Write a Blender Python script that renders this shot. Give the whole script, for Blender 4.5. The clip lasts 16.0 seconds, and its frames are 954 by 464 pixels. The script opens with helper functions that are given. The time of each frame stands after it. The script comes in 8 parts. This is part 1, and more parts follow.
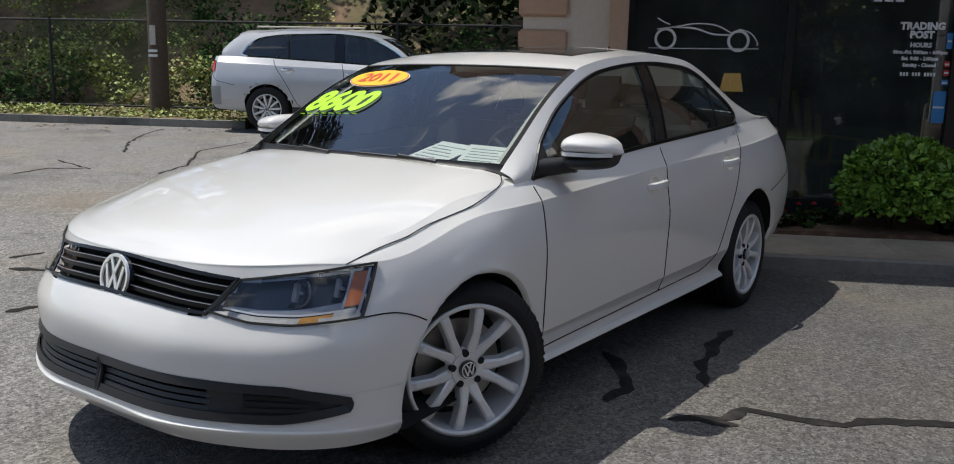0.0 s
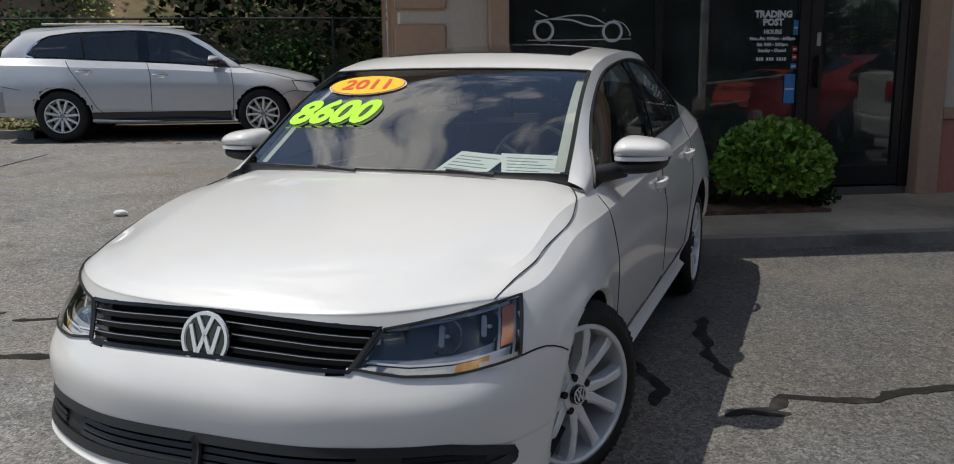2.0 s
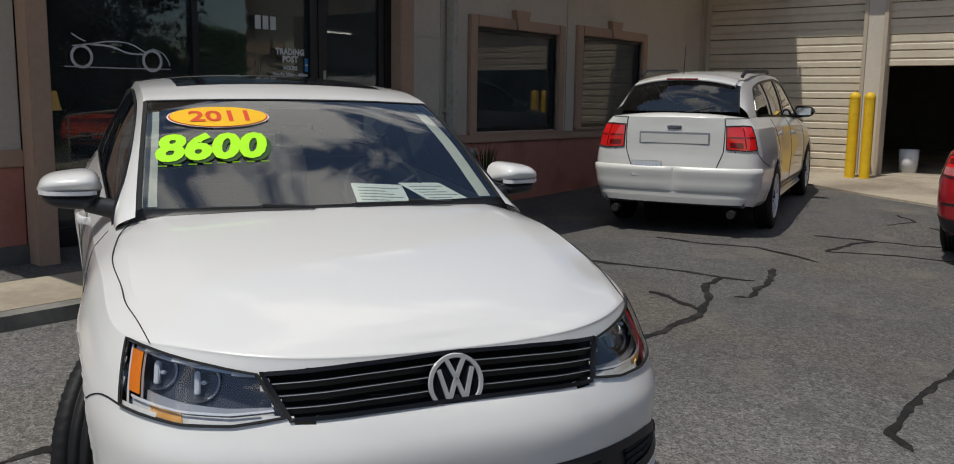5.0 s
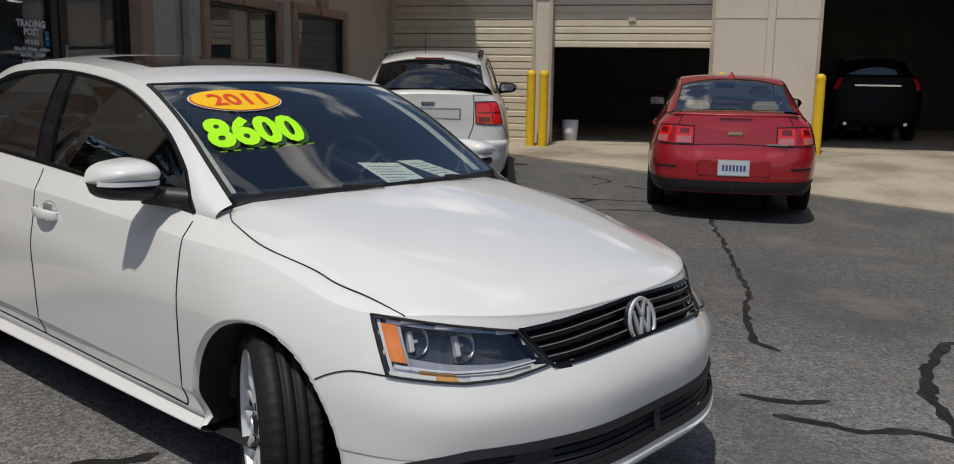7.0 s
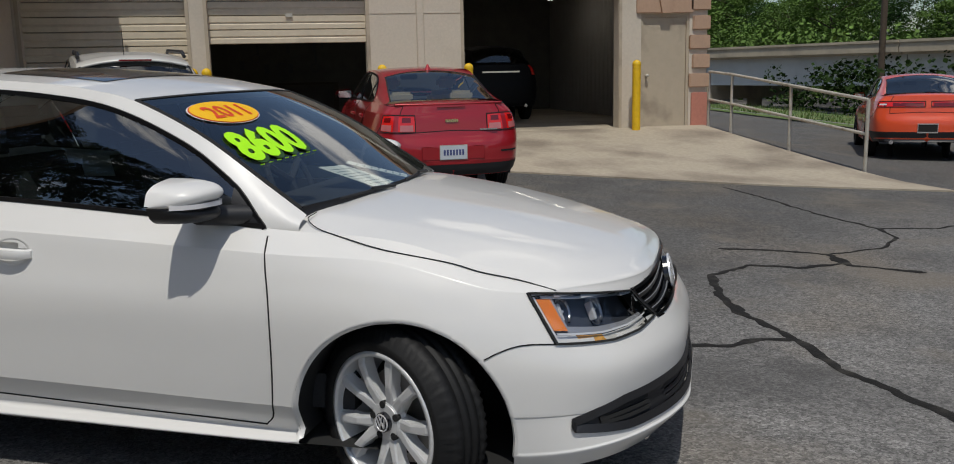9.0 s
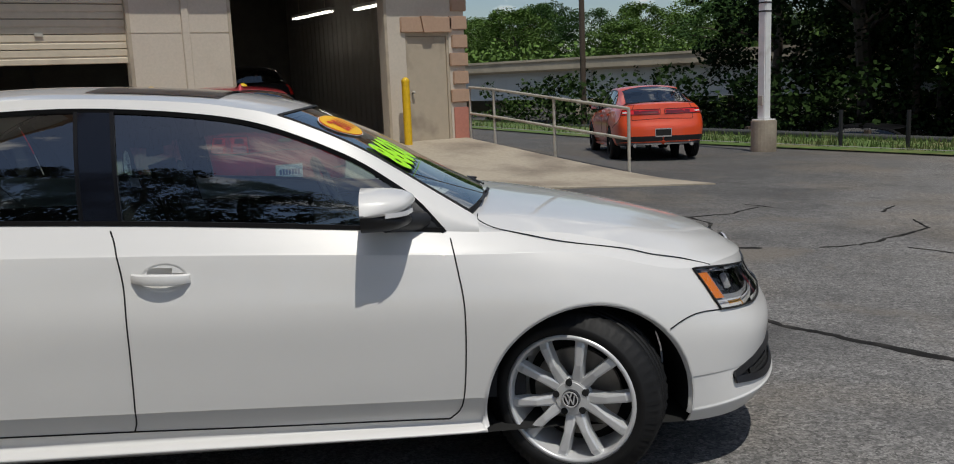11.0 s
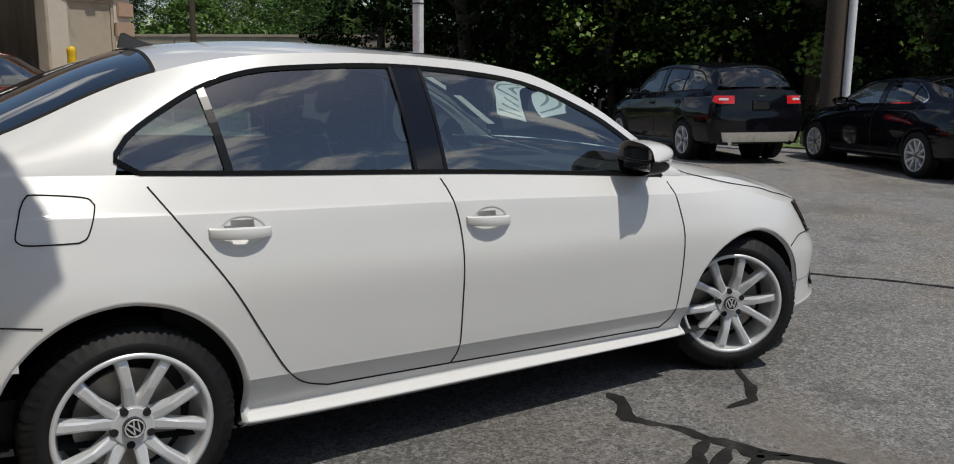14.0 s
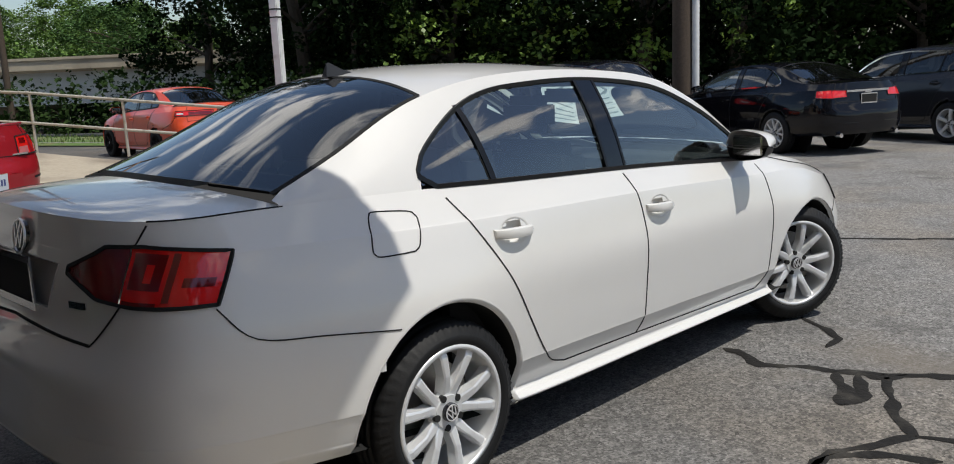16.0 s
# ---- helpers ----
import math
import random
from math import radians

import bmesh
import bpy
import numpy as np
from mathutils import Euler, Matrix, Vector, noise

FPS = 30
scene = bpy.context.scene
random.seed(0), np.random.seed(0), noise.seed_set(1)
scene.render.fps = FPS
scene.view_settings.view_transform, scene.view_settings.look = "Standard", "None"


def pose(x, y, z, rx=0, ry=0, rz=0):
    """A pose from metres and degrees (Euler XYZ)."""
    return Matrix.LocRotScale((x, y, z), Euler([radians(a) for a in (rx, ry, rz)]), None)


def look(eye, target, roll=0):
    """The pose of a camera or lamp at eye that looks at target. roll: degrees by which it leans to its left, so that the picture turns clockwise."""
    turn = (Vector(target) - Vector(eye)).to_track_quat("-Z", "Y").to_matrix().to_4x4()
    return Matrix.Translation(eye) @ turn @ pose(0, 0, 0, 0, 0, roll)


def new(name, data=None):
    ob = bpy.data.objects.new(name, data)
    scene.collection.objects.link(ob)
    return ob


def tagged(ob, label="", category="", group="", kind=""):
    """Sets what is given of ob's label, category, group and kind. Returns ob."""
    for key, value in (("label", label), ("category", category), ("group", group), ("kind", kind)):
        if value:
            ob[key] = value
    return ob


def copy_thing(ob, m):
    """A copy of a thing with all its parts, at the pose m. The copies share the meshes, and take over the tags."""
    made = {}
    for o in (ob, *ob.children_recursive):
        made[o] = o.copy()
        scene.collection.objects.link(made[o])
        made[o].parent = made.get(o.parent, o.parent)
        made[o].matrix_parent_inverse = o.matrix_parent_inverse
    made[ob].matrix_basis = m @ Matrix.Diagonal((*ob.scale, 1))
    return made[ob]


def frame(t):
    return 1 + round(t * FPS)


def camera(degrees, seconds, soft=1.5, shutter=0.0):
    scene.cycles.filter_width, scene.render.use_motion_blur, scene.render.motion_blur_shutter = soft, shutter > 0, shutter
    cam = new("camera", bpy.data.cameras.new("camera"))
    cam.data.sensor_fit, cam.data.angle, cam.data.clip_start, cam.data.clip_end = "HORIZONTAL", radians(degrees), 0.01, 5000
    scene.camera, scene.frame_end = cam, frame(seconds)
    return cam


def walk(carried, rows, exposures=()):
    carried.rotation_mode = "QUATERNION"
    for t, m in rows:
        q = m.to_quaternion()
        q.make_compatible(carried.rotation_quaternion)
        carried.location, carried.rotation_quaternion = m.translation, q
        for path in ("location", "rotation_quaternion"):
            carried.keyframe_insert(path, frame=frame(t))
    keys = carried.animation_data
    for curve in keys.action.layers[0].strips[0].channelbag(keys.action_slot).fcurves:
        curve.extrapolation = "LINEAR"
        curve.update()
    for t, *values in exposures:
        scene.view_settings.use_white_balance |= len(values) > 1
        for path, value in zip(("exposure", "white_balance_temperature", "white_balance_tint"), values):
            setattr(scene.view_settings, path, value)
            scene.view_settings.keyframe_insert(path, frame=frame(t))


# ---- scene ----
cam = camera(56.2, 16.0, soft=1.0)
PATH = [
    (0, (0.545, -4.478, 1.302), (0.267, -2.528, 0.955), 1.3),
    (0.5, (0.358, -4.456, 1.311), (0.159, -2.495, 0.974), -0.5),
    (1, (0.119, -4.413, 1.327), (0.004, -2.45, 0.964), -2.9),
    (1.5, (-0.175, -4.329, 1.345), (-0.141, -2.365, 0.972), -1.1),
    (2, (-0.524, -4.267, 1.358), (-0.293, -2.314, 0.99), -0.5),
    (2.5, (-0.897, -4.186, 1.365), (-0.394, -2.282, 1.015), 1.9),
    (3, (-1.273, -4.053, 1.375), (-0.557, -2.211, 1.071), 2.2),
    (3.5, (-1.655, -3.944, 1.381), (-0.728, -2.198, 1.076), 0.5),
    (4, (-2.012, -3.758, 1.375), (-0.844, -2.164, 1.071), 0.2),
    (6.3, (-3.357, -2.527, 1.349), (-1.536, -1.764, 1.026), 0.5),
    (6.5, (-3.447, -2.383, 1.356), (-1.603, -1.686, 1.022), 0.3),
    (7, (-3.681, -2.03, 1.368), (-1.764, -1.571, 1.031), 0.9),
    (7.5, (-3.822, -1.664, 1.376), (-1.859, -1.483, 1.038), 0.1),
    (8, (-3.936, -1.275, 1.378), (-1.965, -1.367, 1.046), 0.8),
    (8.5, (-4.008, -0.888, 1.384), (-2.055, -1.171, 1.061), 0.2),
    (8.7, (-4.009, -0.723, 1.398), (-2.067, -1.066, 1.061), -0.4),
    (11, (-3.667, 1.071, 1.42), (-1.998, 0.02, 1.086), -2.4),
    (11.5, (-3.517, 1.475, 1.419), (-1.926, 0.303, 1.11), -1.1),
    (12, (-3.342, 1.857, 1.409), (-1.869, 0.536, 1.116), -0.7),
    (12.5, (-3.085, 2.204, 1.41), (-1.709, 0.784, 1.111), -0.0),
    (13, (-2.811, 2.578, 1.416), (-1.583, 1.029, 1.109), 1.4),
    (13.5, (-2.511, 2.916, 1.407), (-1.427, 1.266, 1.089), 1.1),
    (14, (-2.228, 3.241, 1.407), (-1.267, 1.529, 1.023), 0.5),
    (14.5, (-1.929, 3.483, 1.404), (-1.081, 1.712, 1.026), 0.3),
    (15, (-1.617, 3.756, 1.419), (-0.873, 1.938, 1.041), -0.2),
    (15.5, (-1.296, 4.055, 1.488), (-0.666, 2.199, 1.091), -2.8),
    (16, (-1.065, 4.225, 1.472), (-0.481, 2.35, 1.092), -2.6),
]
walk(cam, [(t, look(eye, target, roll)) for t, eye, target, roll in PATH],
     [(0.0, -.33), (1.0, -.38), (2.0, -.54), (3.5, -.68), (4.0, -.76), (6.5, -.80), (8.0, -.92), (11.0, -.94), (12.5, -.82), (13.5, -.87), (14.5, -.76), (16.0, -.48)])

# ---- light ----
SUN = Vector((0.437, -0.093, -1.0)).normalized()
world = bpy.data.worlds.new("sky")
scene.world = world
world.use_nodes = True
wn, wl = world.node_tree.nodes, world.node_tree.links
wn.clear()
w_out, w_bg = wn.new("ShaderNodeOutputWorld"), wn.new("ShaderNodeBackground")
w_sky, w_co = wn.new("ShaderNodeTexSky"), wn.new("ShaderNodeTexCoord")
w_sky.sky_type, w_sky.sun_disc = "NISHITA", False
w_sky.sun_elevation, w_sky.sun_rotation = radians(65.9), radians(282)
w_sky.air_density, w_sky.dust_density, w_sky.ozone_density = 1.0, 0.7, 2.4
w_map, w_noise, w_ramp, w_mix = wn.new("ShaderNodeMapping"), wn.new("ShaderNodeTexNoise"), wn.new("ShaderNodeValToRGB"), wn.new("ShaderNodeMixRGB")
w_map.inputs["Scale"].default_value = (1.0, 1.0, 2.4)
w_noise.inputs["Scale"].default_value, w_noise.inputs["Detail"].default_value = 3.6, 9.0
w_noise.inputs["Roughness"].default_value = 0.58
w_ramp.color_ramp.elements[0].position, w_ramp.color_ramp.elements[1].position = 0.585, 0.675
w_mix.inputs["Color2"].default_value = (12.0, 11.8, 11.5, 1)
wl.new(w_co.outputs["Generated"], w_map.inputs["Vector"])
wl.new(w_map.outputs["Vector"], w_noise.inputs["Vector"])
w_sep, w_up = wn.new("ShaderNodeSeparateXYZ"), wn.new("ShaderNodeMath")
w_up.operation = "MULTIPLY_ADD"
w_up.inputs[1].default_value = 0.07
wl.new(w_co.outputs["Generated"], w_sep.inputs[0])
wl.new(w_sep.outputs["Z"], w_up.inputs[0])
wl.new(w_noise.outputs["Fac"], w_up.inputs[2])
wl.new(w_up.outputs[0], w_ramp.inputs["Fac"])
wl.new(w_ramp.outputs["Color"], w_mix.inputs["Fac"])
wl.new(w_sky.outputs["Color"], w_mix.inputs["Color1"])
wl.new(w_mix.outputs["Color"], w_bg.inputs["Color"])
wl.new(w_bg.outputs["Background"], w_out.inputs["Surface"])
w_bg.inputs["Strength"].default_value = 0.145
sun = new("sun", bpy.data.lights.new("sun", "SUN"))
sun.data.energy, sun.data.angle, sun.data.color = 5.0, radians(0.53), (1.0, 0.965, 0.885)
sun.matrix_world = look((0, 0, 30), Vector((0, 0, 30)) + SUN)


# ---- materials ----
def mat(name, color, rough=0.6, metal=0.0, vary=0.12, scale=6.0, bump=0.0, bump_scale=40.0, coat=0.0, second=None, amount=0.0, blotch=1.2, spec=0.5, island=0.0, each=0.0):
    """A principled surface: base colour with grain and broad stains, a second colour in patches, fine relief."""
    m = bpy.data.materials.new(name)
    m.use_nodes = True
    nodes, links = m.node_tree.nodes, m.node_tree.links
    p = nodes["Principled BSDF"]
    p.inputs["Roughness"].default_value, p.inputs["Metallic"].default_value = rough, metal
    p.inputs["Coat Weight"].default_value, p.inputs["Coat Roughness"].default_value = coat, 0.03
    p.inputs["Specular IOR Level"].default_value = spec
    co = nodes.new("ShaderNodeTexCoord")
    col = nodes.new("ShaderNodeRGB")
    col.outputs[0].default_value = (*color, 1)
    last = col.outputs[0]
    if amount > 0 and second:
        n2, r2, x2, c2 = nodes.new("ShaderNodeTexNoise"), nodes.new("ShaderNodeValToRGB"), nodes.new("ShaderNodeMixRGB"), nodes.new("ShaderNodeRGB")
        c2.outputs[0].default_value = (*second, 1)
        n2.inputs["Scale"].default_value, n2.inputs["Detail"].default_value = blotch, 6.0
        r2.color_ramp.elements[0].position, r2.color_ramp.elements[1].position = 0.62 - 0.3 * amount, 0.78 - 0.2 * amount
        links.new(co.outputs["Object"], n2.inputs["Vector"])
        links.new(n2.outputs["Fac"], r2.inputs["Fac"])
        links.new(r2.outputs["Color"], x2.inputs["Fac"])
        links.new(last, x2.inputs["Color1"])
        links.new(c2.outputs[0], x2.inputs["Color2"])
        last = x2.outputs[0]
    if vary > 0:
        n1, hsv, ma = nodes.new("ShaderNodeTexNoise"), nodes.new("ShaderNodeHueSaturation"), nodes.new("ShaderNodeMath")
        n1.inputs["Scale"].default_value, n1.inputs["Detail"].default_value, n1.inputs["Roughness"].default_value = scale, 7.0, 0.65
        ma.operation = "MULTIPLY_ADD"
        ma.inputs[1].default_value, ma.inputs[2].default_value = 2 * vary * 2, 1 - 2 * vary
        links.new(co.outputs["Object"], n1.inputs["Vector"])
        links.new(n1.outputs["Fac"], ma.inputs[0])
        value = ma.outputs[0]
        if island or each:
            src = nodes.new("ShaderNodeNewGeometry").outputs["Random Per Island"] if island else nodes.new("ShaderNodeObjectInfo").outputs["Random"]
            mi, mm = nodes.new("ShaderNodeMath"), nodes.new("ShaderNodeMath")
            mi.operation, mm.operation = "MULTIPLY_ADD", "MULTIPLY"
            mi.inputs[1].default_value, mi.inputs[2].default_value = 2 * (island or each), 1 - (island or each)
            links.new(src, mi.inputs[0])
            links.new(mi.outputs[0], mm.inputs[0])
            links.new(value, mm.inputs[1])
            value = mm.outputs[0]
        links.new(value, hsv.inputs["Value"])
        links.new(last, hsv.inputs["Color"])
        last = hsv.outputs[0]
    links.new(last, p.inputs["Base Color"])
    if bump > 0:
        n3, b = nodes.new("ShaderNodeTexNoise"), nodes.new("ShaderNodeBump")
        n3.inputs["Scale"].default_value, n3.inputs["Detail"].default_value = bump_scale, 5.0
        b.inputs["Strength"].default_value, b.inputs["Distance"].default_value = bump, 0.01
        links.new(co.outputs["Object"], n3.inputs["Vector"])
        links.new(n3.outputs["Fac"], b.inputs["Height"])
        links.new(b.outputs["Normal"], p.inputs["Normal"])
    return m


def glass(name, tint, rough=0.0, clear=0.6, ior=1.5, dust_haze=0.0):
    """Thin pane: part clear by its tint, with a strengthened Fresnel reflection and an optional pale film."""
    m = bpy.data.materials.new(name)
    m.use_nodes = True
    nodes, links = m.node_tree.nodes, m.node_tree.links
    nodes.clear()
    out, mix, tr, gl, fr = (nodes.new("ShaderNode" + k) for k in ("OutputMaterial", "MixShader", "BsdfTransparent", "BsdfGlossy", "Fresnel"))
    tr.inputs["Color"].default_value = (*[c * clear for c in tint], 1)
    gl.inputs["Roughness"].default_value = rough
    gl.inputs["Color"].default_value = (1, 1, 1, 1)
    fr.inputs["IOR"].default_value = ior
    two = nodes.new("ShaderNodeMath")
    two.operation, two.use_clamp, two.inputs[1].default_value = "MULTIPLY", True, 1.4
    links.new(fr.outputs[0], two.inputs[0])
    links.new(two.outputs[0], mix.inputs[0])
    links.new(tr.outputs[0], mix.inputs[1])
    links.new(gl.outputs[0], mix.inputs[2])
    last = mix.outputs[0]
    # pale diffuse film: light dust, and painted haze that lifts dark panes
    if dust_haze:
        film, spots, grain, co, rng_ = (nodes.new("ShaderNode" + k) for k in ("MixShader", "BsdfDiffuse", "TexNoise", "TexCoord", "MapRange"))
        spots.inputs["Color"].default_value = (0.72, 0.74, 0.74, 1)
        grain.inputs["Scale"].default_value, grain.inputs["Detail"].default_value = 3.5, 6.0
        rng_.inputs["From Min"].default_value, rng_.inputs["From Max"].default_value = 0.25, 0.75
        rng_.inputs["To Min"].default_value, rng_.inputs["To Max"].default_value = dust_haze * 0.4, dust_haze * 1.6
        links.new(co.outputs["Object"], grain.inputs["Vector"])
        links.new(grain.outputs["Fac"], rng_.inputs["Value"])
        links.new(rng_.outputs[0], film.inputs[0])
        links.new(last, film.inputs[1])
        links.new(spots.outputs[0], film.inputs[2])
        last = film.outputs[0]
    links.new(last, out.inputs["Surface"])
    return m


def lamp_mat(name, color, strength):
    m = mat(name, color, 0.5, vary=0)
    p = m.node_tree.nodes["Principled BSDF"]
    p.inputs["Emission Color"].default_value, p.inputs["Emission Strength"].default_value = (*color, 1), strength
    return m


M = {
    "asphalt": mat("asphalt", (0.135, 0.130, 0.124), 0.86, vary=0.32, scale=95.0, bump=0.6, bump_scale=120.0, second=(0.150, 0.132, 0.110), amount=0.45, blotch=0.55),
    "tar": mat("tar", (0.017, 0.016, 0.015), 0.85, vary=0.35, scale=22.0, bump=0.5, bump_scale=60.0, spec=0.2, second=(0.05, 0.046, 0.04), amount=0.35, blotch=6.0),
    "concrete": mat("concrete", (0.40, 0.345, 0.265), 0.85, vary=0.16, scale=14.0, bump=0.2, bump_scale=90.0, second=(0.23, 0.19, 0.145), amount=0.6, blotch=0.8),
    "kerb": mat("kerb_stone", (0.22, 0.21, 0.19), 0.88, vary=0.2, scale=16.0, bump=0.3, second=(0.10, 0.10, 0.09), amount=0.5, blotch=1.5),
    "stucco": mat("stucco", (0.60, 0.535, 0.445), 0.9, vary=0.07, scale=25.0, bump=0.25, bump_scale=160.0, second=(0.50, 0.44, 0.36), amount=0.3, blotch=0.7),
    "soffit_white": mat("soffit_paint", (0.74, 0.72, 0.68), 0.8, vary=0.05, scale=4.0, second=(0.6, 0.57, 0.52), amount=0.2),
    "tan": mat("tan_trim", (0.47, 0.315, 0.22), 0.88, vary=0.08, scale=20.0, bump=0.25, bump_scale=160.0, second=(0.38, 0.26, 0.19), amount=0.3, blotch=1.0),
    "salmon": mat("salmon_paint", (0.50, 0.205, 0.15), 0.8, vary=0.1, scale=20.0, bump=0.2, bump_scale=120.0, second=(0.36, 0.14, 0.10), amount=0.4, blotch=1.4),
    "frame_black": mat("black_frame", (0.012, 0.012, 0.013), 0.35, vary=0.1),
    "rollup": mat("rollup_metal", (0.63, 0.55, 0.42), 0.55, vary=0.08, scale=8.0, second=(0.50, 0.43, 0.33), amount=0.3, blotch=0.9),
    "door_tan": mat("door_paint", (0.46, 0.39, 0.295), 0.55, vary=0.06, second=(0.30, 0.25, 0.19), amount=0.3, blotch=1.8),
    "yellow": mat("yellow_paint", (0.75, 0.47, 0.012), 0.5, vary=0.12, scale=10.0, second=(0.42, 0.22, 0.03), amount=0.18, blotch=5.0, bump=0.1),
    "galv": mat("galvanised_pipe", (0.50, 0.47, 0.41), 0.6, metal=0.25, vary=0.15, scale=20.0, second=(0.30, 0.24, 0.18), amount=0.25, blotch=6.0),
    "white_paint": mat("white_pole_paint", (0.80, 0.80, 0.79), 0.55, vary=0.08, second=(0.5, 0.48, 0.44), amount=0.2, blotch=2.0),
    # indoor dimness is put into these two wall, floor and ceiling colours
    "room_shade": mat("shaded_interior", (0.14, 0.128, 0.11), 0.9, vary=0.2, scale=3.0),
    "interior_dim": mat("dimmed_interior_wall", (0.28, 0.26, 0.235), 0.9, vary=0.1, scale=2.0),
    "wood_pole": mat("weathered_wood", (0.085, 0.062, 0.045), 0.9, vary=0.3, scale=22.0, bump=0.5, bump_scale=35.0),
    "bark": mat("bark", (0.075, 0.058, 0.042), 0.95, vary=0.3, scale=14.0, bump=0.6, bump_scale=30.0),
    "soil": mat("mulch", (0.11, 0.065, 0.038), 0.95, vary=0.4, scale=40.0, bump=0.8, bump_scale=60.0, second=(0.20, 0.13, 0.08), amount=0.4, blotch=9.0),
    "grass": mat("grass_blades", (0.085, 0.14, 0.03), 0.8, vary=0.25, scale=3.0, second=(0.16, 0.15, 0.06), amount=0.4, blotch=2.0, island=0.3),
    # wood shade and sunlight are put into these leaf greens, near-black to bright
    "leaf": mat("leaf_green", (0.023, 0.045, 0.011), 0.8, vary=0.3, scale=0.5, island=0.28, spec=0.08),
    "leaf_in_shade": mat("leaf_deep_shade", (0.010, 0.021, 0.0065), 0.85, vary=0.4, scale=0.3, island=0.2, spec=0.05),
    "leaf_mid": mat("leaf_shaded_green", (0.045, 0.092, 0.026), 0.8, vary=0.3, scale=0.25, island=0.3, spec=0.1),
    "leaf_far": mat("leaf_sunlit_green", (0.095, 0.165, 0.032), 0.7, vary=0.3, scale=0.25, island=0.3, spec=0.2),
    "dry_leaf": mat("dry_leaves", (0.17, 0.085, 0.035), 0.85, vary=0.2, island=0.5),
    "leaf_light": mat("leaf_yellow_green", (0.15, 0.24, 0.035), 0.5, vary=0.12, scale=2.0, island=0.35),
    "leaf_bush": mat("leaf_bush", (0.17, 0.31, 0.035), 0.45, vary=0.15, scale=2.0, island=0.4),
    "weed": mat("weeds", (0.28, 0.33, 0.085), 0.7, vary=0.25, scale=1.5, island=0.5, second=(0.22, 0.15, 0.08), amount=0.35, blotch=0.7),
    "hill": mat("hill_soil", (0.21, 0.14, 0.085), 0.95, vary=0.35, scale=4.0, bump=0.8, bump_scale=12.0, second=(0.085, 0.10, 0.03), amount=0.7, blotch=0.7),
    "red_flower": mat("red_petals", (0.62, 0.03, 0.04), 0.6, vary=0.2, island=0.3),
    "pink_flower": mat("pink_petals", (0.62, 0.08, 0.33), 0.6, vary=0.2, island=0.3),
    "chain": mat("fence_steel", (0.02, 0.02, 0.022), 0.6, metal=0.2, vary=0.1),
    "bridge": mat("bridge_concrete", (0.50, 0.425, 0.31), 0.9, vary=0.12, scale=1.5, second=(0.36, 0.30, 0.22), amount=0.4, blotch=0.5),
    "girder": mat("girder_paint", (0.55, 0.56, 0.54), 0.7, vary=0.1, scale=1.0),
    "white_text": mat("white_vinyl", (0.72, 0.72, 0.70), 0.6, vary=0.05),
    "blue_decal": mat("blue_decal", (0.05, 0.25, 0.55), 0.5, vary=0.1),
    "red_decal": mat("red_decal", (0.55, 0.04, 0.03), 0.5, vary=0.1),
    # this pane's film is haze added to brighten the dark shop behind it
    "store_glass": glass("storefront_glass", (0.78, 0.86, 0.80), clear=0.66, dust_haze=0.03),
    "tube": lamp_mat("fluorescent_tube", (1.0, 0.95, 0.85), 6.0),
}

asp = M["asphalt"].node_tree
an, al = asp.nodes, asp.links
ap = an["Principled BSDF"]
a_co, a_v1, a_v2, a_n, a_r1, a_r2 = an.new("ShaderNodeTexCoord"), an.new("ShaderNodeTexVoronoi"), an.new("ShaderNodeTexVoronoi"), an.new("ShaderNodeTexNoise"), an.new("ShaderNodeMapRange"), an.new("ShaderNodeMapRange")
a_m1, a_m2, a_old = an.new("ShaderNodeMixRGB"), an.new("ShaderNodeMixRGB"), ap.inputs["Base Color"].links[0].from_socket
a_v1.inputs["Scale"].default_value, a_v2.inputs["Scale"].default_value = 105.0, 46.0
a_n.inputs["Scale"].default_value, a_n.inputs["Detail"].default_value = 260.0, 3.0
for node, lo, hi in ((a_r1, 0.40, 1.9), (a_r2, 0.66, 1.40)):
    node.inputs["To Min"].default_value, node.inputs["To Max"].default_value = lo, hi
for node in (a_v1, a_v2, a_n):
    al.new(a_co.outputs["Object"], node.inputs["Vector"])
al.new(a_v1.outputs["Color"], a_r1.inputs["Value"])
al.new(a_v2.outputs["Color"], a_r2.inputs["Value"])
for node in (a_m1, a_m2):
    node.blend_type, node.inputs["Fac"].default_value = "MULTIPLY", 1.0
al.new(a_old, a_m1.inputs["Color1"])
al.new(a_r1.outputs[0], a_m1.inputs["Color2"])
al.new(a_m1.outputs[0], a_m2.inputs["Color1"])
al.new(a_r2.outputs[0], a_m2.inputs["Color2"])
# worn pale towards the west, darkened towards the garage, partly to deepen the building's shadow
a_sep, a_wide, a_rng, a_add, a_m3 = an.new("ShaderNodeSeparateXYZ"), an.new("ShaderNodeTexNoise"), an.new("ShaderNodeMapRange"), an.new("ShaderNodeMath"), an.new("ShaderNodeMixRGB")
a_wide.inputs["Scale"].default_value, a_wide.inputs["Detail"].default_value = 0.8, 5.0
a_add.operation = "MULTIPLY_ADD"
a_add.inputs[1].default_value = 4.0
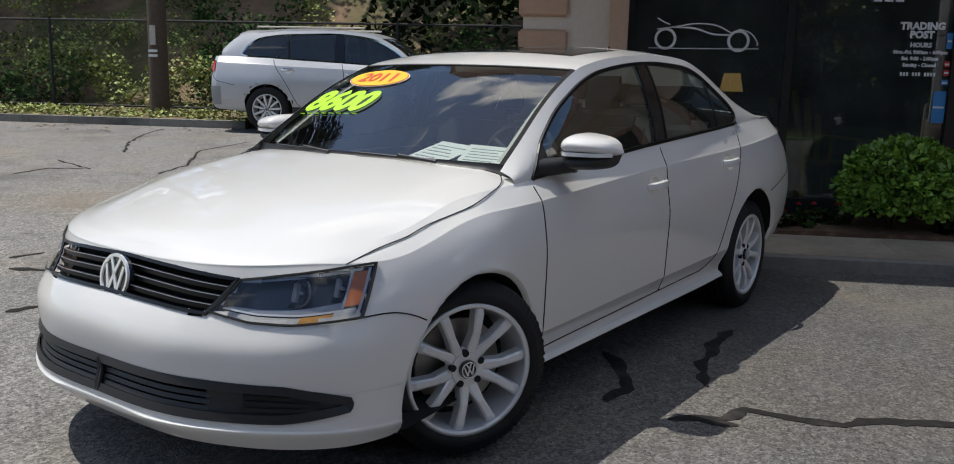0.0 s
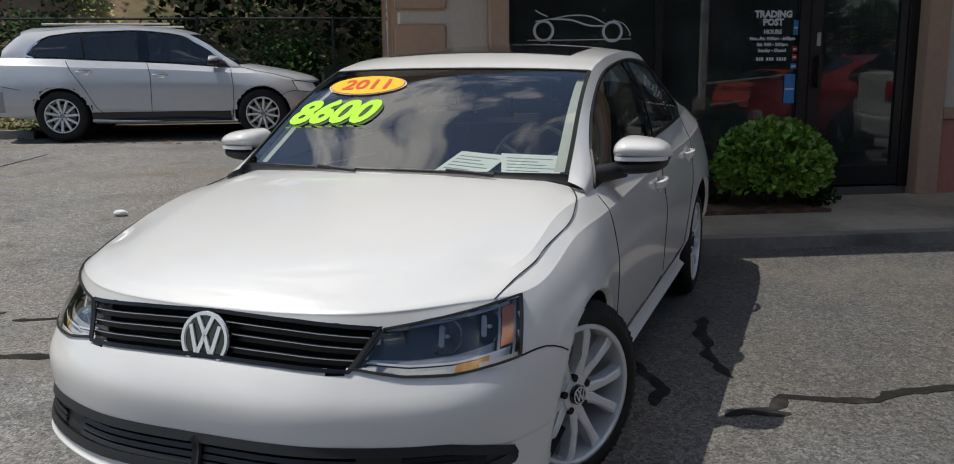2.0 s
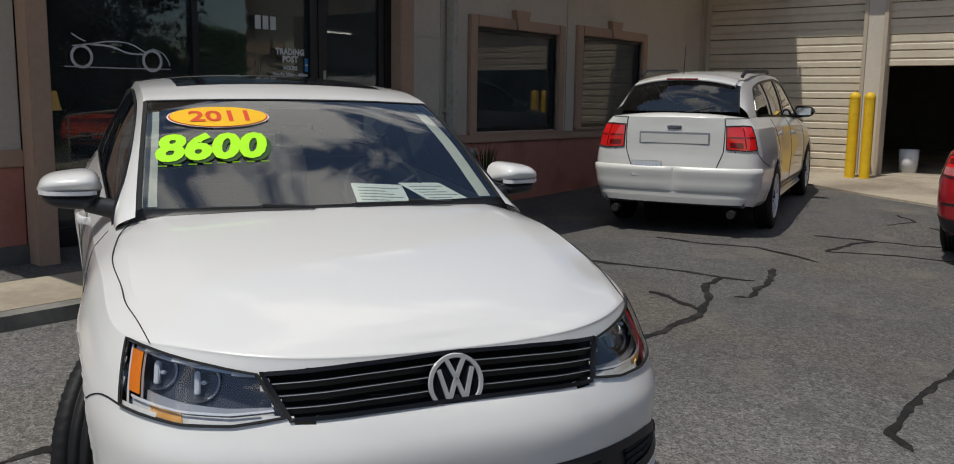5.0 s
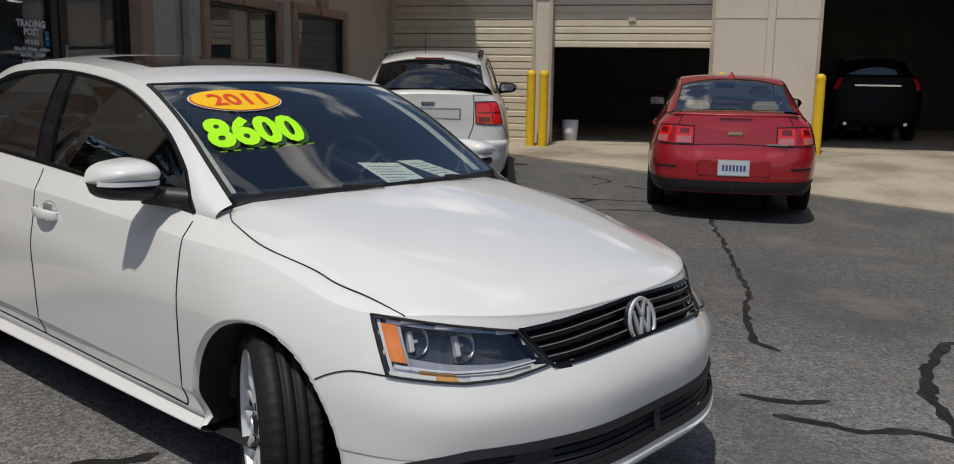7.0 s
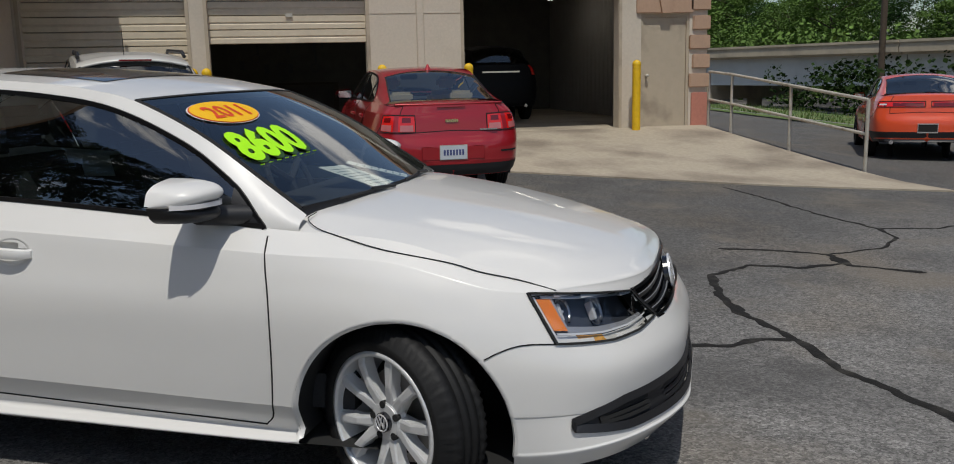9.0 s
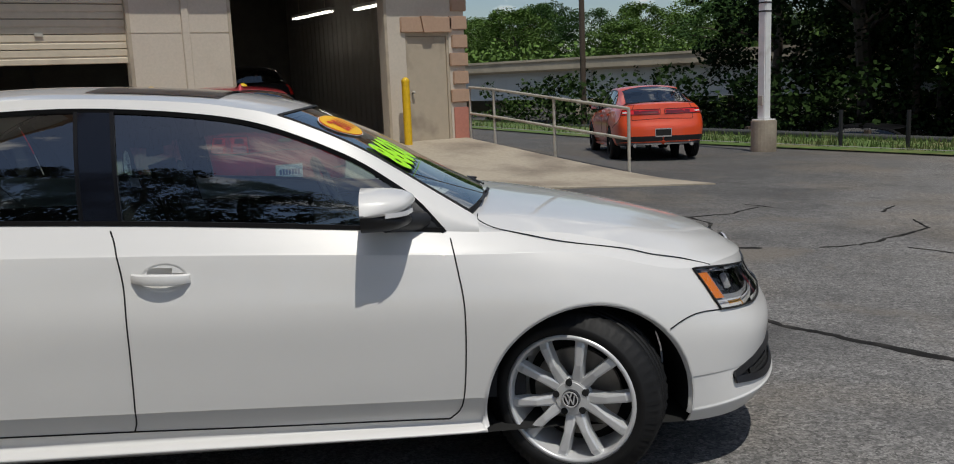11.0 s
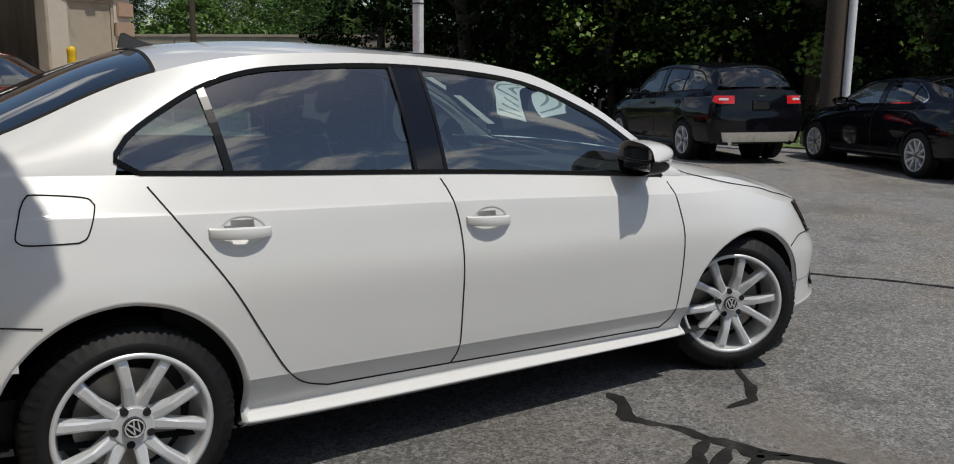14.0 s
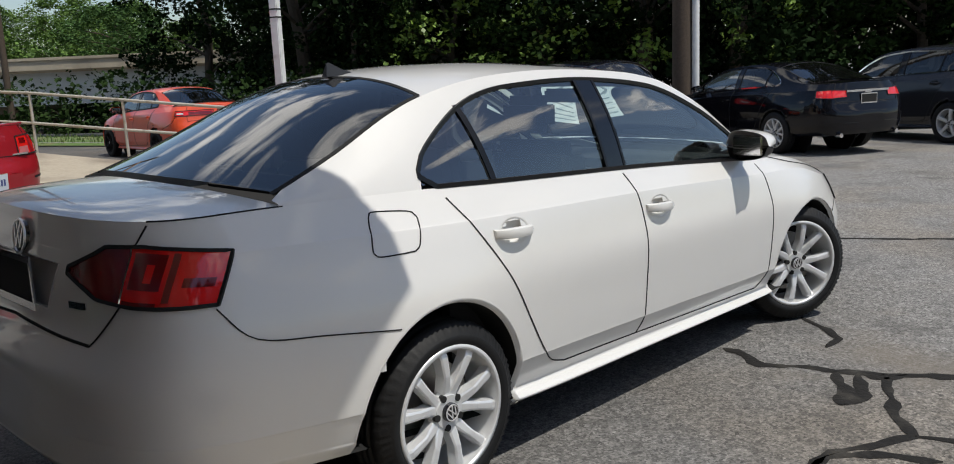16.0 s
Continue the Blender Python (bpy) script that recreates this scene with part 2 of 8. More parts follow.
al.new(a_co.outputs["Object"], a_sep.inputs[0])
al.new(a_co.outputs["Object"], a_wide.inputs["Vector"])
al.new(a_wide.outputs["Fac"], a_add.inputs[0])
a_south, a_sum = an.new("ShaderNodeMath"), an.new("ShaderNodeMath")
a_south.operation, a_south.inputs[1].default_value = "MINIMUM", 0.0
a_sum.operation, a_sum.inputs[1].default_value = "MULTIPLY_ADD", 0.5
al.new(a_sep.outputs["Y"], a_south.inputs[0])
al.new(a_south.outputs[0], a_sum.inputs[0])
al.new(a_sep.outputs["X"], a_sum.inputs[2])
al.new(a_sum.outputs[0], a_add.inputs[2])
al.new(a_add.outputs[0], a_rng.inputs["Value"])
for key, value in (("From Min", -1.5), ("From Max", 3.2), ("To Min", 1.28), ("To Max", 0.59)):
    a_rng.inputs[key].default_value = value
a_m3.blend_type, a_m3.inputs["Fac"].default_value = "MULTIPLY", 1.0
al.new(a_m2.outputs[0], a_m3.inputs["Color1"])
al.new(a_rng.outputs[0], a_m3.inputs["Color2"])
# dark oily and brown worn patches of their own shape
last_ = a_m3.outputs[0]
for size, lo_, hi_, tone, most, seed_ in ((0.55, 0.52, 0.66, (0.055, 0.053, 0.052), 0.55, 3.0), (1.9, 0.56, 0.70, (0.050, 0.047, 0.045), 0.50, 9.0), (0.9, 0.54, 0.68, (0.175, 0.150, 0.120), 0.60, 17.0), (7.0, 0.58, 0.72, (0.045, 0.044, 0.044), 0.35, 29.0)):
    a_map, a_ns, a_rr, a_mx = an.new("ShaderNodeMapping"), an.new("ShaderNodeTexNoise"), an.new("ShaderNodeMapRange"), an.new("ShaderNodeMixRGB")
    a_map.inputs["Location"].default_value = (seed_, seed_ * .7, 0)
    a_ns.inputs["Scale"].default_value, a_ns.inputs["Detail"].default_value, a_ns.inputs["Roughness"].default_value = size, 8.0, 0.62
    for key, value in (("From Min", lo_), ("From Max", hi_), ("To Min", 0.0), ("To Max", most)):
        a_rr.inputs[key].default_value = value
    a_mx.inputs["Color2"].default_value = (*tone, 1)
    al.new(a_co.outputs["Object"], a_map.inputs["Vector"])
    al.new(a_map.outputs["Vector"], a_ns.inputs["Vector"])
    al.new(a_ns.outputs["Fac"], a_rr.inputs["Value"])
    al.new(a_rr.outputs[0], a_mx.inputs["Fac"])
    al.new(last_, a_mx.inputs["Color1"])
    last_ = a_mx.outputs[0]
al.new(last_, ap.inputs["Base Color"])


# ---- mesh tools ----
def add_box(bm, x0, x1, y0, y1, z0, z1, m=None):
    """An axis-aligned block; m places it."""
    r = bmesh.ops.create_cube(bm, size=1.0)
    k = Matrix.LocRotScale(((x0 + x1) / 2, (y0 + y1) / 2, (z0 + z1) / 2), None, (abs(x1 - x0), abs(y1 - y0), abs(z1 - z0)))
    bmesh.ops.transform(bm, matrix=(m @ k) if m else k, verts=r["verts"])
    return r["verts"]


def add_tube(bm, a, b, r0, r1=None, n=12):
    a, b = Vector(a), Vector(b)
    d = b - a
    q = d.to_track_quat("Z", "Y").to_matrix().to_4x4()
    r = bmesh.ops.create_cone(bm, cap_ends=True, segments=n, radius1=r0, radius2=r0 if r1 is None else r1, depth=d.length)
    bmesh.ops.transform(bm, matrix=Matrix.Translation((a + b) / 2) @ q, verts=r["verts"])
    return r["verts"]


def mesh_of(name, bm, material, smooth=False, bevel=0.0):
    if bevel:
        bmesh.ops.bevel(bm, geom=[e for e in bm.edges if len(e.link_faces) == 2 and e.calc_face_angle(0) > 0.6], offset=bevel, segments=2, affect="EDGES", clamp_overlap=True)
    me = bpy.data.meshes.new(name)
    bm.to_mesh(me)
    bm.free()
    if material:
        me.materials.append(material)
    if smooth:
        me.polygons.foreach_set("use_smooth", [True] * len(me.polygons))
        me.set_sharp_from_angle(angle=radians(38))
    return me


def part(name, bm, material, parent=None, label="", smooth=False, bevel=0.0):
    """Links a bmesh as one mesh object under a thing or a part."""
    ob = new(name, mesh_of(name, bm, material, smooth, bevel))
    ob.parent = parent
    return tagged(ob, label)


def grid_part(name, rows, material, parent=None, label="", smooth=True, flip=False, closed=False, skip=None):
    """A mesh from rows of points; skip(i, j) leaves out a cell."""
    n, k = len(rows), len(rows[0])
    verts = [tuple(p) for row in rows for p in row]
    faces = []
    for i in range(n - 1):
        for j in range(k if closed else k - 1):
            if skip and skip(i, j):
                continue
            q = (i * k + j, i * k + (j + 1) % k, (i + 1) * k + (j + 1) % k, (i + 1) * k + j)
            faces.append(q[::-1] if flip else q)
    me = bpy.data.meshes.new(name)
    me.from_pydata(verts, [], faces)
    me.materials.append(material)
    if smooth:
        me.polygons.foreach_set("use_smooth", [True] * len(me.polygons))
    ob = new(name, me)
    ob.parent = parent
    return tagged(ob, label)


def boxes(name, specs, material, parent=None, label="", bevel=0.0):
    bm = bmesh.new()
    for s in specs:
        add_box(bm, *s)
    return part(name, bm, material, parent, label, bevel=bevel)


def thing(name, m, label, category, group="", kind=""):
    ob = new(name)
    ob.empty_display_size = 0.1
    ob.matrix_world = m
    return tagged(ob, label, category, group, kind)


def solo(name, bm, material, label, category, kind="", group="", smooth=False, bevel=0.0, m=None):
    ob = part(name, bm, material, None, "", smooth, bevel)
    if m:
        ob.matrix_world = m
    return tagged(ob, label, category, group, kind)


def smooth01(t):
    t = min(1.0, max(0.0, t))
    return t * t * (3 - 2 * t)


def ground_z(x, y):
    """Height of the lot: level at the car, rising gently to the north and falling to the south, a ramp up to the garage wing, a drop beyond the verge, a bank behind the fence."""
    z = 0.026 * max(0.0, min(y, 13.2) - 1.5) + 0.025 * min(0.0, max(y, -22.0) + 0.5)
    ramp = max(0.0, min(1.0, (x - 6.3) / 5.8)) ** 1.2 * smooth01((y + 10.8) / 2.0) * (1 - smooth01((y - 3.0) / 3.0))
    z += (0.235 - z) * ramp
    edge = -18.6 - 0.10 * abs(x - 6)
    if y < edge:
        z -= 1.15 * smooth01((edge - y) / 3.0)
    if y > 12.2:
        z += 4.6 * smooth01((y - 13.2) / 9.0) + 0.10
    return z


# ---- ground ----
def axis(*runs):
    out = []
    for a, b, s in runs:
        out += list(np.arange(a, b - 1e-6, s))
    return out + [runs[-1][1]]


gx = axis((-1500, -100, 200), (-100, -30, 10), (-30, -14, 2), (-14, 16, 0.4), (16, 40, 2), (40, 100, 10), (100, 1500, 200))
gy = axis((-1500, -100, 200), (-100, -30, 10), (-30, 26, 0.4), (26, 60, 4), (60, 100, 10), (100, 1500, 200))
ground = grid_part("ground", [[(x, y, ground_z(x, y)) for x in gx] for y in gy], M["asphalt"])
tagged(ground, "worn grey asphalt car lot with tar-sealed cracks", "ground", kind="structure")

FX, FY, WX, WS = -0.24, 3.50, 11.70, -8.78      # west wall, shop front, garage wing front, wing's south end
EAVE, FLOOR = 4.35, 0.70
SX = 12.15                                        # where the shop meets the wing
WING = Matrix.Translation((.45, .27, -.435)) @ Matrix.Diagonal((1, 1.03, 1.01, 1))


def in_wing(ob):
    """Sets a thing drawn in the garage wing's own plan into the place."""
    ob.matrix_world = WING @ ob.matrix_world
    return ob




def wall(name, specs, material, label):
    return tagged(boxes(name, specs, material), label, "wall", kind="structure")


# shop front: pier, lintel, wall with two windows
Y0, Y1 = FY, FY + 0.25
wall("wall_south", [
    (FX, 0.52, Y0 + 0.14, Y1, -0.2, EAVE), (0.52, 4.72, Y0, Y1, 2.62, EAVE), (4.72, 5.86, Y0, Y1, -0.2, EAVE),
    (5.86, 7.62, Y0, Y1, -0.2, 0.96), (5.86, 7.62, Y0, Y1, 2.22, EAVE), (7.62, 8.24, Y0, Y1, -0.2, EAVE),
    (8.24, 9.98, Y0, Y1, -0.2, 0.98), (8.24, 9.98, Y0, Y1, 2.26, EAVE), (9.98, SX, Y0, Y1, -0.2, EAVE)],
    M["stucco"], "beige stucco shop wall, shaded under a deep eave")
SW = [(FX, FX + 0.25, FY + 0.25, 4.45, -0.2, EAVE), (FX, FX + 0.25, 4.45, 6.05, -0.2, 0.98), (FX, FX + 0.25, 4.45, 6.05, 2.3, EAVE), (FX, FX + 0.25, 6.05, 8.2, -0.2, EAVE),
      (FX, FX + 0.25, 8.2, 10.0, -0.2, 0.98), (FX, FX + 0.25, 8.2, 10.0, 2.3, EAVE), (FX, FX + 0.25, 10.0, 10.7, -0.2, EAVE)]
wall("wall_west", SW, M["stucco"], "beige stucco side wall of the shop")
wall("wall_north", [(FX, 21.0, 10.45, 10.7, -0.2, EAVE)], M["stucco"], "beige stucco back wall of the shop")
in_wing(wall("wall_wing", [
    (WX, WX + 0.25, 3.03, FY + 0.25, 0.3, EAVE + 0.3), (WX, WX + 0.25, 0.53, 3.03, 3.55, EAVE + 0.3), (WX, WX + 0.25, 0.18, 0.53, 0.3, EAVE + 0.3),
    (WX, WX + 0.25, -2.42, 0.18, 3.55, EAVE + 0.3), (WX, WX + 0.25, -4.13, -2.42, 0.3, EAVE + 0.3), (WX, WX + 0.25, -7.02, -4.13, 3.7, EAVE + 0.3),
    (WX, WX + 0.25, -7.46, -7.02, 0.3, EAVE + 0.3), (WX, WX + 0.25, -8.42, -7.46, 2.80, EAVE + 0.3), (WX, WX + 0.25, WS, -8.42, 0.3, EAVE + 0.3)],
    M["stucco"], "sunlit beige stucco front wall of the garage wing"))
in_wing(wall("wall_wing_south", [(WX + 0.25, 21.0, WS, WS + 0.25, 0.3, EAVE + 0.3)], M["stucco"], "beige stucco end wall of the garage wing"))
in_wing(wall("wall_wing_back", [(20.75, 21.0, WS + 0.25, 10.45, 0.3, EAVE + 0.3)], M["room_shade"], "back wall of the garage, coloured dark for the room's shade"))
wall("wall_partition", [(SX, 20.75, FY + 0.25, FY + 0.4, 0.3, EAVE)], M["interior_dim"], "plain inner wall between shop and garage")
in_wing(tagged(boxes("ceiling", [(WX + 0.25, 20.75, WS + 0.25, FY, 4.4, 4.5)], M["room_shade"]), "garage ceiling, coloured dark for the room's shade", "ceiling", kind="structure"))
in_wing(tagged(boxes("floor_garage", [(WX, 20.75, WS + 0.25, FY, 0.3, FLOOR)], M["concrete"]), "stained concrete garage floor", "floor", kind="structure"))
tagged(boxes("floor_shop", [(FX + 0.25, SX, FY + 0.1, 10.45, -0.2, 0.2)], M["room_shade"]), "shop floor, coloured dark for the room's shade", "floor", kind="structure")
tagged(boxes("ceiling_shop", [(FX + 0.25, SX, FY + 0.25, 10.45, 3.0, 3.1)], M["interior_dim"]), "plain shop ceiling", "ceiling", kind="structure")
wall("wall_shop_back", [(FX + 0.25, SX, 8.6, 8.7, 0.2, 3.0)], M["interior_dim"], "plain inner back wall of the shop")
# eaves
roof = thing("roof", pose(0, 0, 0), "low roof with deep eaves round the shop", "roof", kind="structure")
CAN = 3.5
boxes("soffit", [(-1.20, FX, 2.00, 10.9, CAN, CAN + 0.12), (FX, SX - 0.003, 2.00, FY, CAN, CAN + 0.12)], M["soffit_white"], roof)
boxes("fascia", [(-1.24, SX - 0.7, 1.96, 2.00, CAN - 0.02, CAN + 0.35), (-1.24, -1.20, 2.00, 10.9, CAN - 0.02, CAN + 0.35)], M["tan"], roof)
boxes("roof_deck", [(FX, SX, FY, 10.9, EAVE, EAVE + 0.12)], M["tan"], roof)
boxes("wing_eave", [(SX - 0.68, 21.4, WS - 0.3, 10.9, EAVE - 0.085, EAVE + 0.06)], M["tan"], roof)

# plinth and band
def band(name, x0, x1, y0, y1, z0, z1, material, label):
    return tagged(boxes(name, [(x0, x1, y0, y1, z0, z1)], material, bevel=0.008), label, "trim", kind="structure")


band("trim_plinth", 4.72, SX - 0.003, FY - 0.02, FY - 0.002, 0.02, 0.83, M["salmon"], "salmon-painted plinth along the shop wall")
band("trim_band", 4.72, SX - 0.003, FY - 0.05, FY - 0.002, 0.83, 0.93, M["tan"], "tan band above the salmon plinth")
band("trim_plinth_corner", FX - 0.02, 0.52, FY + 0.12, FY + 0.138, 0.0, 0.80, M["salmon"], "salmon-painted plinth of the corner pier")
band("trim_band_corner", FX - 0.04, 0.52, FY + 0.10, FY + 0.138, 0.80, 0.93, M["tan"], "tan band on the corner pier")
band("trim_plinth_west", FX - 0.02, FX - 0.002, FY + 0.12, 10.7, 0.0, 0.80, M["salmon"], "salmon-painted plinth of the side wall")
band("trim_band_west", FX - 0.04, FX - 0.002, FY + 0.10, 10.7, 0.80, 0.93, M["tan"], "tan band along the side wall")
band("trim_pilaster", 0.52, 0.68, FY - 0.06, FY + 0.12, 0.0, 3.0, M["tan"], "tan pilaster beside the shop window")
band("trim_pilaster_door", 4.50, 4.72, FY - 0.06, FY + 0.12, 0.1, 3.0, M["tan"], "tan pilaster beside the glass door")
in_wing(band("trim_plinth_wing", WX - 0.03, WX - 0.002, WS - 0.02, -8.47, 0.55, 1.32, M["salmon"], "salmon-painted foot of the wing's corner"))

# quoins
corner = thing("quoins", pose(0, 0, 0), "tan stucco quoin blocks on the shop's corner pier", "quoins", kind="structure")
for k in range(8):
    z = 1.0 + 0.41 * k
    w = 0.40
    boxes("quoin", [(FX - 0.04, FX + w, FY + 0.10, FY + w, z, z + 0.30)], M["tan"], corner, bevel=0.02)
end = thing("quoins_wing", WING @ pose(0, 0, 0), "tan stucco quoin blocks on the wing's corner", "quoins", kind="structure")
for k in range(9):
    z = 1.42 + 0.36 * k
    w = 0.30 if k % 2 else 0.36
    boxes("quoin", [(WX - 0.05, WX + w, WS - 0.05, WS + w, z, z + 0.26)], M["tan"], end, bevel=0.015)

# wing wall panels with score lines
panels = thing("wall_panels", WING @ pose(0, 0, 0), "beige stucco panels with score lines on the garage wing", "wall panels", kind="structure")
for y0, y1 in ((-4.12, -3.42), (-3.28, -2.43)):
    for z0, z1 in ((0.6, 2.82), (2.84, 4.6)):
        boxes("panel", [(WX - 0.012, WX - 0.001, y0, y1, z0, z1)], M["stucco"], panels)
boxes("downpipe", [(WX - 0.05, WX - 0.001, -3.41, -3.29, 0.6, 4.6)], M["stucco"], panels, bevel=0.01)
shop_panels = thing("wall_panels_shop", pose(0, 0, 0), "beige stucco panels with score lines on the shop wall", "wall panels", kind="structure")
for x0, x1 in ((4.73, 5.2), (5.21, 5.70), (7.86, 8.06)):
    for z0, z1 in ((0.935, 2.02), (2.035, 4.3)):
        boxes("panel", [(x0, x1, FY - 0.012, FY - 0.001, z0, z1)], M["stucco"], shop_panels)


# ---- windows and doors ----
def shop_window(name, m, w, h, label, trim=True):
    """A fixed window in its wall: local x along the wall, y into it, origin at the sill's near corner."""
    t = thing(name, m, label, "window", kind="structure")
    f = 0.05
    boxes("window_frame", [(0, f, 0.02, 0.10, 0, h), (w - f, w, 0.02, 0.10, 0, h), (f, w - f, 0.02, 0.10, 0, f), (f, w - f, 0.02, 0.10, h - f, h)], M["frame_black"], t)
    boxes("pane", [(f, w - f, 0.055, 0.061, f, h - f)], M["store_glass"], t).visible_shadow = False
    if trim:
        boxes("surround", [(-0.15, 0.0, -0.05, 0.03, -0.03, h + 0.13), (w, w + 0.15, -0.05, 0.03, -0.03, h + 0.13), (0, w, -0.05, 0.03, h, h + 0.13)], M["tan"], t, bevel=0.012)
        bm = bmesh.new()
        c = w / 2
        vs = [bm.verts.new(p) for p in [(c - 0.10, -0.08, h), (c + 0.10, -0.08, h), (c + 0.16, -0.08, h + 0.24), (c - 0.16, -0.08, h + 0.24)]]
        r = bmesh.ops.extrude_face_region(bm, geom=[bm.faces.new(vs)])
        bmesh.ops.translate(bm, verts=[v for v in r["geom"] if isinstance(v, bmesh.types.BMVert)], vec=(0, 0.09, 0))
        bmesh.ops.recalc_face_normals(bm, faces=bm.faces)
        part("keystone", bm, M["tan"], t)
        boxes("window_sill", [(-0.15, w + 0.15, -0.06, 0.03, -0.035, -0.003)], M["tan"], t)
    return t


shop_window("window_1", pose(5.86, FY, 0.96), 1.76, 1.26, "black-framed shop window with tan surround and keystone")
shop_window("window_2", pose(8.24, FY, 0.98), 1.74, 1.28, "black-framed shop window with tan surround and keystone")
shop_window("window_3", pose(FX, 6.05, 0.98, 0, 0, -90), 1.60, 1.32, "dark side window with tan surround")
shop_window("window_4", pose(FX, 10.0, 0.98, 0, 0, -90), 1.80, 1.32, "dark side window with tan surround")

# big shop window and glass door
front = thing("window_5", pose(0, FY + 0.09, 0), "large dark storefront window in black aluminium frame", "window", kind="structure")
boxes("window_frame", [(0.68, 0.73, 0, 0.09, 0.15, 2.62), (2.02, 2.08, 0, 0.09, 0.30, 2.54), (3.36, 3.46, 0, 0.09, 0.15, 2.62), (0.73, 3.36, 0, 0.09, 0.15, 0.30), (0.73, 3.36, 0, 0.09, 2.54, 2.62)], M["frame_black"], front)
for x0, x1 in ((0.73, 2.02), (2.08, 3.36)):
    boxes("pane", [(x0, x1, 0.04, 0.046, 0.30, 2.54)], M["store_glass"], front).visible_shadow = False
gd = thing("door_1", pose(3.46, FY + 0.09, 0.2), "closed glass shop door in a black aluminium frame", "door", kind="structure")
boxes("door_frame", [(0.0, 0.04, -0.01, 0.09, 0, 2.42), (0.94, 1.04, -0.01, 0.09, 0, 2.42), (0.04, 0.94, -0.01, 0.09, 2.32, 2.42)], M["frame_black"], gd)
boxes("door_leaf", [(0.045, 0.12, 0.0, 0.05, 0.02, 2.31), (0.86, 0.935, 0.0, 0.05, 0.02, 2.31), (0.12, 0.86, 0.0, 0.05, 0.02, 0.20), (0.12, 0.86, 0.0, 0.05, 2.22, 2.31)], M["frame_black"], gd)
boxes("pane", [(0.12, 0.86, 0.022, 0.028, 0.20, 2.22)], M["store_glass"], gd).visible_shadow = False
boxes("door_handle", [(0.06, 0.10, -0.07, -0.04, 0.92, 1.22), (0.065, 0.095, -0.04, 0.0, 0.94, 0.97), (0.065, 0.095, -0.04, 0.0, 1.17, 1.20)], M["frame_black"], gd)
boxes("lock_plate", [(0.065, 0.10, -0.006, 0.0, 1.30, 1.42)], M["galv"], gd)


# roll-up doors
def rollup(name, y0, y1, z0, z1, label):
    t = thing(name, WING @ pose(WX + 0.12, 0, 0), label, "roll-up door", kind="structure")
    n = max(1, round((z1 - z0) / 0.235))
    h = (z1 - z0) / n
    for k in range(n):
        bm = bmesh.new()
        za, zb = z0 + k * h, z0 + (k + 1) * h - 0.006
        prof = [(0.03, za), (0, za + 0.008), (0, za + 0.35 * h), (0.012, za + 0.40 * h), (0.012, za + 0.48 * h), (0, za + 0.53 * h), (0, zb - 0.008), (0.03, zb)]
        rows = [[bm.verts.new((x, y, z)) for x, z in prof] for y in (y0, y1)]
        for j in range(len(prof) - 1):
            bm.faces.new((rows[0][j], rows[0][j + 1], rows[1][j + 1], rows[1][j]))
        part("slat", bm, M["rollup"], t)
    return t


rollup("rollup_door_1", 0.53, 3.03, 0.66, 3.55, "closed beige sectional roll-up door")
r2 = rollup("rollup_door_2", -2.42, 0.18, 2.36, 3.55, "half-open beige sectional roll-up door")
boxes("pull_handle", [(-0.03, 0.0, -1.2, -1.08, 2.80, 2.86)], M["galv"], r2)
for y0, y1 in ((-2.42, 0.18), (0.53, 3.03), (-7.02, -4.13)):
    in_wing(tagged(boxes("trim_garage", [(WX - 0.02, WX + 0.10, y0 - 0.06, y0 - 0.003, 0.65, 3.6), (WX - 0.02, WX + 0.10, y1 + 0.003, y1 + 0.06, 0.65, 3.6)], M["door_tan"]), "painted jambs of a garage opening", "trim", kind="structure"))

# steel service door with lintel and keystone
sd = thing("door_2", WING @ pose(WX, -8.42, 0.68), "closed tan steel service door in the wing", "door", kind="structure")
boxes("door_frame", [(0.02, 0.12, 0.0, 0.05, 0, 2.12), (0.02, 0.12, 0.91, 0.96, 0, 2.12), (0.02, 0.12, 0.05, 0.91, 2.06, 2.12)], M["door_tan"], sd)
boxes("door_leaf", [(0.05, 0.09, 0.053, 0.907, 0.01, 2.055)], M["door_tan"], sd)
bm = bmesh.new()
bmesh.ops.create_uvsphere(bm, u_segments=12, v_segments=8, radius=0.032, matrix=Matrix.Translation((-0.02, 0.84, 0.98)))
add_tube(bm, (-0.02, 0.84, 0.98), (0.05, 0.84, 0.98), 0.014)
part("door_knob", bm, M["galv"], sd, "metal door knob", smooth=True)
boxes("lintel", [(-0.05, 0.02, -0.06, 1.06, 2.13, 2.42)], M["tan"], sd, bevel=0.012)
bm = bmesh.new()
vs = [bm.verts.new(p) for p in [(-0.09, 0.40, 2.13), (-0.09, 0.58, 2.13), (-0.09, 0.64, 2.44), (-0.09, 0.34, 2.44)]]
r = bmesh.ops.extrude_face_region(bm, geom=[bm.faces.new(vs)])
bmesh.ops.translate(bm, verts=[v for v in r["geom"] if isinstance(v, bmesh.types.BMVert)], vec=(0.06, 0, 0))
bmesh.ops.recalc_face_normals(bm, faces=bm.faces)
part("keystone", bm, M["tan"], sd)

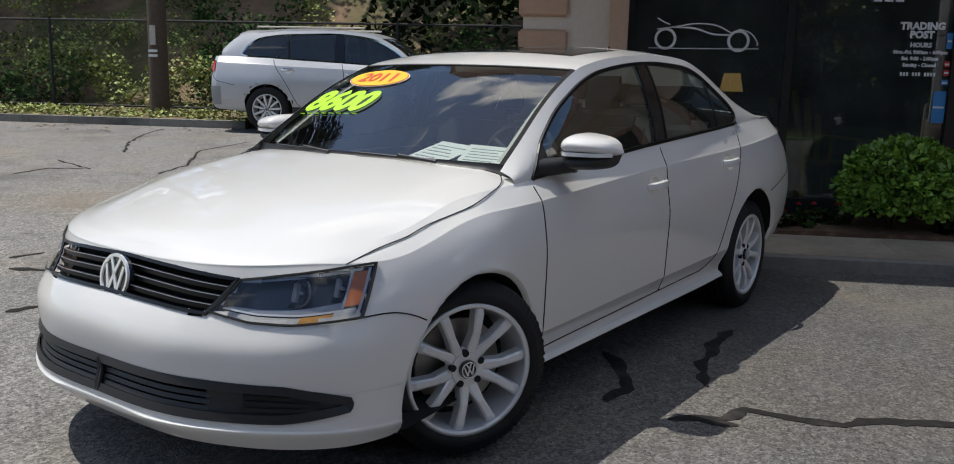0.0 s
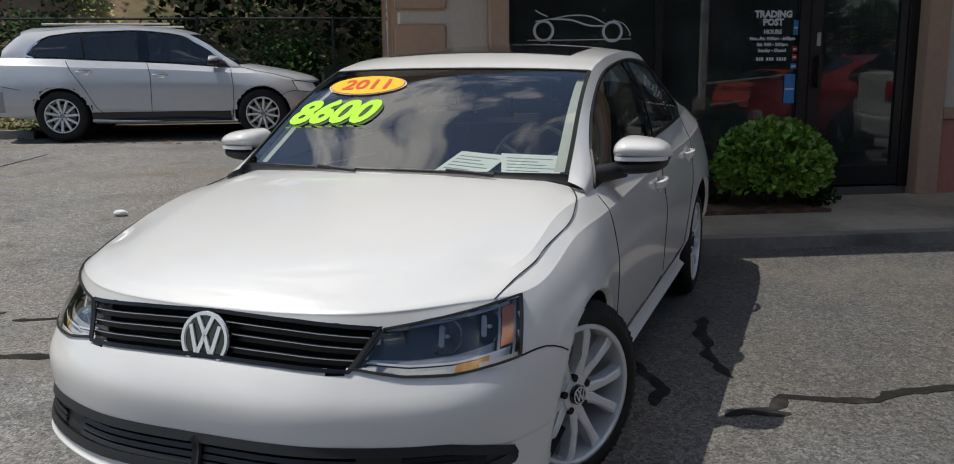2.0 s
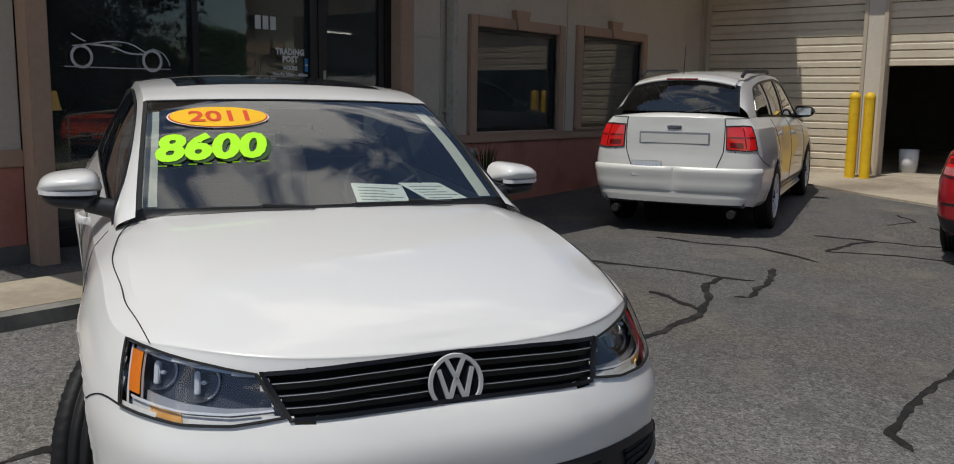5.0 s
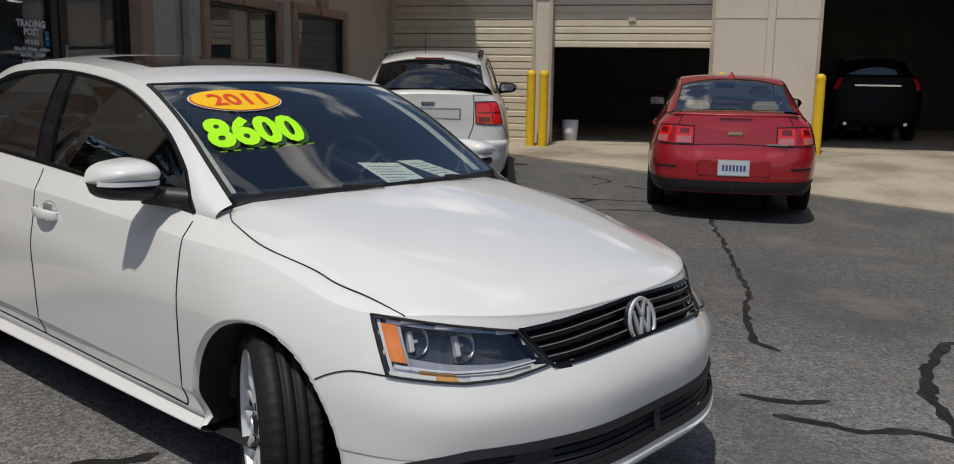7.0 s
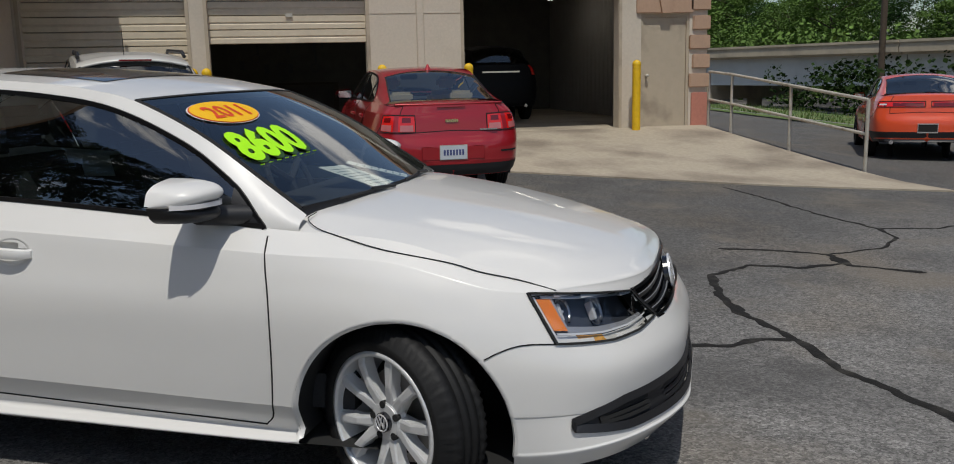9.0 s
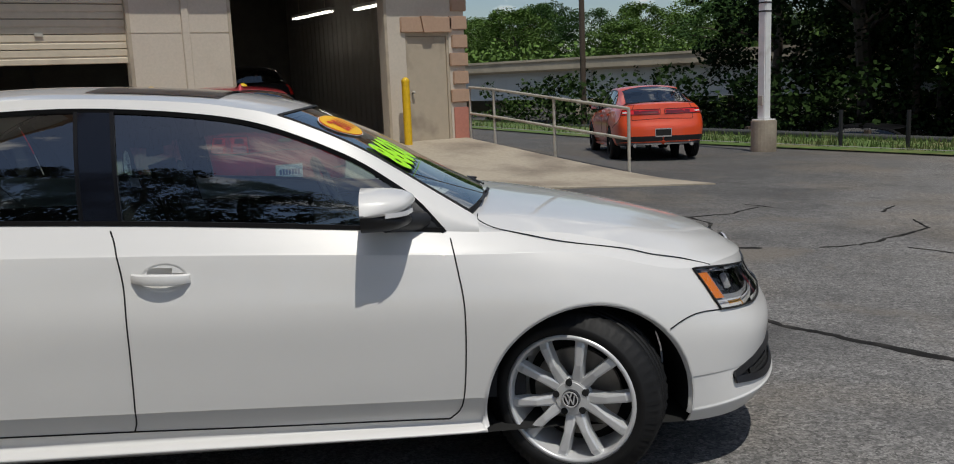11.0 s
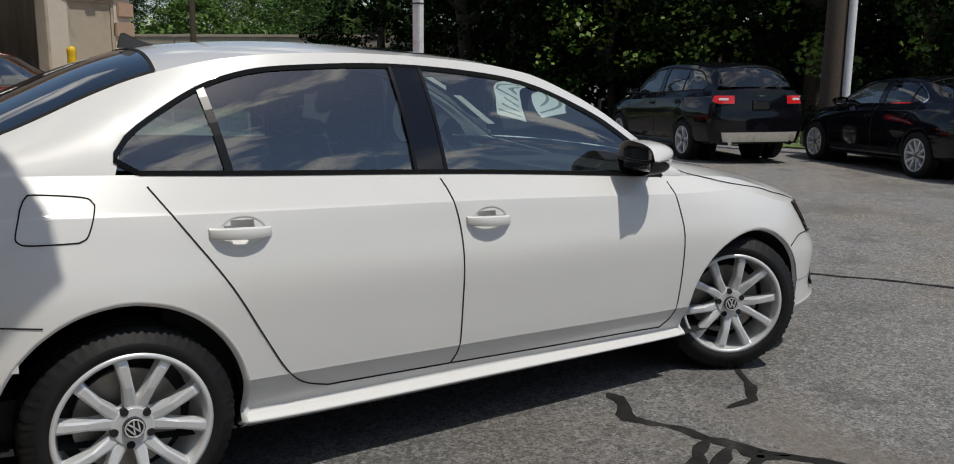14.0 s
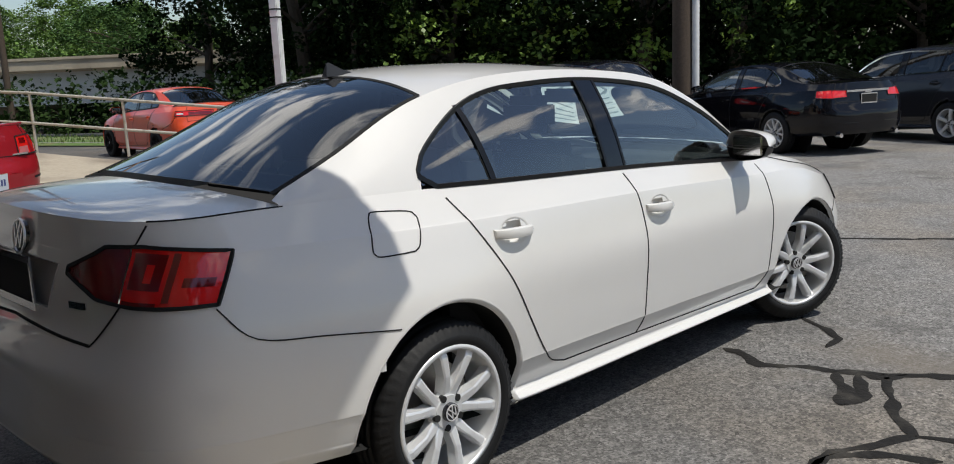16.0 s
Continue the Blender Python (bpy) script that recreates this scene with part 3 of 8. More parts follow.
# ---- concrete ----
def slab(name, poly, z_of, thick, material, label, category, n=24):
    """A slab over a quadrilateral poly (a, b, c, d), its top following z_of."""
    a, b, c, d = (Vector(p) for p in poly)
    rows = []
    for i in range(n + 1):
        p, q = a.lerp(d, i / n), b.lerp(c, i / n)
        rows.append([p.lerp(q, j / n) for j in range(n + 1)])
    bm = bmesh.new()
    top = [[bm.verts.new((p.x, p.y, z_of(p.x, p.y))) for p in row] for row in rows]
    for i in range(n):
        for j in range(n):
            bm.faces.new((top[i][j], top[i][j + 1], top[i + 1][j + 1], top[i + 1][j]))
    ring = top[0] + [r[-1] for r in top[1:]] + top[-1][-2::-1] + [r[0] for r in top[-2:0:-1]]
    low = [bm.verts.new((v.co.x, v.co.y, v.co.z - thick)) for v in ring]
    for i in range(len(ring)):
        k = (i + 1) % len(ring)
        bm.faces.new((ring[k], ring[i], low[i], low[k]))
    bmesh.ops.recalc_face_normals(bm, faces=bm.faces)
    return solo(name, bm, material, label, category, kind="structure")


for i, (x0, x1) in enumerate(((-2.02, -0.803), (-0.80, 1.057), (1.06, 2.657), (2.66, 4.98))):
    y1 = 7.3 if i == 0 else (3.5 if i == 3 else 2.72)
    slab("pavement", [(x0, 2.0), (x1, 2.0), (x1, y1), (x0, y1)], lambda x, y: 0.10 + 0.026 * (y - 2), 0.3, M["concrete"], "stained concrete pavement slab along the shop", "pavement", 6)
slab("kerb", [(-2.02, 1.86), (4.98, 1.86), (4.98, 1.995), (-2.02, 1.995)], lambda x, y: 0.098, 0.3, M["kerb"], "worn concrete kerb along the pavement", "kerb", 8)
slab("pavement_apron", [(9.95, 0.0), (5.35, -8.72), (SX - 0.003, -8.72), (SX - 0.003, 3.4)], lambda x, y: ground_z(x, y) + 0.02 + 0.015 * smooth01((x - 7) / 4), 0.2, M["concrete"], "stained sloping concrete apron in front of the garage", "pavement", 24)
slab("bed_soil", [(1.45, 2.73), (3.30, 2.73), (3.30, 3.52), (1.45, 3.52)], lambda x, y: 0.15 + 0.026 * (y - 2.7) + 0.02 * math.sin(9 * x) * math.sin(7 * y), 0.2, M["soil"], "brown mulch bed under the shop window", "flower bed", 14)
slab("bed_soil_west", [(-0.80, 2.75), (-0.33, 2.75), (-0.33, 8.4), (-0.80, 8.4)], lambda x, y: 0.15 + 0.026 * (y - 2.7) + 0.02 * math.sin(9 * x) * math.sin(7 * y), 0.2, M["soil"], "brown mulch bed along the side wall", "flower bed", 14)


# ---- cars ----
from mathutils.bvhtree import BVHTree

M.update({
    "car_white": mat("white_car_paint", (0.735, 0.722, 0.698), 0.32, vary=0.015, scale=3.0, coat=0.9, spec=0.4),
    "car_white2": mat("white_suv_paint", (0.66, 0.645, 0.61), 0.35, vary=0.03, scale=3.0, coat=0.8),
    "car_silver": mat("silver_car_paint", (0.55, 0.56, 0.58), 0.32, metal=0.25, vary=0.03, scale=4.0, coat=0.7),
    "car_red": mat("crimson_car_paint", (0.40, 0.012, 0.020), 0.32, metal=0.2, vary=0.05, scale=4.0, coat=1.0),
    "car_orange": mat("orange_red_car_paint", (0.78, 0.085, 0.022), 0.35, vary=0.04, scale=4.0, coat=0.9),
    "car_black": mat("black_car_paint", (0.005, 0.005, 0.007), 0.07, vary=0.1, scale=4.0, spec=0.42),
    "car_grey": mat("dark_grey_car_paint", (0.022, 0.023, 0.028), 0.16, metal=0.1, vary=0.08, scale=4.0, coat=0.2),
    "gap": mat("panel_gap", (0.012, 0.012, 0.012), 0.9, vary=0.05),
    "plastic": mat("black_plastic", (0.016, 0.016, 0.018), 0.48, vary=0.1, scale=30.0, bump=0.05, bump_scale=200.0),
    "gloss_black": mat("gloss_black", (0.008, 0.008, 0.012), 0.12, vary=0.05, coat=0.6),
    "pillar_black": mat("polished_pillar_black", (0.006, 0.007, 0.011), 0.08, vary=0.05, spec=0.5),
    "trim_dark": mat("black_grille_plastic", (0.006, 0.006, 0.007), 0.28, vary=0.1, scale=20.0, spec=0.35),
    "rubber": mat("tyre_rubber", (0.011, 0.011, 0.0115), 0.62, spec=0.3, vary=0.25, scale=18.0, bump=0.1, bump_scale=70.0),
    "alloy": mat("silver_alloy", (0.74, 0.745, 0.75), 0.34, metal=0.35, vary=0.05, scale=8.0),
    "chrome": mat("chrome", (0.80, 0.80, 0.81), 0.10, metal=1.0, vary=0.03),
    "disc": mat("brake_steel", (0.30, 0.285, 0.265), 0.45, metal=0.8, vary=0.15, scale=20.0),
    "well": mat("wheel_well", (0.01, 0.01, 0.01), 0.95, vary=0.1),
    "red_lens": mat("red_lens", (0.78, 0.014, 0.012), 0.10, vary=0.10, scale=12.0, coat=1.0),
    "deep_red_lens": mat("deep_red_lens", (0.17, 0.005, 0.006), 0.10, vary=0.10, scale=12.0, coat=1.0),
    "clear_lens": glass("clear_lens", (0.95, 0.97, 1.0), clear=0.88),
    "white_lens": mat("white_lens", (0.75, 0.74, 0.74), 0.12, vary=0.05, coat=1.0),
    "amber": mat("amber_reflector", (0.80, 0.22, 0.01), 0.25, vary=0.08, coat=0.8),
    "reflector": mat("lamp_reflector", (0.82, 0.83, 0.85), 0.25, metal=0.25, vary=0.06, scale=30.0),
    "emblem": mat("polished_emblem", (0.84, 0.84, 0.85), 0.24, metal=0.55, vary=0.03),
    "windshield": glass("windshield_glass", (0.74, 0.84, 0.82), clear=0.90, ior=1.72, dust_haze=0.002),
    "side_glass": glass("side_window_glass", (0.66, 0.84, 0.86), clear=0.84, ior=2.1, dust_haze=0.001),
    "dark_glass": glass("dark_rear_glass", (0.30, 0.36, 0.40), clear=0.55, ior=1.62, dust_haze=0.003),
    "cabin": mat("cabin_cloth", (0.022, 0.022, 0.024), 0.85, vary=0.2, scale=30.0),
    "cabin_grey": mat("cabin_lining", (0.22, 0.21, 0.195), 0.85, vary=0.1),
    "cream": mat("cream_leather", (0.50, 0.42, 0.31), 0.6, vary=0.1),
    "paper": mat("printed_paper", (0.72, 0.74, 0.72), 0.8, vary=0.05),
    "ink": mat("grey_ink", (0.25, 0.27, 0.27), 0.8, vary=0.05),
    "plate": mat("plate_white", (0.62, 0.66, 0.70), 0.4, vary=0.08),
    "plate_ink": mat("plate_ink", (0.06, 0.08, 0.22), 0.5, vary=0.05),
    "lime": mat("lime_vinyl", (0.42, 0.92, 0.0), 0.5, vary=0.05),
    "oval": mat("orange_yellow_vinyl", (0.90, 0.50, 0.0), 0.5, vary=0.04),
    "red_vinyl": mat("red_vinyl", (0.70, 0.06, 0.01), 0.5, vary=0.05),
    "yellow_vinyl": mat("yellow_vinyl", (0.88, 0.72, 0.05), 0.5, vary=0.05),
})

# Long lines of the reference sedan's side, from the middle of the nose to the middle of the tail, as (x, y, z); it looks along -y.
LINES = []
LINES.append([(0, -2.20, .198), (.36, -2.17, .195), (.66, -2.01, .195), (.78, -1.76, .19), (.77, -1.32, .20), (.765, -.9, .195), (.77, 0, .20), (.775, .9, .215), (.775, 1.35, .25), (.76, 1.85, .30), (.66, 2.22, .32), (.40, 2.35, .32), (0, 2.38, .32)])   # under edge
LINES.append([(0, -2.262, .258), (.36, -2.232, .256), (.69, -2.045, .256), (.812, -1.76, .235), (.815, -1.32, .225), (.812, -.9, .215), (.812, 0, .225), (.815, .9, .24), (.815, 1.35, .28), (.79, 1.85, .34), (.69, 2.24, .37), (.41, 2.385, .37), (0, 2.415, .37)])   # lower lip
LINES.append([(0, -2.232, .36), (.36, -2.202, .36), (.69, -2.015, .36), (.825, -1.73, .36), (.85, -1.32, .36), (.822, -.9, .34), (.818, 0, .36), (.828, .9, .385), (.85, 1.35, .40), (.825, 1.85, .44), (.72, 2.25, .47), (.41, 2.405, .48), (0, 2.435, .48)])   # sill and bumper foot
LINES.append([(0, -2.245, .49), (.36, -2.213, .49), (.69, -2.03, .49), (.832, -1.72, .51), (.87, -1.32, .53), (.838, -.9, .50), (.832, 0, .52), (.84, .9, .54), (.868, 1.35, .56), (.84, 1.85, .60), (.735, 2.25, .63), (.41, 2.40, .64), (0, 2.43, .64)])   # bumper middle
LINES.append([(0, -2.213, .565), (.36, -2.178, .567), (.675, -1.995, .575), (.815, -1.72, .60), (.862, -1.32, .66), (.842, -.9, .66), (.838, 0, .68), (.842, .9, .70), (.862, 1.35, .72), (.83, 1.85, .745), (.735, 2.22, .755), (.42, 2.34, .76), (0, 2.365, .76)])   # bumper top and waist
LINES.append([(0, -2.148, .645), (.36, -2.118, .65), (.65, -1.955, .66), (.79, -1.71, .68), (.828, -1.32, .76), (.822, -.9, .77), (.818, 0, .80), (.822, .9, .83), (.828, 1.35, .85), (.795, 1.85, .88), (.71, 2.19, .89), (.42, 2.31, .89), (0, 2.34, .89)])   # upper waist
LINES.append([(0, -2.118, .723), (.37, -2.083, .730), (.615, -1.925, .743), (.755, -1.69, .752), (.778, -1.32, .835), (.79, -.9, .855), (.792, 0, .905), (.79, .9, .94), (.785, 1.35, .96), (.75, 1.85, .985), (.675, 2.15, .99), (.42, 2.28, .995), (0, 2.31, .995)])   # shoulder
LINES.append([(0, -2.085, .742), (.37, -2.045, .75), (.595, -1.88, .768), (.705, -1.64, .805), (.718, -1.30, .885), (.735, -.9, .915), (.738, 0, .985), (.735, .9, 1.035), (.72, 1.35, 1.06), (.675, 1.85, 1.075), (.61, 2.13, 1.075), (.40, 2.26, 1.078), (0, 2.295, 1.08)])   # belt
def between(a, b, t, dx, span):
    """A line between two others, pushed sideways by dx along span of its control points."""
    return [tuple(np.array(p) * (1 - t) + np.array(q) * t + np.array([dx if i in span else 0, 0, 0])) for i, (p, q) in enumerate(zip(a, b))]


LINES.insert(3, between(LINES[2], LINES[3], .14, .004, range(3, 10)))
LINES.insert(2, between(LINES[1], LINES[2], .30, -.036, range(5, 8)))
LINES.insert(2, between(LINES[1], LINES[2], .45, .0, range(5, 8)))
RAIL = [(.672, -1.0, .952), (.655, -.85, 1.05), (.622, -.6, 1.208), (.592, -.34, 1.325), (.585, -.17, 1.366), (.580, 0, 1.390), (.572, .3, 1.412), (.567, .6, 1.418), (.560, .9, 1.40), (.552, 1.14, 1.352), (.56, 1.32, 1.29), (.585, 1.55, 1.19), (.615, 1.83, 1.09)]
ROOF = [(0, -1.10, .972), (0, -.90, 1.075), (0, -.64, 1.222), (0, -.41, 1.338), (0, -.20, 1.396), (0, 0, 1.424), (0, .3, 1.448), (0, .6, 1.462), (0, .9, 1.452), (0, 1.10, 1.425), (0, 1.30, 1.365), (0, 1.55, 1.26), (0, 1.88, 1.125)]
HOOD_MID = [(0, -2.085, .742), (0, -2.06, .762), (0, -1.975, .797), (0, -1.71, .862), (0, -1.42, .916), (0, -1.085, .970)]
DECK_MID = [(0, 1.90, 1.118), (0, 2.02, 1.115), (0, 2.16, 1.107), (0, 2.26, 1.094), (0, 2.295, 1.08)]
DLO_TOP = [(-.885, .918), (-.80, 1.02), (-.72, 1.085), (-.55, 1.192), (-.27, 1.306), (0, 1.356), (.35, 1.383), (.68, 1.378), (.87, 1.36), (1.03, 1.31), (1.21, 1.21), (1.285, 1.15), (1.31, 1.10)]
RAIL_SUV = RAIL[:8] + [(.562, .9, 1.412), (.556, 1.2, 1.402), (.55, 1.45, 1.38), (.545, 1.68, 1.335), (.61, 1.90, 1.09)]
ROOF_SUV = ROOF[:8] + [(0, .9, 1.462), (0, 1.2, 1.455), (0, 1.45, 1.44), (0, 1.74, 1.40), (0, 1.97, 1.115)]
DLO_SUV = DLO_TOP[:8] + [(.95, 1.37), (1.25, 1.352), (1.45, 1.315), (1.58, 1.20), (1.62, 1.11)]
KEYS_Y = (-2.26, -1.3255, -1.0, -.17, 1.14, 1.3255, 1.85, 2.43)
KEYS_Z = (0.0, .32, .60, .95, 1.10, 1.46)


def curve(ctrl, u):
    """Point of a Catmull-Rom curve through ctrl at u, counted in control points."""
    n = len(ctrl)
    i = min(max(int(u), 0), n - 2)
    t = u - i
    p = [np.array(ctrl[min(max(k, 0), n - 1)], float) for k in (i - 1, i, i + 1, i + 2)]
    if i == 0:
        p[0] = 2 * p[1] - p[2]
        if len(p[1]) == 3 and abs(p[1][0]) < 1e-6:
            p[0] = p[2] * np.array([-1, 1, 1])
    if i == n - 2:
        p[3] = 2 * p[2] - p[1]
        if len(p[2]) == 3 and abs(p[2][0]) < 1e-6:
            p[3] = p[1] * np.array([-1, 1, 1])
    return 0.5 * (2 * p[1] + (p[2] - p[0]) * t + (2 * p[0] - 5 * p[1] + 4 * p[2] - p[3]) * t * t + (3 * p[1] - p[0] - 3 * p[2] + p[3]) * t ** 3)


def catmull(p, t):
    """Rows of points p (n, ..., 3) sampled at ts, ends mirrored where they meet the middle plane."""
    p = np.asarray(p, float)
    head, foot = 2 * p[:1] - p[1:2], 2 * p[-1:] - p[-2:-1]
    flip = np.array([-1.0, 1, 1])
    if abs(p[0].reshape(-1, 3)[:, 0]).max() < 1e-6:
        head = p[1:2] * flip
    if abs(p[-1].reshape(-1, 3)[:, 0]).max() < 1e-6:
        foot = p[-2:-1] * flip
    q = np.concatenate([head, p, foot])
    t = np.asarray(t, float)
    i = np.clip(t.astype(int), 0, len(p) - 2)
    f = (t - i).reshape((-1,) + (1,) * (p.ndim - 1))
    a, b, c, d = q[i], q[i + 1], q[i + 2], q[i + 3]
    return 0.5 * (2 * b + (c - a) * f + (2 * a - 5 * b + 4 * c - d) * f * f + (3 * b - a - 3 * c + d) * f ** 3)


LINES.insert(-2, between(LINES[-3], LINES[-2], .80, .005, range(3, 10)))
BELT_PTS = catmull(LINES[-1], np.linspace(4.3, 9.3, 90))
DENSE_U, DENSE_V = np.linspace(0, 12, 601), np.linspace(0, len(LINES) - 1, 141)
DENSE = catmull(np.stack([catmull(line, DENSE_U) for line in LINES]), DENSE_V)   # (v, u, 3)


class Shell:
    """A car's surfaces: the reference sedan's lines, drawn out to other lengths, widths and heights."""

    def __init__(self, keys_y=KEYS_Y, keys_z=KEYS_Z, width=1.0, arch=0.370, wheel_r=0.316, roof_w=1.0, suv=False, arcs=None):
        self.ky, self.kz, self.w, self.arch, self.wheel_r, self.rw = keys_y, keys_z, width, arch, wheel_r, roof_w
        self.RAIL, self.ROOF, self.DLO = (RAIL_SUV, ROOF_SUV, DLO_SUV) if suv else (RAIL, ROOF, DLO_TOP)
        self.de, self.rear_i = (1.62, 11) if suv else (1.31, 9)
        self.rail_pts = catmull(self.RAIL, np.linspace(0, 12, 90))
        self.front, self.rear = keys_y[1], keys_y[5]
        self.arcs = arcs or [(self.front, wheel_r - .005, arch), (self.rear, wheel_r - .005, arch)]
        self.dense, self.cache = self.warps(DENSE), {}

    def warp(self, p):
        x, y, z = p
        f = 1 + (self.rw - 1) * smooth01((z - 0.9) / 0.5)
        return np.array([x * self.w * f, np.interp(y, KEYS_Y, self.ky), np.interp(z, KEYS_Z, self.kz)])

    def warps(self, p):
        f = np.clip((p[..., 2] - 0.9) / 0.5, 0, 1)
        f = 1 + (self.rw - 1) * f * f * (3 - 2 * f)
        return np.stack([p[..., 0] * self.w * f, np.interp(p[..., 1], KEYS_Y, self.ky), np.interp(p[..., 2], KEYS_Z, self.kz)], -1)

    def side(self, u, v):
        """The warped skin at u, v, read between the points of a dense table."""
        a, b = min(max(v / DENSE_V[-1], 0), 1) * (len(DENSE_V) - 1), min(max(u / 12, 0), 1) * (len(DENSE_U) - 1)
        i, j = min(int(a), len(DENSE_V) - 2), min(int(b), len(DENSE_U) - 2)
        f, g = a - i, b - j
        d = self.dense
        return (d[i, j] * (1 - g) + d[i, j + 1] * g) * (1 - f) + (d[i + 1, j] * (1 - g) + d[i + 1, j + 1] * g) * f

    def belt(self, y):
        return np.array([np.interp(y, BELT_PTS[:, 1], BELT_PTS[:, 0]), y, np.interp(y, BELT_PTS[:, 1], BELT_PTS[:, 2])])

    def rail(self, y):
        return np.array([np.interp(y, self.rail_pts[:, 1], self.rail_pts[:, 0]), y, np.interp(y, self.rail_pts[:, 1], self.rail_pts[:, 2])])

    def house(self, y, z):
        """A point of the greenhouse's side at reference y, z."""
        b, r = self.belt(y), self.rail(y)
        t = (z - b[2]) / max(r[2] - b[2], 0.02)
        return self.warp((b[0] + (r[0] - b[0]) * t + 0.022 * math.sin(math.pi * min(1, max(0, t))), y, z))

    def tops(self, i):
        if i not in self.cache:
            self.cache[i] = (curve(self.RAIL, i), curve(self.ROOF, i))
        return self.cache[i]

    def top(self, i, s):
        """A point of windshield, roof and rear window: i along, s from the rail (1) to the middle (0)."""
        r, c = self.tops(i)
        k = abs(s) ** 2.3
        return self.warp((r[0] * s, c[1] + (r[1] - c[1]) * s * s, c[2] + (r[2] - c[2]) * k))


def mirrored(p, s):
    return (p[0] * s, p[1], p[2])


def side_grid(sh, nu=190, nv=46):
    us = np.concatenate([np.linspace(0, 3, 44)[:-1], np.linspace(3, 9, nu - 88)[:-1], np.linspace(9, 12, 46)])
    vs = np.linspace(0, len(LINES) - 1, nv)
    g = sh.warps(catmull(np.stack([catmull(line, us) for line in LINES]), vs))
    sh.plain = g.copy()
    for yc, zc, arch in sh.arcs:
        c = np.array([yc, zc])
        d = g[:, :, 1:] - c
        r = np.hypot(d[..., 0], d[..., 1])
        cell = 0.030
        near = (abs(r - arch) < cell * 0.62) & (g[:, :, 0] > 0.5)
        k = np.where(near, arch / np.maximum(r, 1e-6), 1.0)
        g[:, :, 1:] = c + d * k[..., None]
    return us, vs, g


def in_arch(sh, y, z):
    return any(math.hypot(y - c, z - d) < r - 0.004 for c, d, r in sh.arcs)


def inside(poly, a, b):
    hit = False
    for i in range(len(poly)):
        (x0, y0), (x1, y1) = poly[i - 1], poly[i]
        if (y0 > b) != (y1 > b) and a < (x1 - x0) * (b - y0) / (y1 - y0) + x0:
            hit = not hit
    return hit


def hood_sheet(sh, n=26):
    """Rows of the hood from the nose to the cowl, and its normals, turned towards the fender's at the front edges."""
    rows, us = [], []
    for i in range(n + 1):
        u = 4.93 * (max(i, .15) / n) ** 1.15
        e, c = curve(LINES[-1], u), curve(HOOD_MID, u / 4.93 * 5)
        k = .60 + .20 * (i / n) ** .8
        cols = np.concatenate([np.linspace(0, k, 13), np.linspace(k, 1, 7)[1:]])
        row = []
        for x in np.concatenate([-cols[:0:-1], cols]):
            t = abs(x)
            dip = .34 * (t / k) ** 2 if t < k else .34 + .66 * ((t - k) / (1 - k)) ** 1.12
            dip = dip + (t ** 2.0 - dip) * (1 - smooth01((i - 8) / 9))
            row.append(sh.warp((e[0] * x, c[1] + (e[1] - c[1]) * t ** 2, c[2] + (e[2] - c[2]) * dip)))
        rows.append(row)
        us.append(u)
    g = np.array(rows)
    nr = np.cross(np.gradient(g, axis=1), np.gradient(g, axis=0))
    nr /= np.linalg.norm(nr, axis=2, keepdims=True) + 1e-12
    nr = np.where(nr[..., 2:] < 0, -nr, nr)
    edge = []
    for i, u in enumerate(us):
        top = len(LINES) - 1
        side = np.cross(sh.side(u + .03, top - .2) - sh.side(max(0, u - .03), top - .2), sh.side(u, top) - sh.side(u, top - .4))
        side = side / (np.linalg.norm(side) + 1e-12)
        side = side if side[2] > 0 else -side
        nb = side * .5 + nr[i, -1] * .5
        edge.append(nb / np.linalg.norm(nb))
    for i, u in enumerate(us):
        f = 1 - smooth01((u - 2.5) / 1.0)
        for j in range(g.shape[1]):
            for col, sx in ((-1, 1), (0, -1)):
                w = f * math.exp(-(np.linalg.norm(g[i, j] - g[i, col]) / .13) ** 2)
                nr[i, j] = nr[i, j] * (1 - w) + edge[i] * np.array([sx, 1, 1]) * w
            nr[i, j] /= np.linalg.norm(nr[i, j])
    full, normals = [], []
    for i, u in enumerate(us):
        top = len(LINES) - 1
        p = sh.side(u, top - .35) - edge[i] * .0025
        flip = np.array([-1.0, 1, 1])
        full.append([p * flip] + rows[i] + [p])
        normals.append([edge[i] * flip] + list(nr[i]) + [edge[i]])
    sh.hood, sh.hood_n, sh.edge_u, sh.edge_n = full, np.array(normals), np.array(us), np.array(edge)


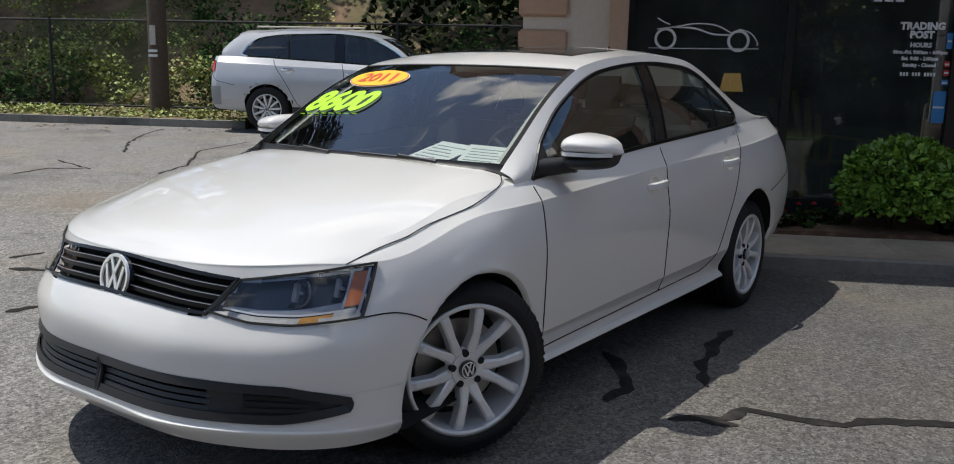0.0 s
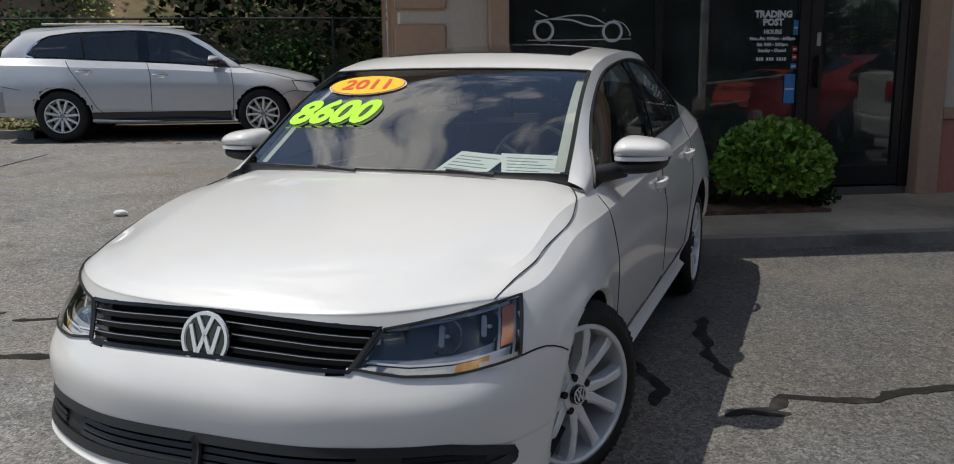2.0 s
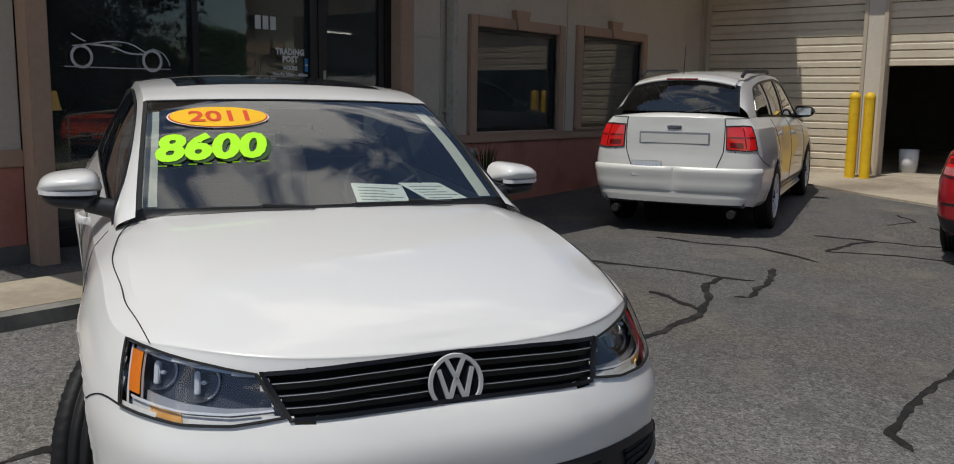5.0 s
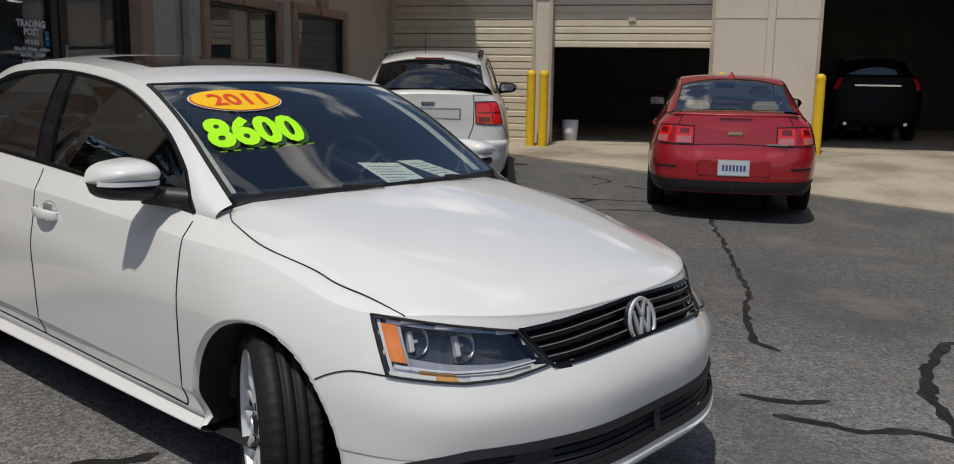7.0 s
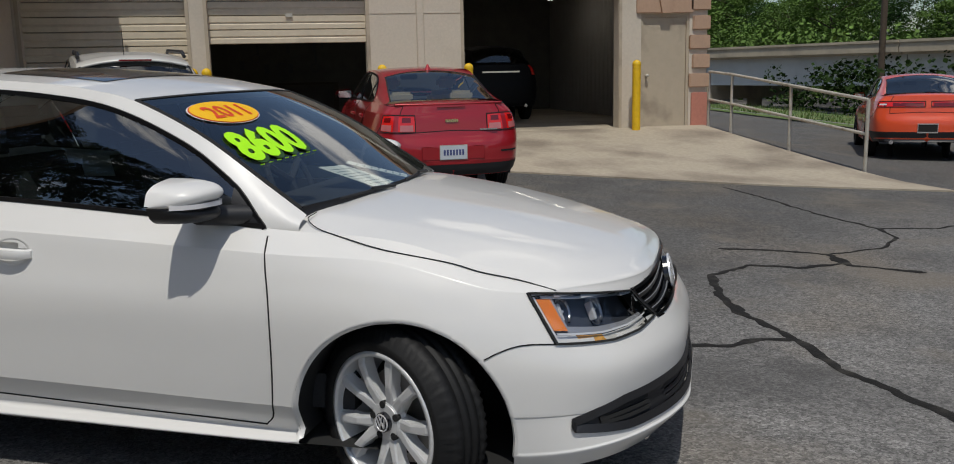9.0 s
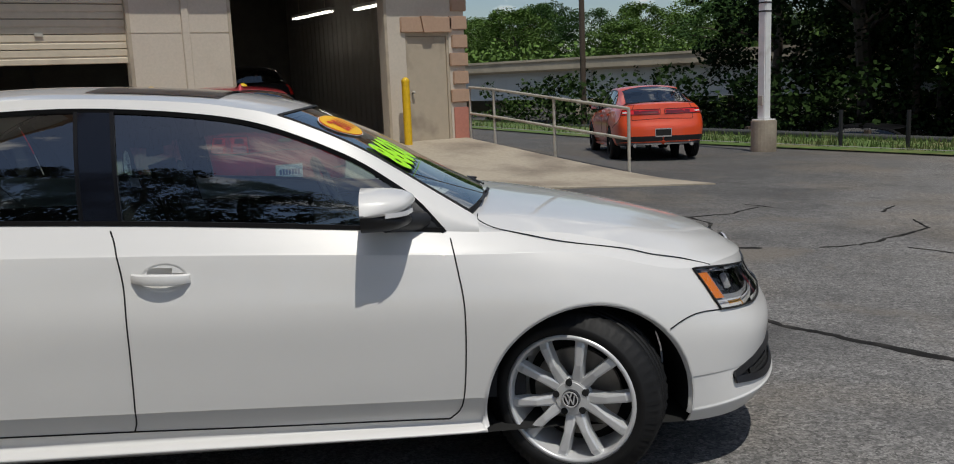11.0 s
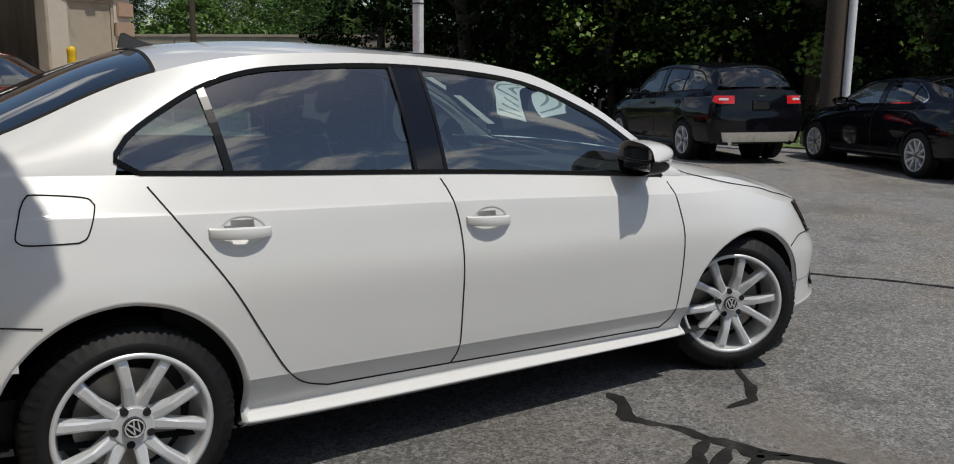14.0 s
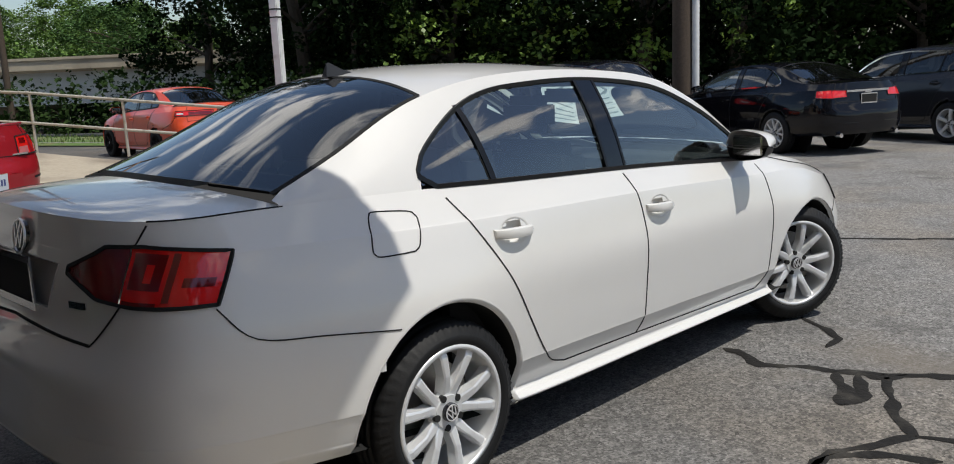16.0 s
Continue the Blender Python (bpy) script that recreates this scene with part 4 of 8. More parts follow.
def split_side(sh, parent, s, classify, names, material):
    """The side's skin cut into panels by classify(u, v, point), with one smooth shading over all."""
    us, vs, g = sh.grid
    nv, nu = g.shape[:2]
    tu, tv = np.gradient(sh.plain, axis=1), np.gradient(sh.plain, axis=0)
    nrm = np.cross(tu, tv)
    nrm /= np.linalg.norm(nrm, axis=2, keepdims=True) + 1e-12
    if (nrm[nv // 2, nu // 2, 0]) < 0:
        nrm = -nrm
    for j, u in enumerate(us):
        if u < 3.5:
            nb = np.array([np.interp(u, sh.edge_u, sh.edge_n[:, k]) for k in range(3)])
            for i, v in enumerate(vs):
                w = (1 - smooth01((u - 2.5) / 1.0)) * smooth01((v - vs[-1] + 1.2) / 1.2)
                if w > 0:
                    nrm[i, j] = nrm[i, j] * (1 - w) + nb * w
                    nrm[i, j] /= np.linalg.norm(nrm[i, j])
    cells = {}
    for i in range(nv - 1):
        for j in range(nu - 1):
            c = (g[i, j] + g[i, j + 1] + g[i + 1, j] + g[i + 1, j + 1]) / 4
            if in_arch(sh, c[1], c[2]) and c[0] > 0.5:
                continue
            k = classify((us[j] + us[j + 1]) / 2, (vs[i] + vs[i + 1]) / 2, c)
            if k is not None:
                cells.setdefault(k, []).append((i, j))
    made = {}
    for k, lot in cells.items():
        index, verts, norms, faces = {}, [], [], []
        for i, j in lot:
            q = []
            for a, b in ((i, j), (i, j + 1), (i + 1, j + 1), (i + 1, j)):
                if (a, b) not in index:
                    index[(a, b)] = len(verts)
                    verts.append(mirrored(g[a, b], s))
                    norms.append(mirrored(nrm[a, b], s))
                q.append(index[(a, b)])
            faces.append(q if s > 0 else q[::-1])
        me = bpy.data.meshes.new(k)
        me.from_pydata(verts, [], faces)
        me.materials.append(material)
        me.polygons.foreach_set("use_smooth", [True] * len(me.polygons))
        me.normals_split_custom_set_from_vertices(norms)
        ob = new(k, me)
        ob.parent = parent
        made[k] = ob
    return made


def side_tree(sh):
    us, vs, g = sh.grid
    nv, nu = g.shape[:2]
    vs_ = [Vector(p) for row in g for p in row]
    fs = [(i * nu + j, i * nu + j + 1, (i + 1) * nu + j + 1, (i + 1) * nu + j) for i in range(nv - 1) for j in range(nu - 1)]
    return BVHTree.FromPolygons(vs_, fs)


def on_side(sh, y, z, lift=0.0):
    """The point of the side (x > 0) at y, z of this car."""
    hit = sh.tree.ray_cast(Vector((2.0, y, z)), Vector((-1, 0, 0)))
    if hit[0] is None:
        return np.array([0.8 * sh.w, y, z])
    n = hit[1] if hit[1].x > 0 else -hit[1]
    return np.array(hit[0] + n * lift)


def fine(points, step=0.03):
    out = []
    for a, b in zip(points[:-1], points[1:]):
        n = max(1, int(math.dist(a, b) / step))
        out += [tuple(a[k] + (b[k] - a[k]) * i / n for k in range(len(a))) for i in range(n)]
    return out + [tuple(points[-1])]


def rounded(points, per=6):
    """A smooth run through the given corners."""
    return [tuple(curve(points, u)) for u in np.linspace(0, len(points) - 1, (len(points) - 1) * per + 1)]


def strip(name, pts, width, material, parent, s=1, thick=0.002, label="", out=(1, 0, 0)):
    """A narrow ribbon along points in space, lying on the surface that faces out."""
    o = Vector(out)
    bm = bmesh.new()
    rows = []
    P = [Vector(p) for p in pts]
    for i, p in enumerate(P):
        d = (P[min(i + 1, len(P) - 1)] - P[max(i - 1, 0)]).normalized()
        w = d.cross(o)
        w = w.normalized() * width / 2 if w.length > 1e-4 else Vector((0, 0, width / 2))
        rows.append([bm.verts.new(mirrored(q, s)) for q in (p - w - o * 0.002, p - w + o * thick, p + w + o * thick, p + w - o * 0.002)])
    for a, b in zip(rows[:-1], rows[1:]):
        for j in range(3):
            bm.faces.new((a[j], a[j + 1], b[j + 1], b[j]))
    bmesh.ops.recalc_face_normals(bm, faces=bm.faces)
    return part(name, bm, material, parent, label)


def patch(name, outline_fn, n, m, material, parent, s=1, label="", flip=False):
    """A smooth sheet: outline_fn(a, b) for a, b in 0..1."""
    rows = [[mirrored(outline_fn(i / n, j / m), s) for j in range(m + 1)] for i in range(n + 1)]
    return grid_part(name, rows, material, parent, label, flip=flip)


def wheel(parent, m, r, rim_r, width, material, style, side):
    """A wheel with its axle along local x, its face to +x; parts under it."""
    w = new("wheel")
    w.empty_display_size = 0.1
    w.parent = parent
    w.matrix_local = m
    n = 162
    h = width / 2
    prof = [(-h + .015, rim_r - .005), (-h, rim_r + .035), (-h + .004, r - .045), (-h + .022, r - .008)]
    for k in range(5):
        a = -h + .03 + k * (width - .06) / 4
        prof += [(a, r), (a + (width - .06) / 4 - .012, r)] if k < 4 else []
        if k < 3:
            prof += [(a + (width - .06) / 4 - .010, r - .008), (a + (width - .06) / 4 - .002, r - .008)]
    prof += [(h - .022, r - .008), (h - .004, r - .045), (h, rim_r + .035), (h - .006, rim_r + .012), (h - .018, rim_r - .004)]
    rows = []
    for x, q in prof:
        cut = .004 if q > r - .02 and abs(x) > h * .38 else 0
        rows.append([(x + .004 * math.cos(j * math.pi) * (cut > 0), (q - cut * (j % 3 == 0)) * math.cos(j * 2 * math.pi / n), (q - cut * (j % 3 == 0)) * math.sin(j * 2 * math.pi / n)) for j in range(n)])
    grid_part("tyre", rows, M["rubber"], w, closed=True, flip=True)
    lip = [(h - .018, rim_r + .004), (h - .008, rim_r + .006), (h - .006, rim_r - .010), (h - .016, rim_r - .012), (h - .06, rim_r - .018), (-h + .02, rim_r - .035)]
    rows = [[(x, q * math.cos(t), q * math.sin(t)) for t in np.linspace(0, 2 * math.pi, n, endpoint=False)] for x, q in lip]
    grid_part("rim", rows, material, w, closed=True, flip=True)
    bm = bmesh.new()
    add_tube(bm, (-h * .3, 0, 0), (-h * .3 + .02, 0, 0), rim_r * .70, n=32)
    part("brake_disc", bm, M["disc"], w)
    bm = bmesh.new()
    add_tube(bm, (-h * .6, 0, 0), (-h * .55, 0, 0), rim_r * .98, n=32)
    part("backing_plate", bm, M["well"], w)
    xf = h - .016
    count, pair = style
    def spoke(a_in, a_out, wi, wo):
        bm = bmesh.new()
        pts = []
        for t, q in ((0, .040), (.18, .085), (.45, .56 * rim_r), (.82, .86 * rim_r), (1, rim_r - .006)):
            ang = a_in + (a_out - a_in) * min(1, t * 1.05)
            wd = wi + (wo - wi) * t - .010 * math.sin(math.pi * t) ** 2 * (count == 5)
            x = xf + .006 * math.sin(math.pi * t) - .022 * (1 - t) ** 2 + (-.006 if t == 1 else 0)
            c, sn = math.cos(ang), math.sin(ang)
            pts.append([(x - .042, q * c - wd * .55 * -sn, q * sn - wd * .55 * c), (x - .004, q * c + wd * .5 * sn, q * sn - wd * .5 * c),
                        (x, q * c + wd * .28 * sn, q * sn - wd * .28 * c), (x, q * c - wd * .28 * sn, q * sn + wd * .28 * c),
                        (x - .004, q * c - wd * .5 * sn, q * sn + wd * .5 * c), (x - .042, q * c - wd * .55 * sn, q * sn + wd * .55 * c)])
            pts[-1][0] = (x - .042, q * c + wd * .55 * sn, q * sn - wd * .55 * c)
        rows = [[bm.verts.new(p) for p in row] for row in pts]
        for a, b in zip(rows[:-1], rows[1:]):
            for j in range(5):
                bm.faces.new((a[j], a[j + 1], b[j + 1], b[j]))
        bmesh.ops.recalc_face_normals(bm, faces=bm.faces)
        part("spoke", bm, material, w)
    for k in range(count):
        a = 2 * math.pi * (k + .5) / count + math.pi / 2
        if pair:
            spoke(a - .20, a - .314, .040, .037)
            spoke(a + .20, a + .314, .040, .037)
        else:
            spoke(a, a, .05 if count < 8 else .032, .06 if count < 8 else .034)
    bm = bmesh.new()
    add_tube(bm, (xf - .045, 0, 0), (xf - .012, 0, 0), .074, .062, n=28)
    part("hub", bm, material, w, bevel=0.004)
    for k in range(5):
        a = 2 * math.pi * k / 5 + math.pi / 2
        bm = bmesh.new()
        add_tube(bm, (xf - .025, .056 * math.cos(a), .056 * math.sin(a)), (xf - .009, .056 * math.cos(a), .056 * math.sin(a)), .0125, n=10)
        part("lug_bolt", bm, M["gap"], w)
    bm = bmesh.new()
    add_tube(bm, (xf - .02, 0, 0), (xf + .001, 0, 0), .034, .032, n=24)
    cap = part("centre_cap", bm, M["gloss_black"], w)
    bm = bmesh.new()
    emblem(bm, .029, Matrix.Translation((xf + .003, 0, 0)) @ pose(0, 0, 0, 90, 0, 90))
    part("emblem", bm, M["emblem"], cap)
    return w


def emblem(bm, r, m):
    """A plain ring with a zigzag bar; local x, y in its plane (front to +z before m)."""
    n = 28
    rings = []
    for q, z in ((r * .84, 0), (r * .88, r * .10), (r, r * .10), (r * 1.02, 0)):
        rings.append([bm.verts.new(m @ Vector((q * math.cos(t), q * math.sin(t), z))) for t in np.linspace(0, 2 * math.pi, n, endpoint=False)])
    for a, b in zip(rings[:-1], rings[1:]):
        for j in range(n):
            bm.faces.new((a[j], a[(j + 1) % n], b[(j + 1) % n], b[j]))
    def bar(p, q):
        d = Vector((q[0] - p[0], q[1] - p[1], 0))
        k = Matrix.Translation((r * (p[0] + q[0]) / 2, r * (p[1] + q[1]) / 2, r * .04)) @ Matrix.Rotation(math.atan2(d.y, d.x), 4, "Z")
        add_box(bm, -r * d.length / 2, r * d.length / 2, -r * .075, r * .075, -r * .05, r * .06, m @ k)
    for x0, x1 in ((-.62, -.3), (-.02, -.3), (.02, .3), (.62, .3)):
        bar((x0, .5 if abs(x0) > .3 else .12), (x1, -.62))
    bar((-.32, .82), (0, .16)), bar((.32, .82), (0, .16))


def arches(sh, body, s):
    """Wheel-arch lips and dark liners."""
    for yc, zc, R in sh.arcs:
        rows = [[], [], [], []]
        low = math.asin(max(-.6, min(0, (.228 * sh.kz[2] / .6 - zc) / R)))
        for a in np.linspace(low, math.pi - low, 60):
            c, d = math.cos(a), math.sin(a)
            if sh.tree.ray_cast(Vector((2.0, yc + (R + .016) * c, zc + (R + .016) * d)), Vector((-1, 0, 0)))[0] is None:
                continue
            xs = [on_side(sh, yc + (R + q) * c, zc + (R + q) * d)[0] for q in (.016, .006)]
            rows[0].append((xs[0] - .003, yc + (R + .016) * c, zc + (R + .016) * d))
            rows[1].append((xs[1] + .004, yc + (R + .003) * c, zc + (R + .003) * d))
            rows[2].append((xs[1] - .014, yc + (R - .010) * c, zc + (R - .010) * d))
            rows[3].append((xs[1] - .34, yc + (R - .004) * c, zc + (R - .004) * d))
        grid_part("arch_lip", [[mirrored(p, s) for p in r] for r in rows[:3]], sh.paint, body, flip=s < 0)
        grid_part("arch_liner", [[mirrored(p, s) for p in r] for r in rows[2:]], M["well"], body)
        bm = bmesh.new()
        add_tube(bm, (s * (.42 * sh.w), yc, zc), (s * (.45 * sh.w), yc, zc), R, n=32)
        part("arch_back", bm, M["well"], body)


def slant(reg, a):
    """How far a lamp's end leans along the body from its lower to its upper edge."""
    return reg[4] + (reg[5] - reg[4]) * min(1, max(0, a)) if len(reg) > 4 else 0.0


def cabin(sh, car, cloth):
    """Floor, dashboard, seats and steering wheel behind the glass."""
    w = sh.w
    k = lambda y, z: sh.warp((0, y, z))
    def blk(name, x0, x1, a, b, material, bev=.03, lean=0.0):
        bm = bmesh.new()
        add_box(bm, x0 * w, x1 * w, a[1], b[1], a[2], b[2])
        if lean:
            for v in bm.verts:
                if v.co.z > (a[2] + b[2]) / 2:
                    v.co.y += lean
        part(name, bm, material, car, bevel=bev, smooth=True)
    blk("cabin_floor", -.70, .70, k(-1.15, .30), k(2.2, .42), M["cabin"], 0)
    blk("firewall", -.70, .70, k(-1.16, .40), k(-1.10, .80), M["cabin"], 0)
    blk("dashboard", -.66, .66, k(-1.06, .62), k(-.52, .925), M["cabin"], .05)
    blk("parcel_shelf", -.62, .62, k(1.28, .92), k(1.85, .99), M["cabin"], .01)
    for sx in (.37, -.37):
        blk("front_seat", sx - .25, sx + .25, k(-.30, .42), k(.22, .62), cloth, .05)
        blk("seat_back", sx - .25, sx + .25, k(.13, .60), k(.27, 1.12), cloth, .06, .13)
        blk("headrest", sx - .13, sx + .13, k(.30, 1.15), k(.41, 1.31), cloth, .04)
        blk("rear_headrest", sx - .14, sx + .14, k(1.18, 1.04), k(1.27, 1.17), cloth, .03)
        blk("door_card", sx + .30 * (1 if sx > 0 else -1), sx + .34 * (1 if sx > 0 else -1), k(-.9, .4), k(1.2, .90), M["cabin"], 0)
    blk("rear_bench", -.62, .62, k(.72, .42), k(1.20, .62), cloth, .05)
    blk("rear_seat_back", -.62, .62, k(1.12, .60), k(1.26, 1.06), cloth, .06, .12)
    bm = bmesh.new()
    c = k(-.42, .93)
    ring = [Vector((.18 * math.cos(t), 0, .18 * math.sin(t))) for t in np.linspace(0, 2 * math.pi, 28, endpoint=False)]
    tilt = Matrix.Translation((.37 * w, c[1], c[2])) @ Matrix.Rotation(radians(-24), 4, "X")
    for a, b in zip(ring, ring[1:] + ring[:1]):
        add_tube(bm, tilt @ a, tilt @ b, .014, n=8)
    for a in (0, 2.1, 4.2):
        add_tube(bm, tilt @ Vector((0, 0, 0)), tilt @ Vector((.17 * math.cos(a + .5), 0, .17 * math.sin(a + .5))), .018, n=6)
    part("steering_wheel", bm, M["cabin"], car, smooth=True)
    m_ = k(-.36, 1.235)
    bm = bmesh.new()
    add_box(bm, -.12, .12, m_[1], m_[1] + .03, m_[2], m_[2] + .07)
    part("rear_view_mirror", bm, M["cabin"], car, bevel=.012)


def build_car(name, m, sh, paint, label, spec):
    """A whole car. spec: lamps, trim and glass choices."""
    sh.paint = paint
    sh.grid = side_grid(sh, *spec.get("res", (150, 34)))
    sh.tree = side_tree(sh)
    hood_sheet(sh)
    car = thing(name, m, label, spec.get("category", "car"), spec.get("group", ""))
    W = sh.warp
    wy = lambda y: float(np.interp(y, KEYS_Y, sh.ky))
    wz = lambda z: float(np.interp(z, KEYS_Z, sh.kz))
    side_pt = lambda y, z, lift=.002: on_side(sh, wy(y), wz(z), lift)
    # panels of the side skin, cut along these lines (y, z of the reference)
    F_EDGE = [(-.868, .262), (-.91, .316), (-.928, .468), (-.932, .671), (-.915, .80), (-.899, .895)]
    B_EDGE = [(.199, .298), (.182, .353), (.175, .50), (.172, .66), (.176, .811), (.20, .93), (.22, .982)]
    R_EDGE = [(.69, .313), (.779, .344), (.845, .406), (.915, .525), (1.017, .71), (1.145, .898), (1.228, 1.022)]
    fdoor = [(wy(a), wz(b)) for a, b in F_EDGE[:-1] + [(-.899, 1.2)] + [(.22, 1.2)] + B_EDGE[::-1] + [(-.298, .279)]]
    rdoor = [(wy(a), wz(b)) for a, b in B_EDGE + [(.22, 1.2), (1.3, 1.2)] + R_EDGE[::-1]]
    lamp_f, lamp_r, grille, intake = spec["headlight"], spec["taillight"], spec["grille"], spec.get("intake")
    bump_f = spec.get("front_seam", ((2.2, .589), (2.55, .589), (2.85, .592), (3.05, .578), (3.20, .552)))
    bump_r = spec.get("rear_seam", ((8.6, .64), (9.2, .73), (9.45, .76), (9.75, .86), (10.2, .855), (12, .80)))
    edge_t = spec.get("trunk_edge", ((.78, 10.58), (1.07, 10.55)))
    edge_z, edge_u = zip(*edge_t)
    bf_u, bf_z = zip(*bump_f)
    br_u, br_z = zip(*bump_r)
    def within(region, u, z, e=0.0):
        if not region or (len(region) == 4 and not region[0] + e * 3 < u < region[1] - e * 3) or not region[0] - .3 < u < region[1] + .3:
            return False
        a = (u - region[0]) / (region[1] - region[0])
        if len(region) > 4:
            for _ in range(3):
                b = (z - region[2](a)) / (region[3](a) - region[2](a))
                a = min(1.4, max(-.4, (u - slant(region, a) * (b - .5) - region[0]) / (region[1] - region[0])))
            g = e * 3 / (region[1] - region[0])
            if not g < a < 1 - g:
                return False
        lo, hi = region[2](a), region[3](a)
        return lo + e < z < hi - e
    inv_z = lambda z: float(np.interp(z, sh.kz, KEYS_Z))
    def classify(u, v, c):
        z = inv_z(c[2])
        for hy, hz in ((.0545, .826), (.9745, .872)):
            if u > 3 and u < 9 and math.hypot((c[1] - wy(hy) + .008) / .068, (c[2] - wz(hz)) / .042) < .80:
                return None
        for k, e in ((lamp_f, .006), (lamp_r, .006), (grille, -.002), (intake, -.002), (spec.get("recess"), .002)):
            if within(k, u, z, e):
                return None
        if u < 3.8 and z < np.interp(u, bf_u, bf_z):
            return "front_bumper"
        if u > 8.4 and z < np.interp(u, br_u, br_z):
            return "rear_bumper"
        if spec.get("trunk") and u > 10 and u > np.interp(z, edge_z, edge_u) and z < 1.1:
            return "trunk_face"
        if inside(fdoor, c[1], c[2]):
            return "front_door"
        if inside(rdoor, c[1], c[2]):
            return "rear_door"
        return "body_side"
    def at_uz(u, z, lift=0.0):
        """A point of the skin at line position u and reference height z."""
        column = DENSE[:, min(int(u / 12 * (len(DENSE_U) - 1) + .5), len(DENSE_U) - 1), 2]
        v = float(np.interp(z, column, DENSE_V))
        p, q, r = sh.side(u, v), sh.side(u + .02, v), sh.side(u, v + .05)
        n = np.cross(q - p, r - p)
        n /= np.linalg.norm(n) + 1e-12
        n = n if n[0] + (-n[1] if u < 6 else n[1]) > 0 else -n
        return p + n * lift
    def at_ref(u, z):
        column = DENSE[:, min(int(u / 12 * (len(DENSE_U) - 1) + .5), len(DENSE_U) - 1), :]
        return [float(np.interp(z, column[:, 2], column[:, k])) for k in range(3)]
    for s in (1, -1):
        got = split_side(sh, car, s, classify, None, paint)
        body = got["body_side"]
        arches(sh, body, s)
        gapw = spec.get("gap", .008)
        for key, edge in (("front_door", F_EDGE), ("front_door", B_EDGE), ("rear_door", R_EDGE)):
            strip("door_gap", [side_pt(a, b, .0005) for a, b in fine(rounded(edge[:-1] + [edge[-1]], 4), .05)], gapw, M["gap"], got.get(key, body), s)
        strip("door_gap", [side_pt(a, b, .0005) for a, b in fine([(.69, .313), (.199, .298), (-.298, .279), (-.868, .262)], .08)], gapw, M["gap"], got.get("front_door", body), s)
        strip("bumper_gap", [at_uz(u, z, .0005) for u, z in fine(rounded(list(bump_f)[1:], 4), .1)], gapw * .8, M["gap"], body, s)
        strip("bumper_gap", [at_uz(u, z, .0005) for u, z in fine(rounded(list(bump_r)[:4], 5), .1)], gapw * .8, M["gap"], body, s)
        if spec.get("flap"):
            f = [(1.572, .985), (1.555, 1.012), (1.530, 1.019), (1.410, 1.005), (1.385, .99), (1.383, .97), (1.408, .905), (1.428, .889), (1.450, .886), (1.560, .890), (1.588, .900), (1.592, .92), (1.572, .985)]
            strip("fuel_flap_gap", [side_pt(a, b, .0005) for a, b in rounded(f, 4)], gapw * .8, M["gap"], body, s) if s < 0 else None
        # glass house
        ys = np.concatenate([np.linspace(-1.0, -.885, 5)[:-1], np.linspace(-.885, sh.de, 60), np.linspace(sh.de, 1.83, 10)[1:]])
        tops = np.array(rounded([(a, b) for a, b in sh.DLO], 8))
        def dlo(y):
            if y <= -.885 or y >= sh.de:
                return sh.belt(y)[2]
            return max(float(np.interp(y, tops[:, 0], tops[:, 1])), sh.belt(y)[2])
        rows = []
        for y in ys:
            zr, zd = sh.rail(y)[2], dlo(y)
            rows.append([mirrored(sh.house(y, zd + (zr - zd) * t), s) for t in (0, .25, .5, .75, 1)])
        rail_part = grid_part("pillar_rail", rows, spec.get("pillar", paint), car, flip=s > 0)
        # window trim round the opening
        lo = [(y, sh.belt(y)[2] + .006) for y in np.linspace(sh.de - .065, -.88, 50)]
        hi = [(y, dlo(y) - .008) for y in np.linspace(-.88, sh.de - .01, 60)]
        ring = lo + hi + [(sh.de - .005, 1.10), (sh.de - .065, sh.belt(sh.de - .065)[2] + .006)]
        strip("window_trim", [sh.house(a, b) for a, b in ring], .026 if not spec.get("hero") else .016, M["trim_dark"] if not spec.get("bright") else M["chrome"], rail_part, s, .006)
        gl = spec.get("glass", "side_glass")
        b0 = lambda z: np.interp(z, (.95, 1.38), (.195, .235))
        b1 = lambda z: np.interp(z, (.95, 1.38), (.295, .33))
        q0 = lambda z: np.interp(z, (1.0, 1.32), (.952, 1.008))
        def pane(name, ya, yb, n=16, mtl=None, off=-.004, q=.012):
            def fn(a, b):
                zmid = 1.0
                y = ya(1.0) + (yb(1.0) - ya(1.0)) * a
                zt = dlo(y) - q
                z = sh.belt(y)[2] + q + (zt - sh.belt(y)[2] - q) * b
                y = ya(z) + (yb(z) - ya(z)) * a
                z = min(z, dlo(y) - .004)
                p = sh.house(y, max(z, sh.belt(y)[2]))
                return (p[0] + off, p[1], p[2])
            ob = patch(name, fn, n, 8, mtl or M[gl], car, s, flip=s > 0)
            return ob
        for ob in (pane("front_window", lambda z: -.875, b0, 24), pane("rear_window", b1, q0, 18, M[spec.get("rear_glass", gl)]), pane("quarter_window", lambda z: q0(z) + .03, lambda z: sh.de - .01, 10, M[spec.get("rear_glass", gl)])):
            ob.visible_shadow = False
        pane("b_pillar", lambda z: b0(z) - .012, lambda z: b1(z) + .012, 4, M["pillar_black"], .003, .002)
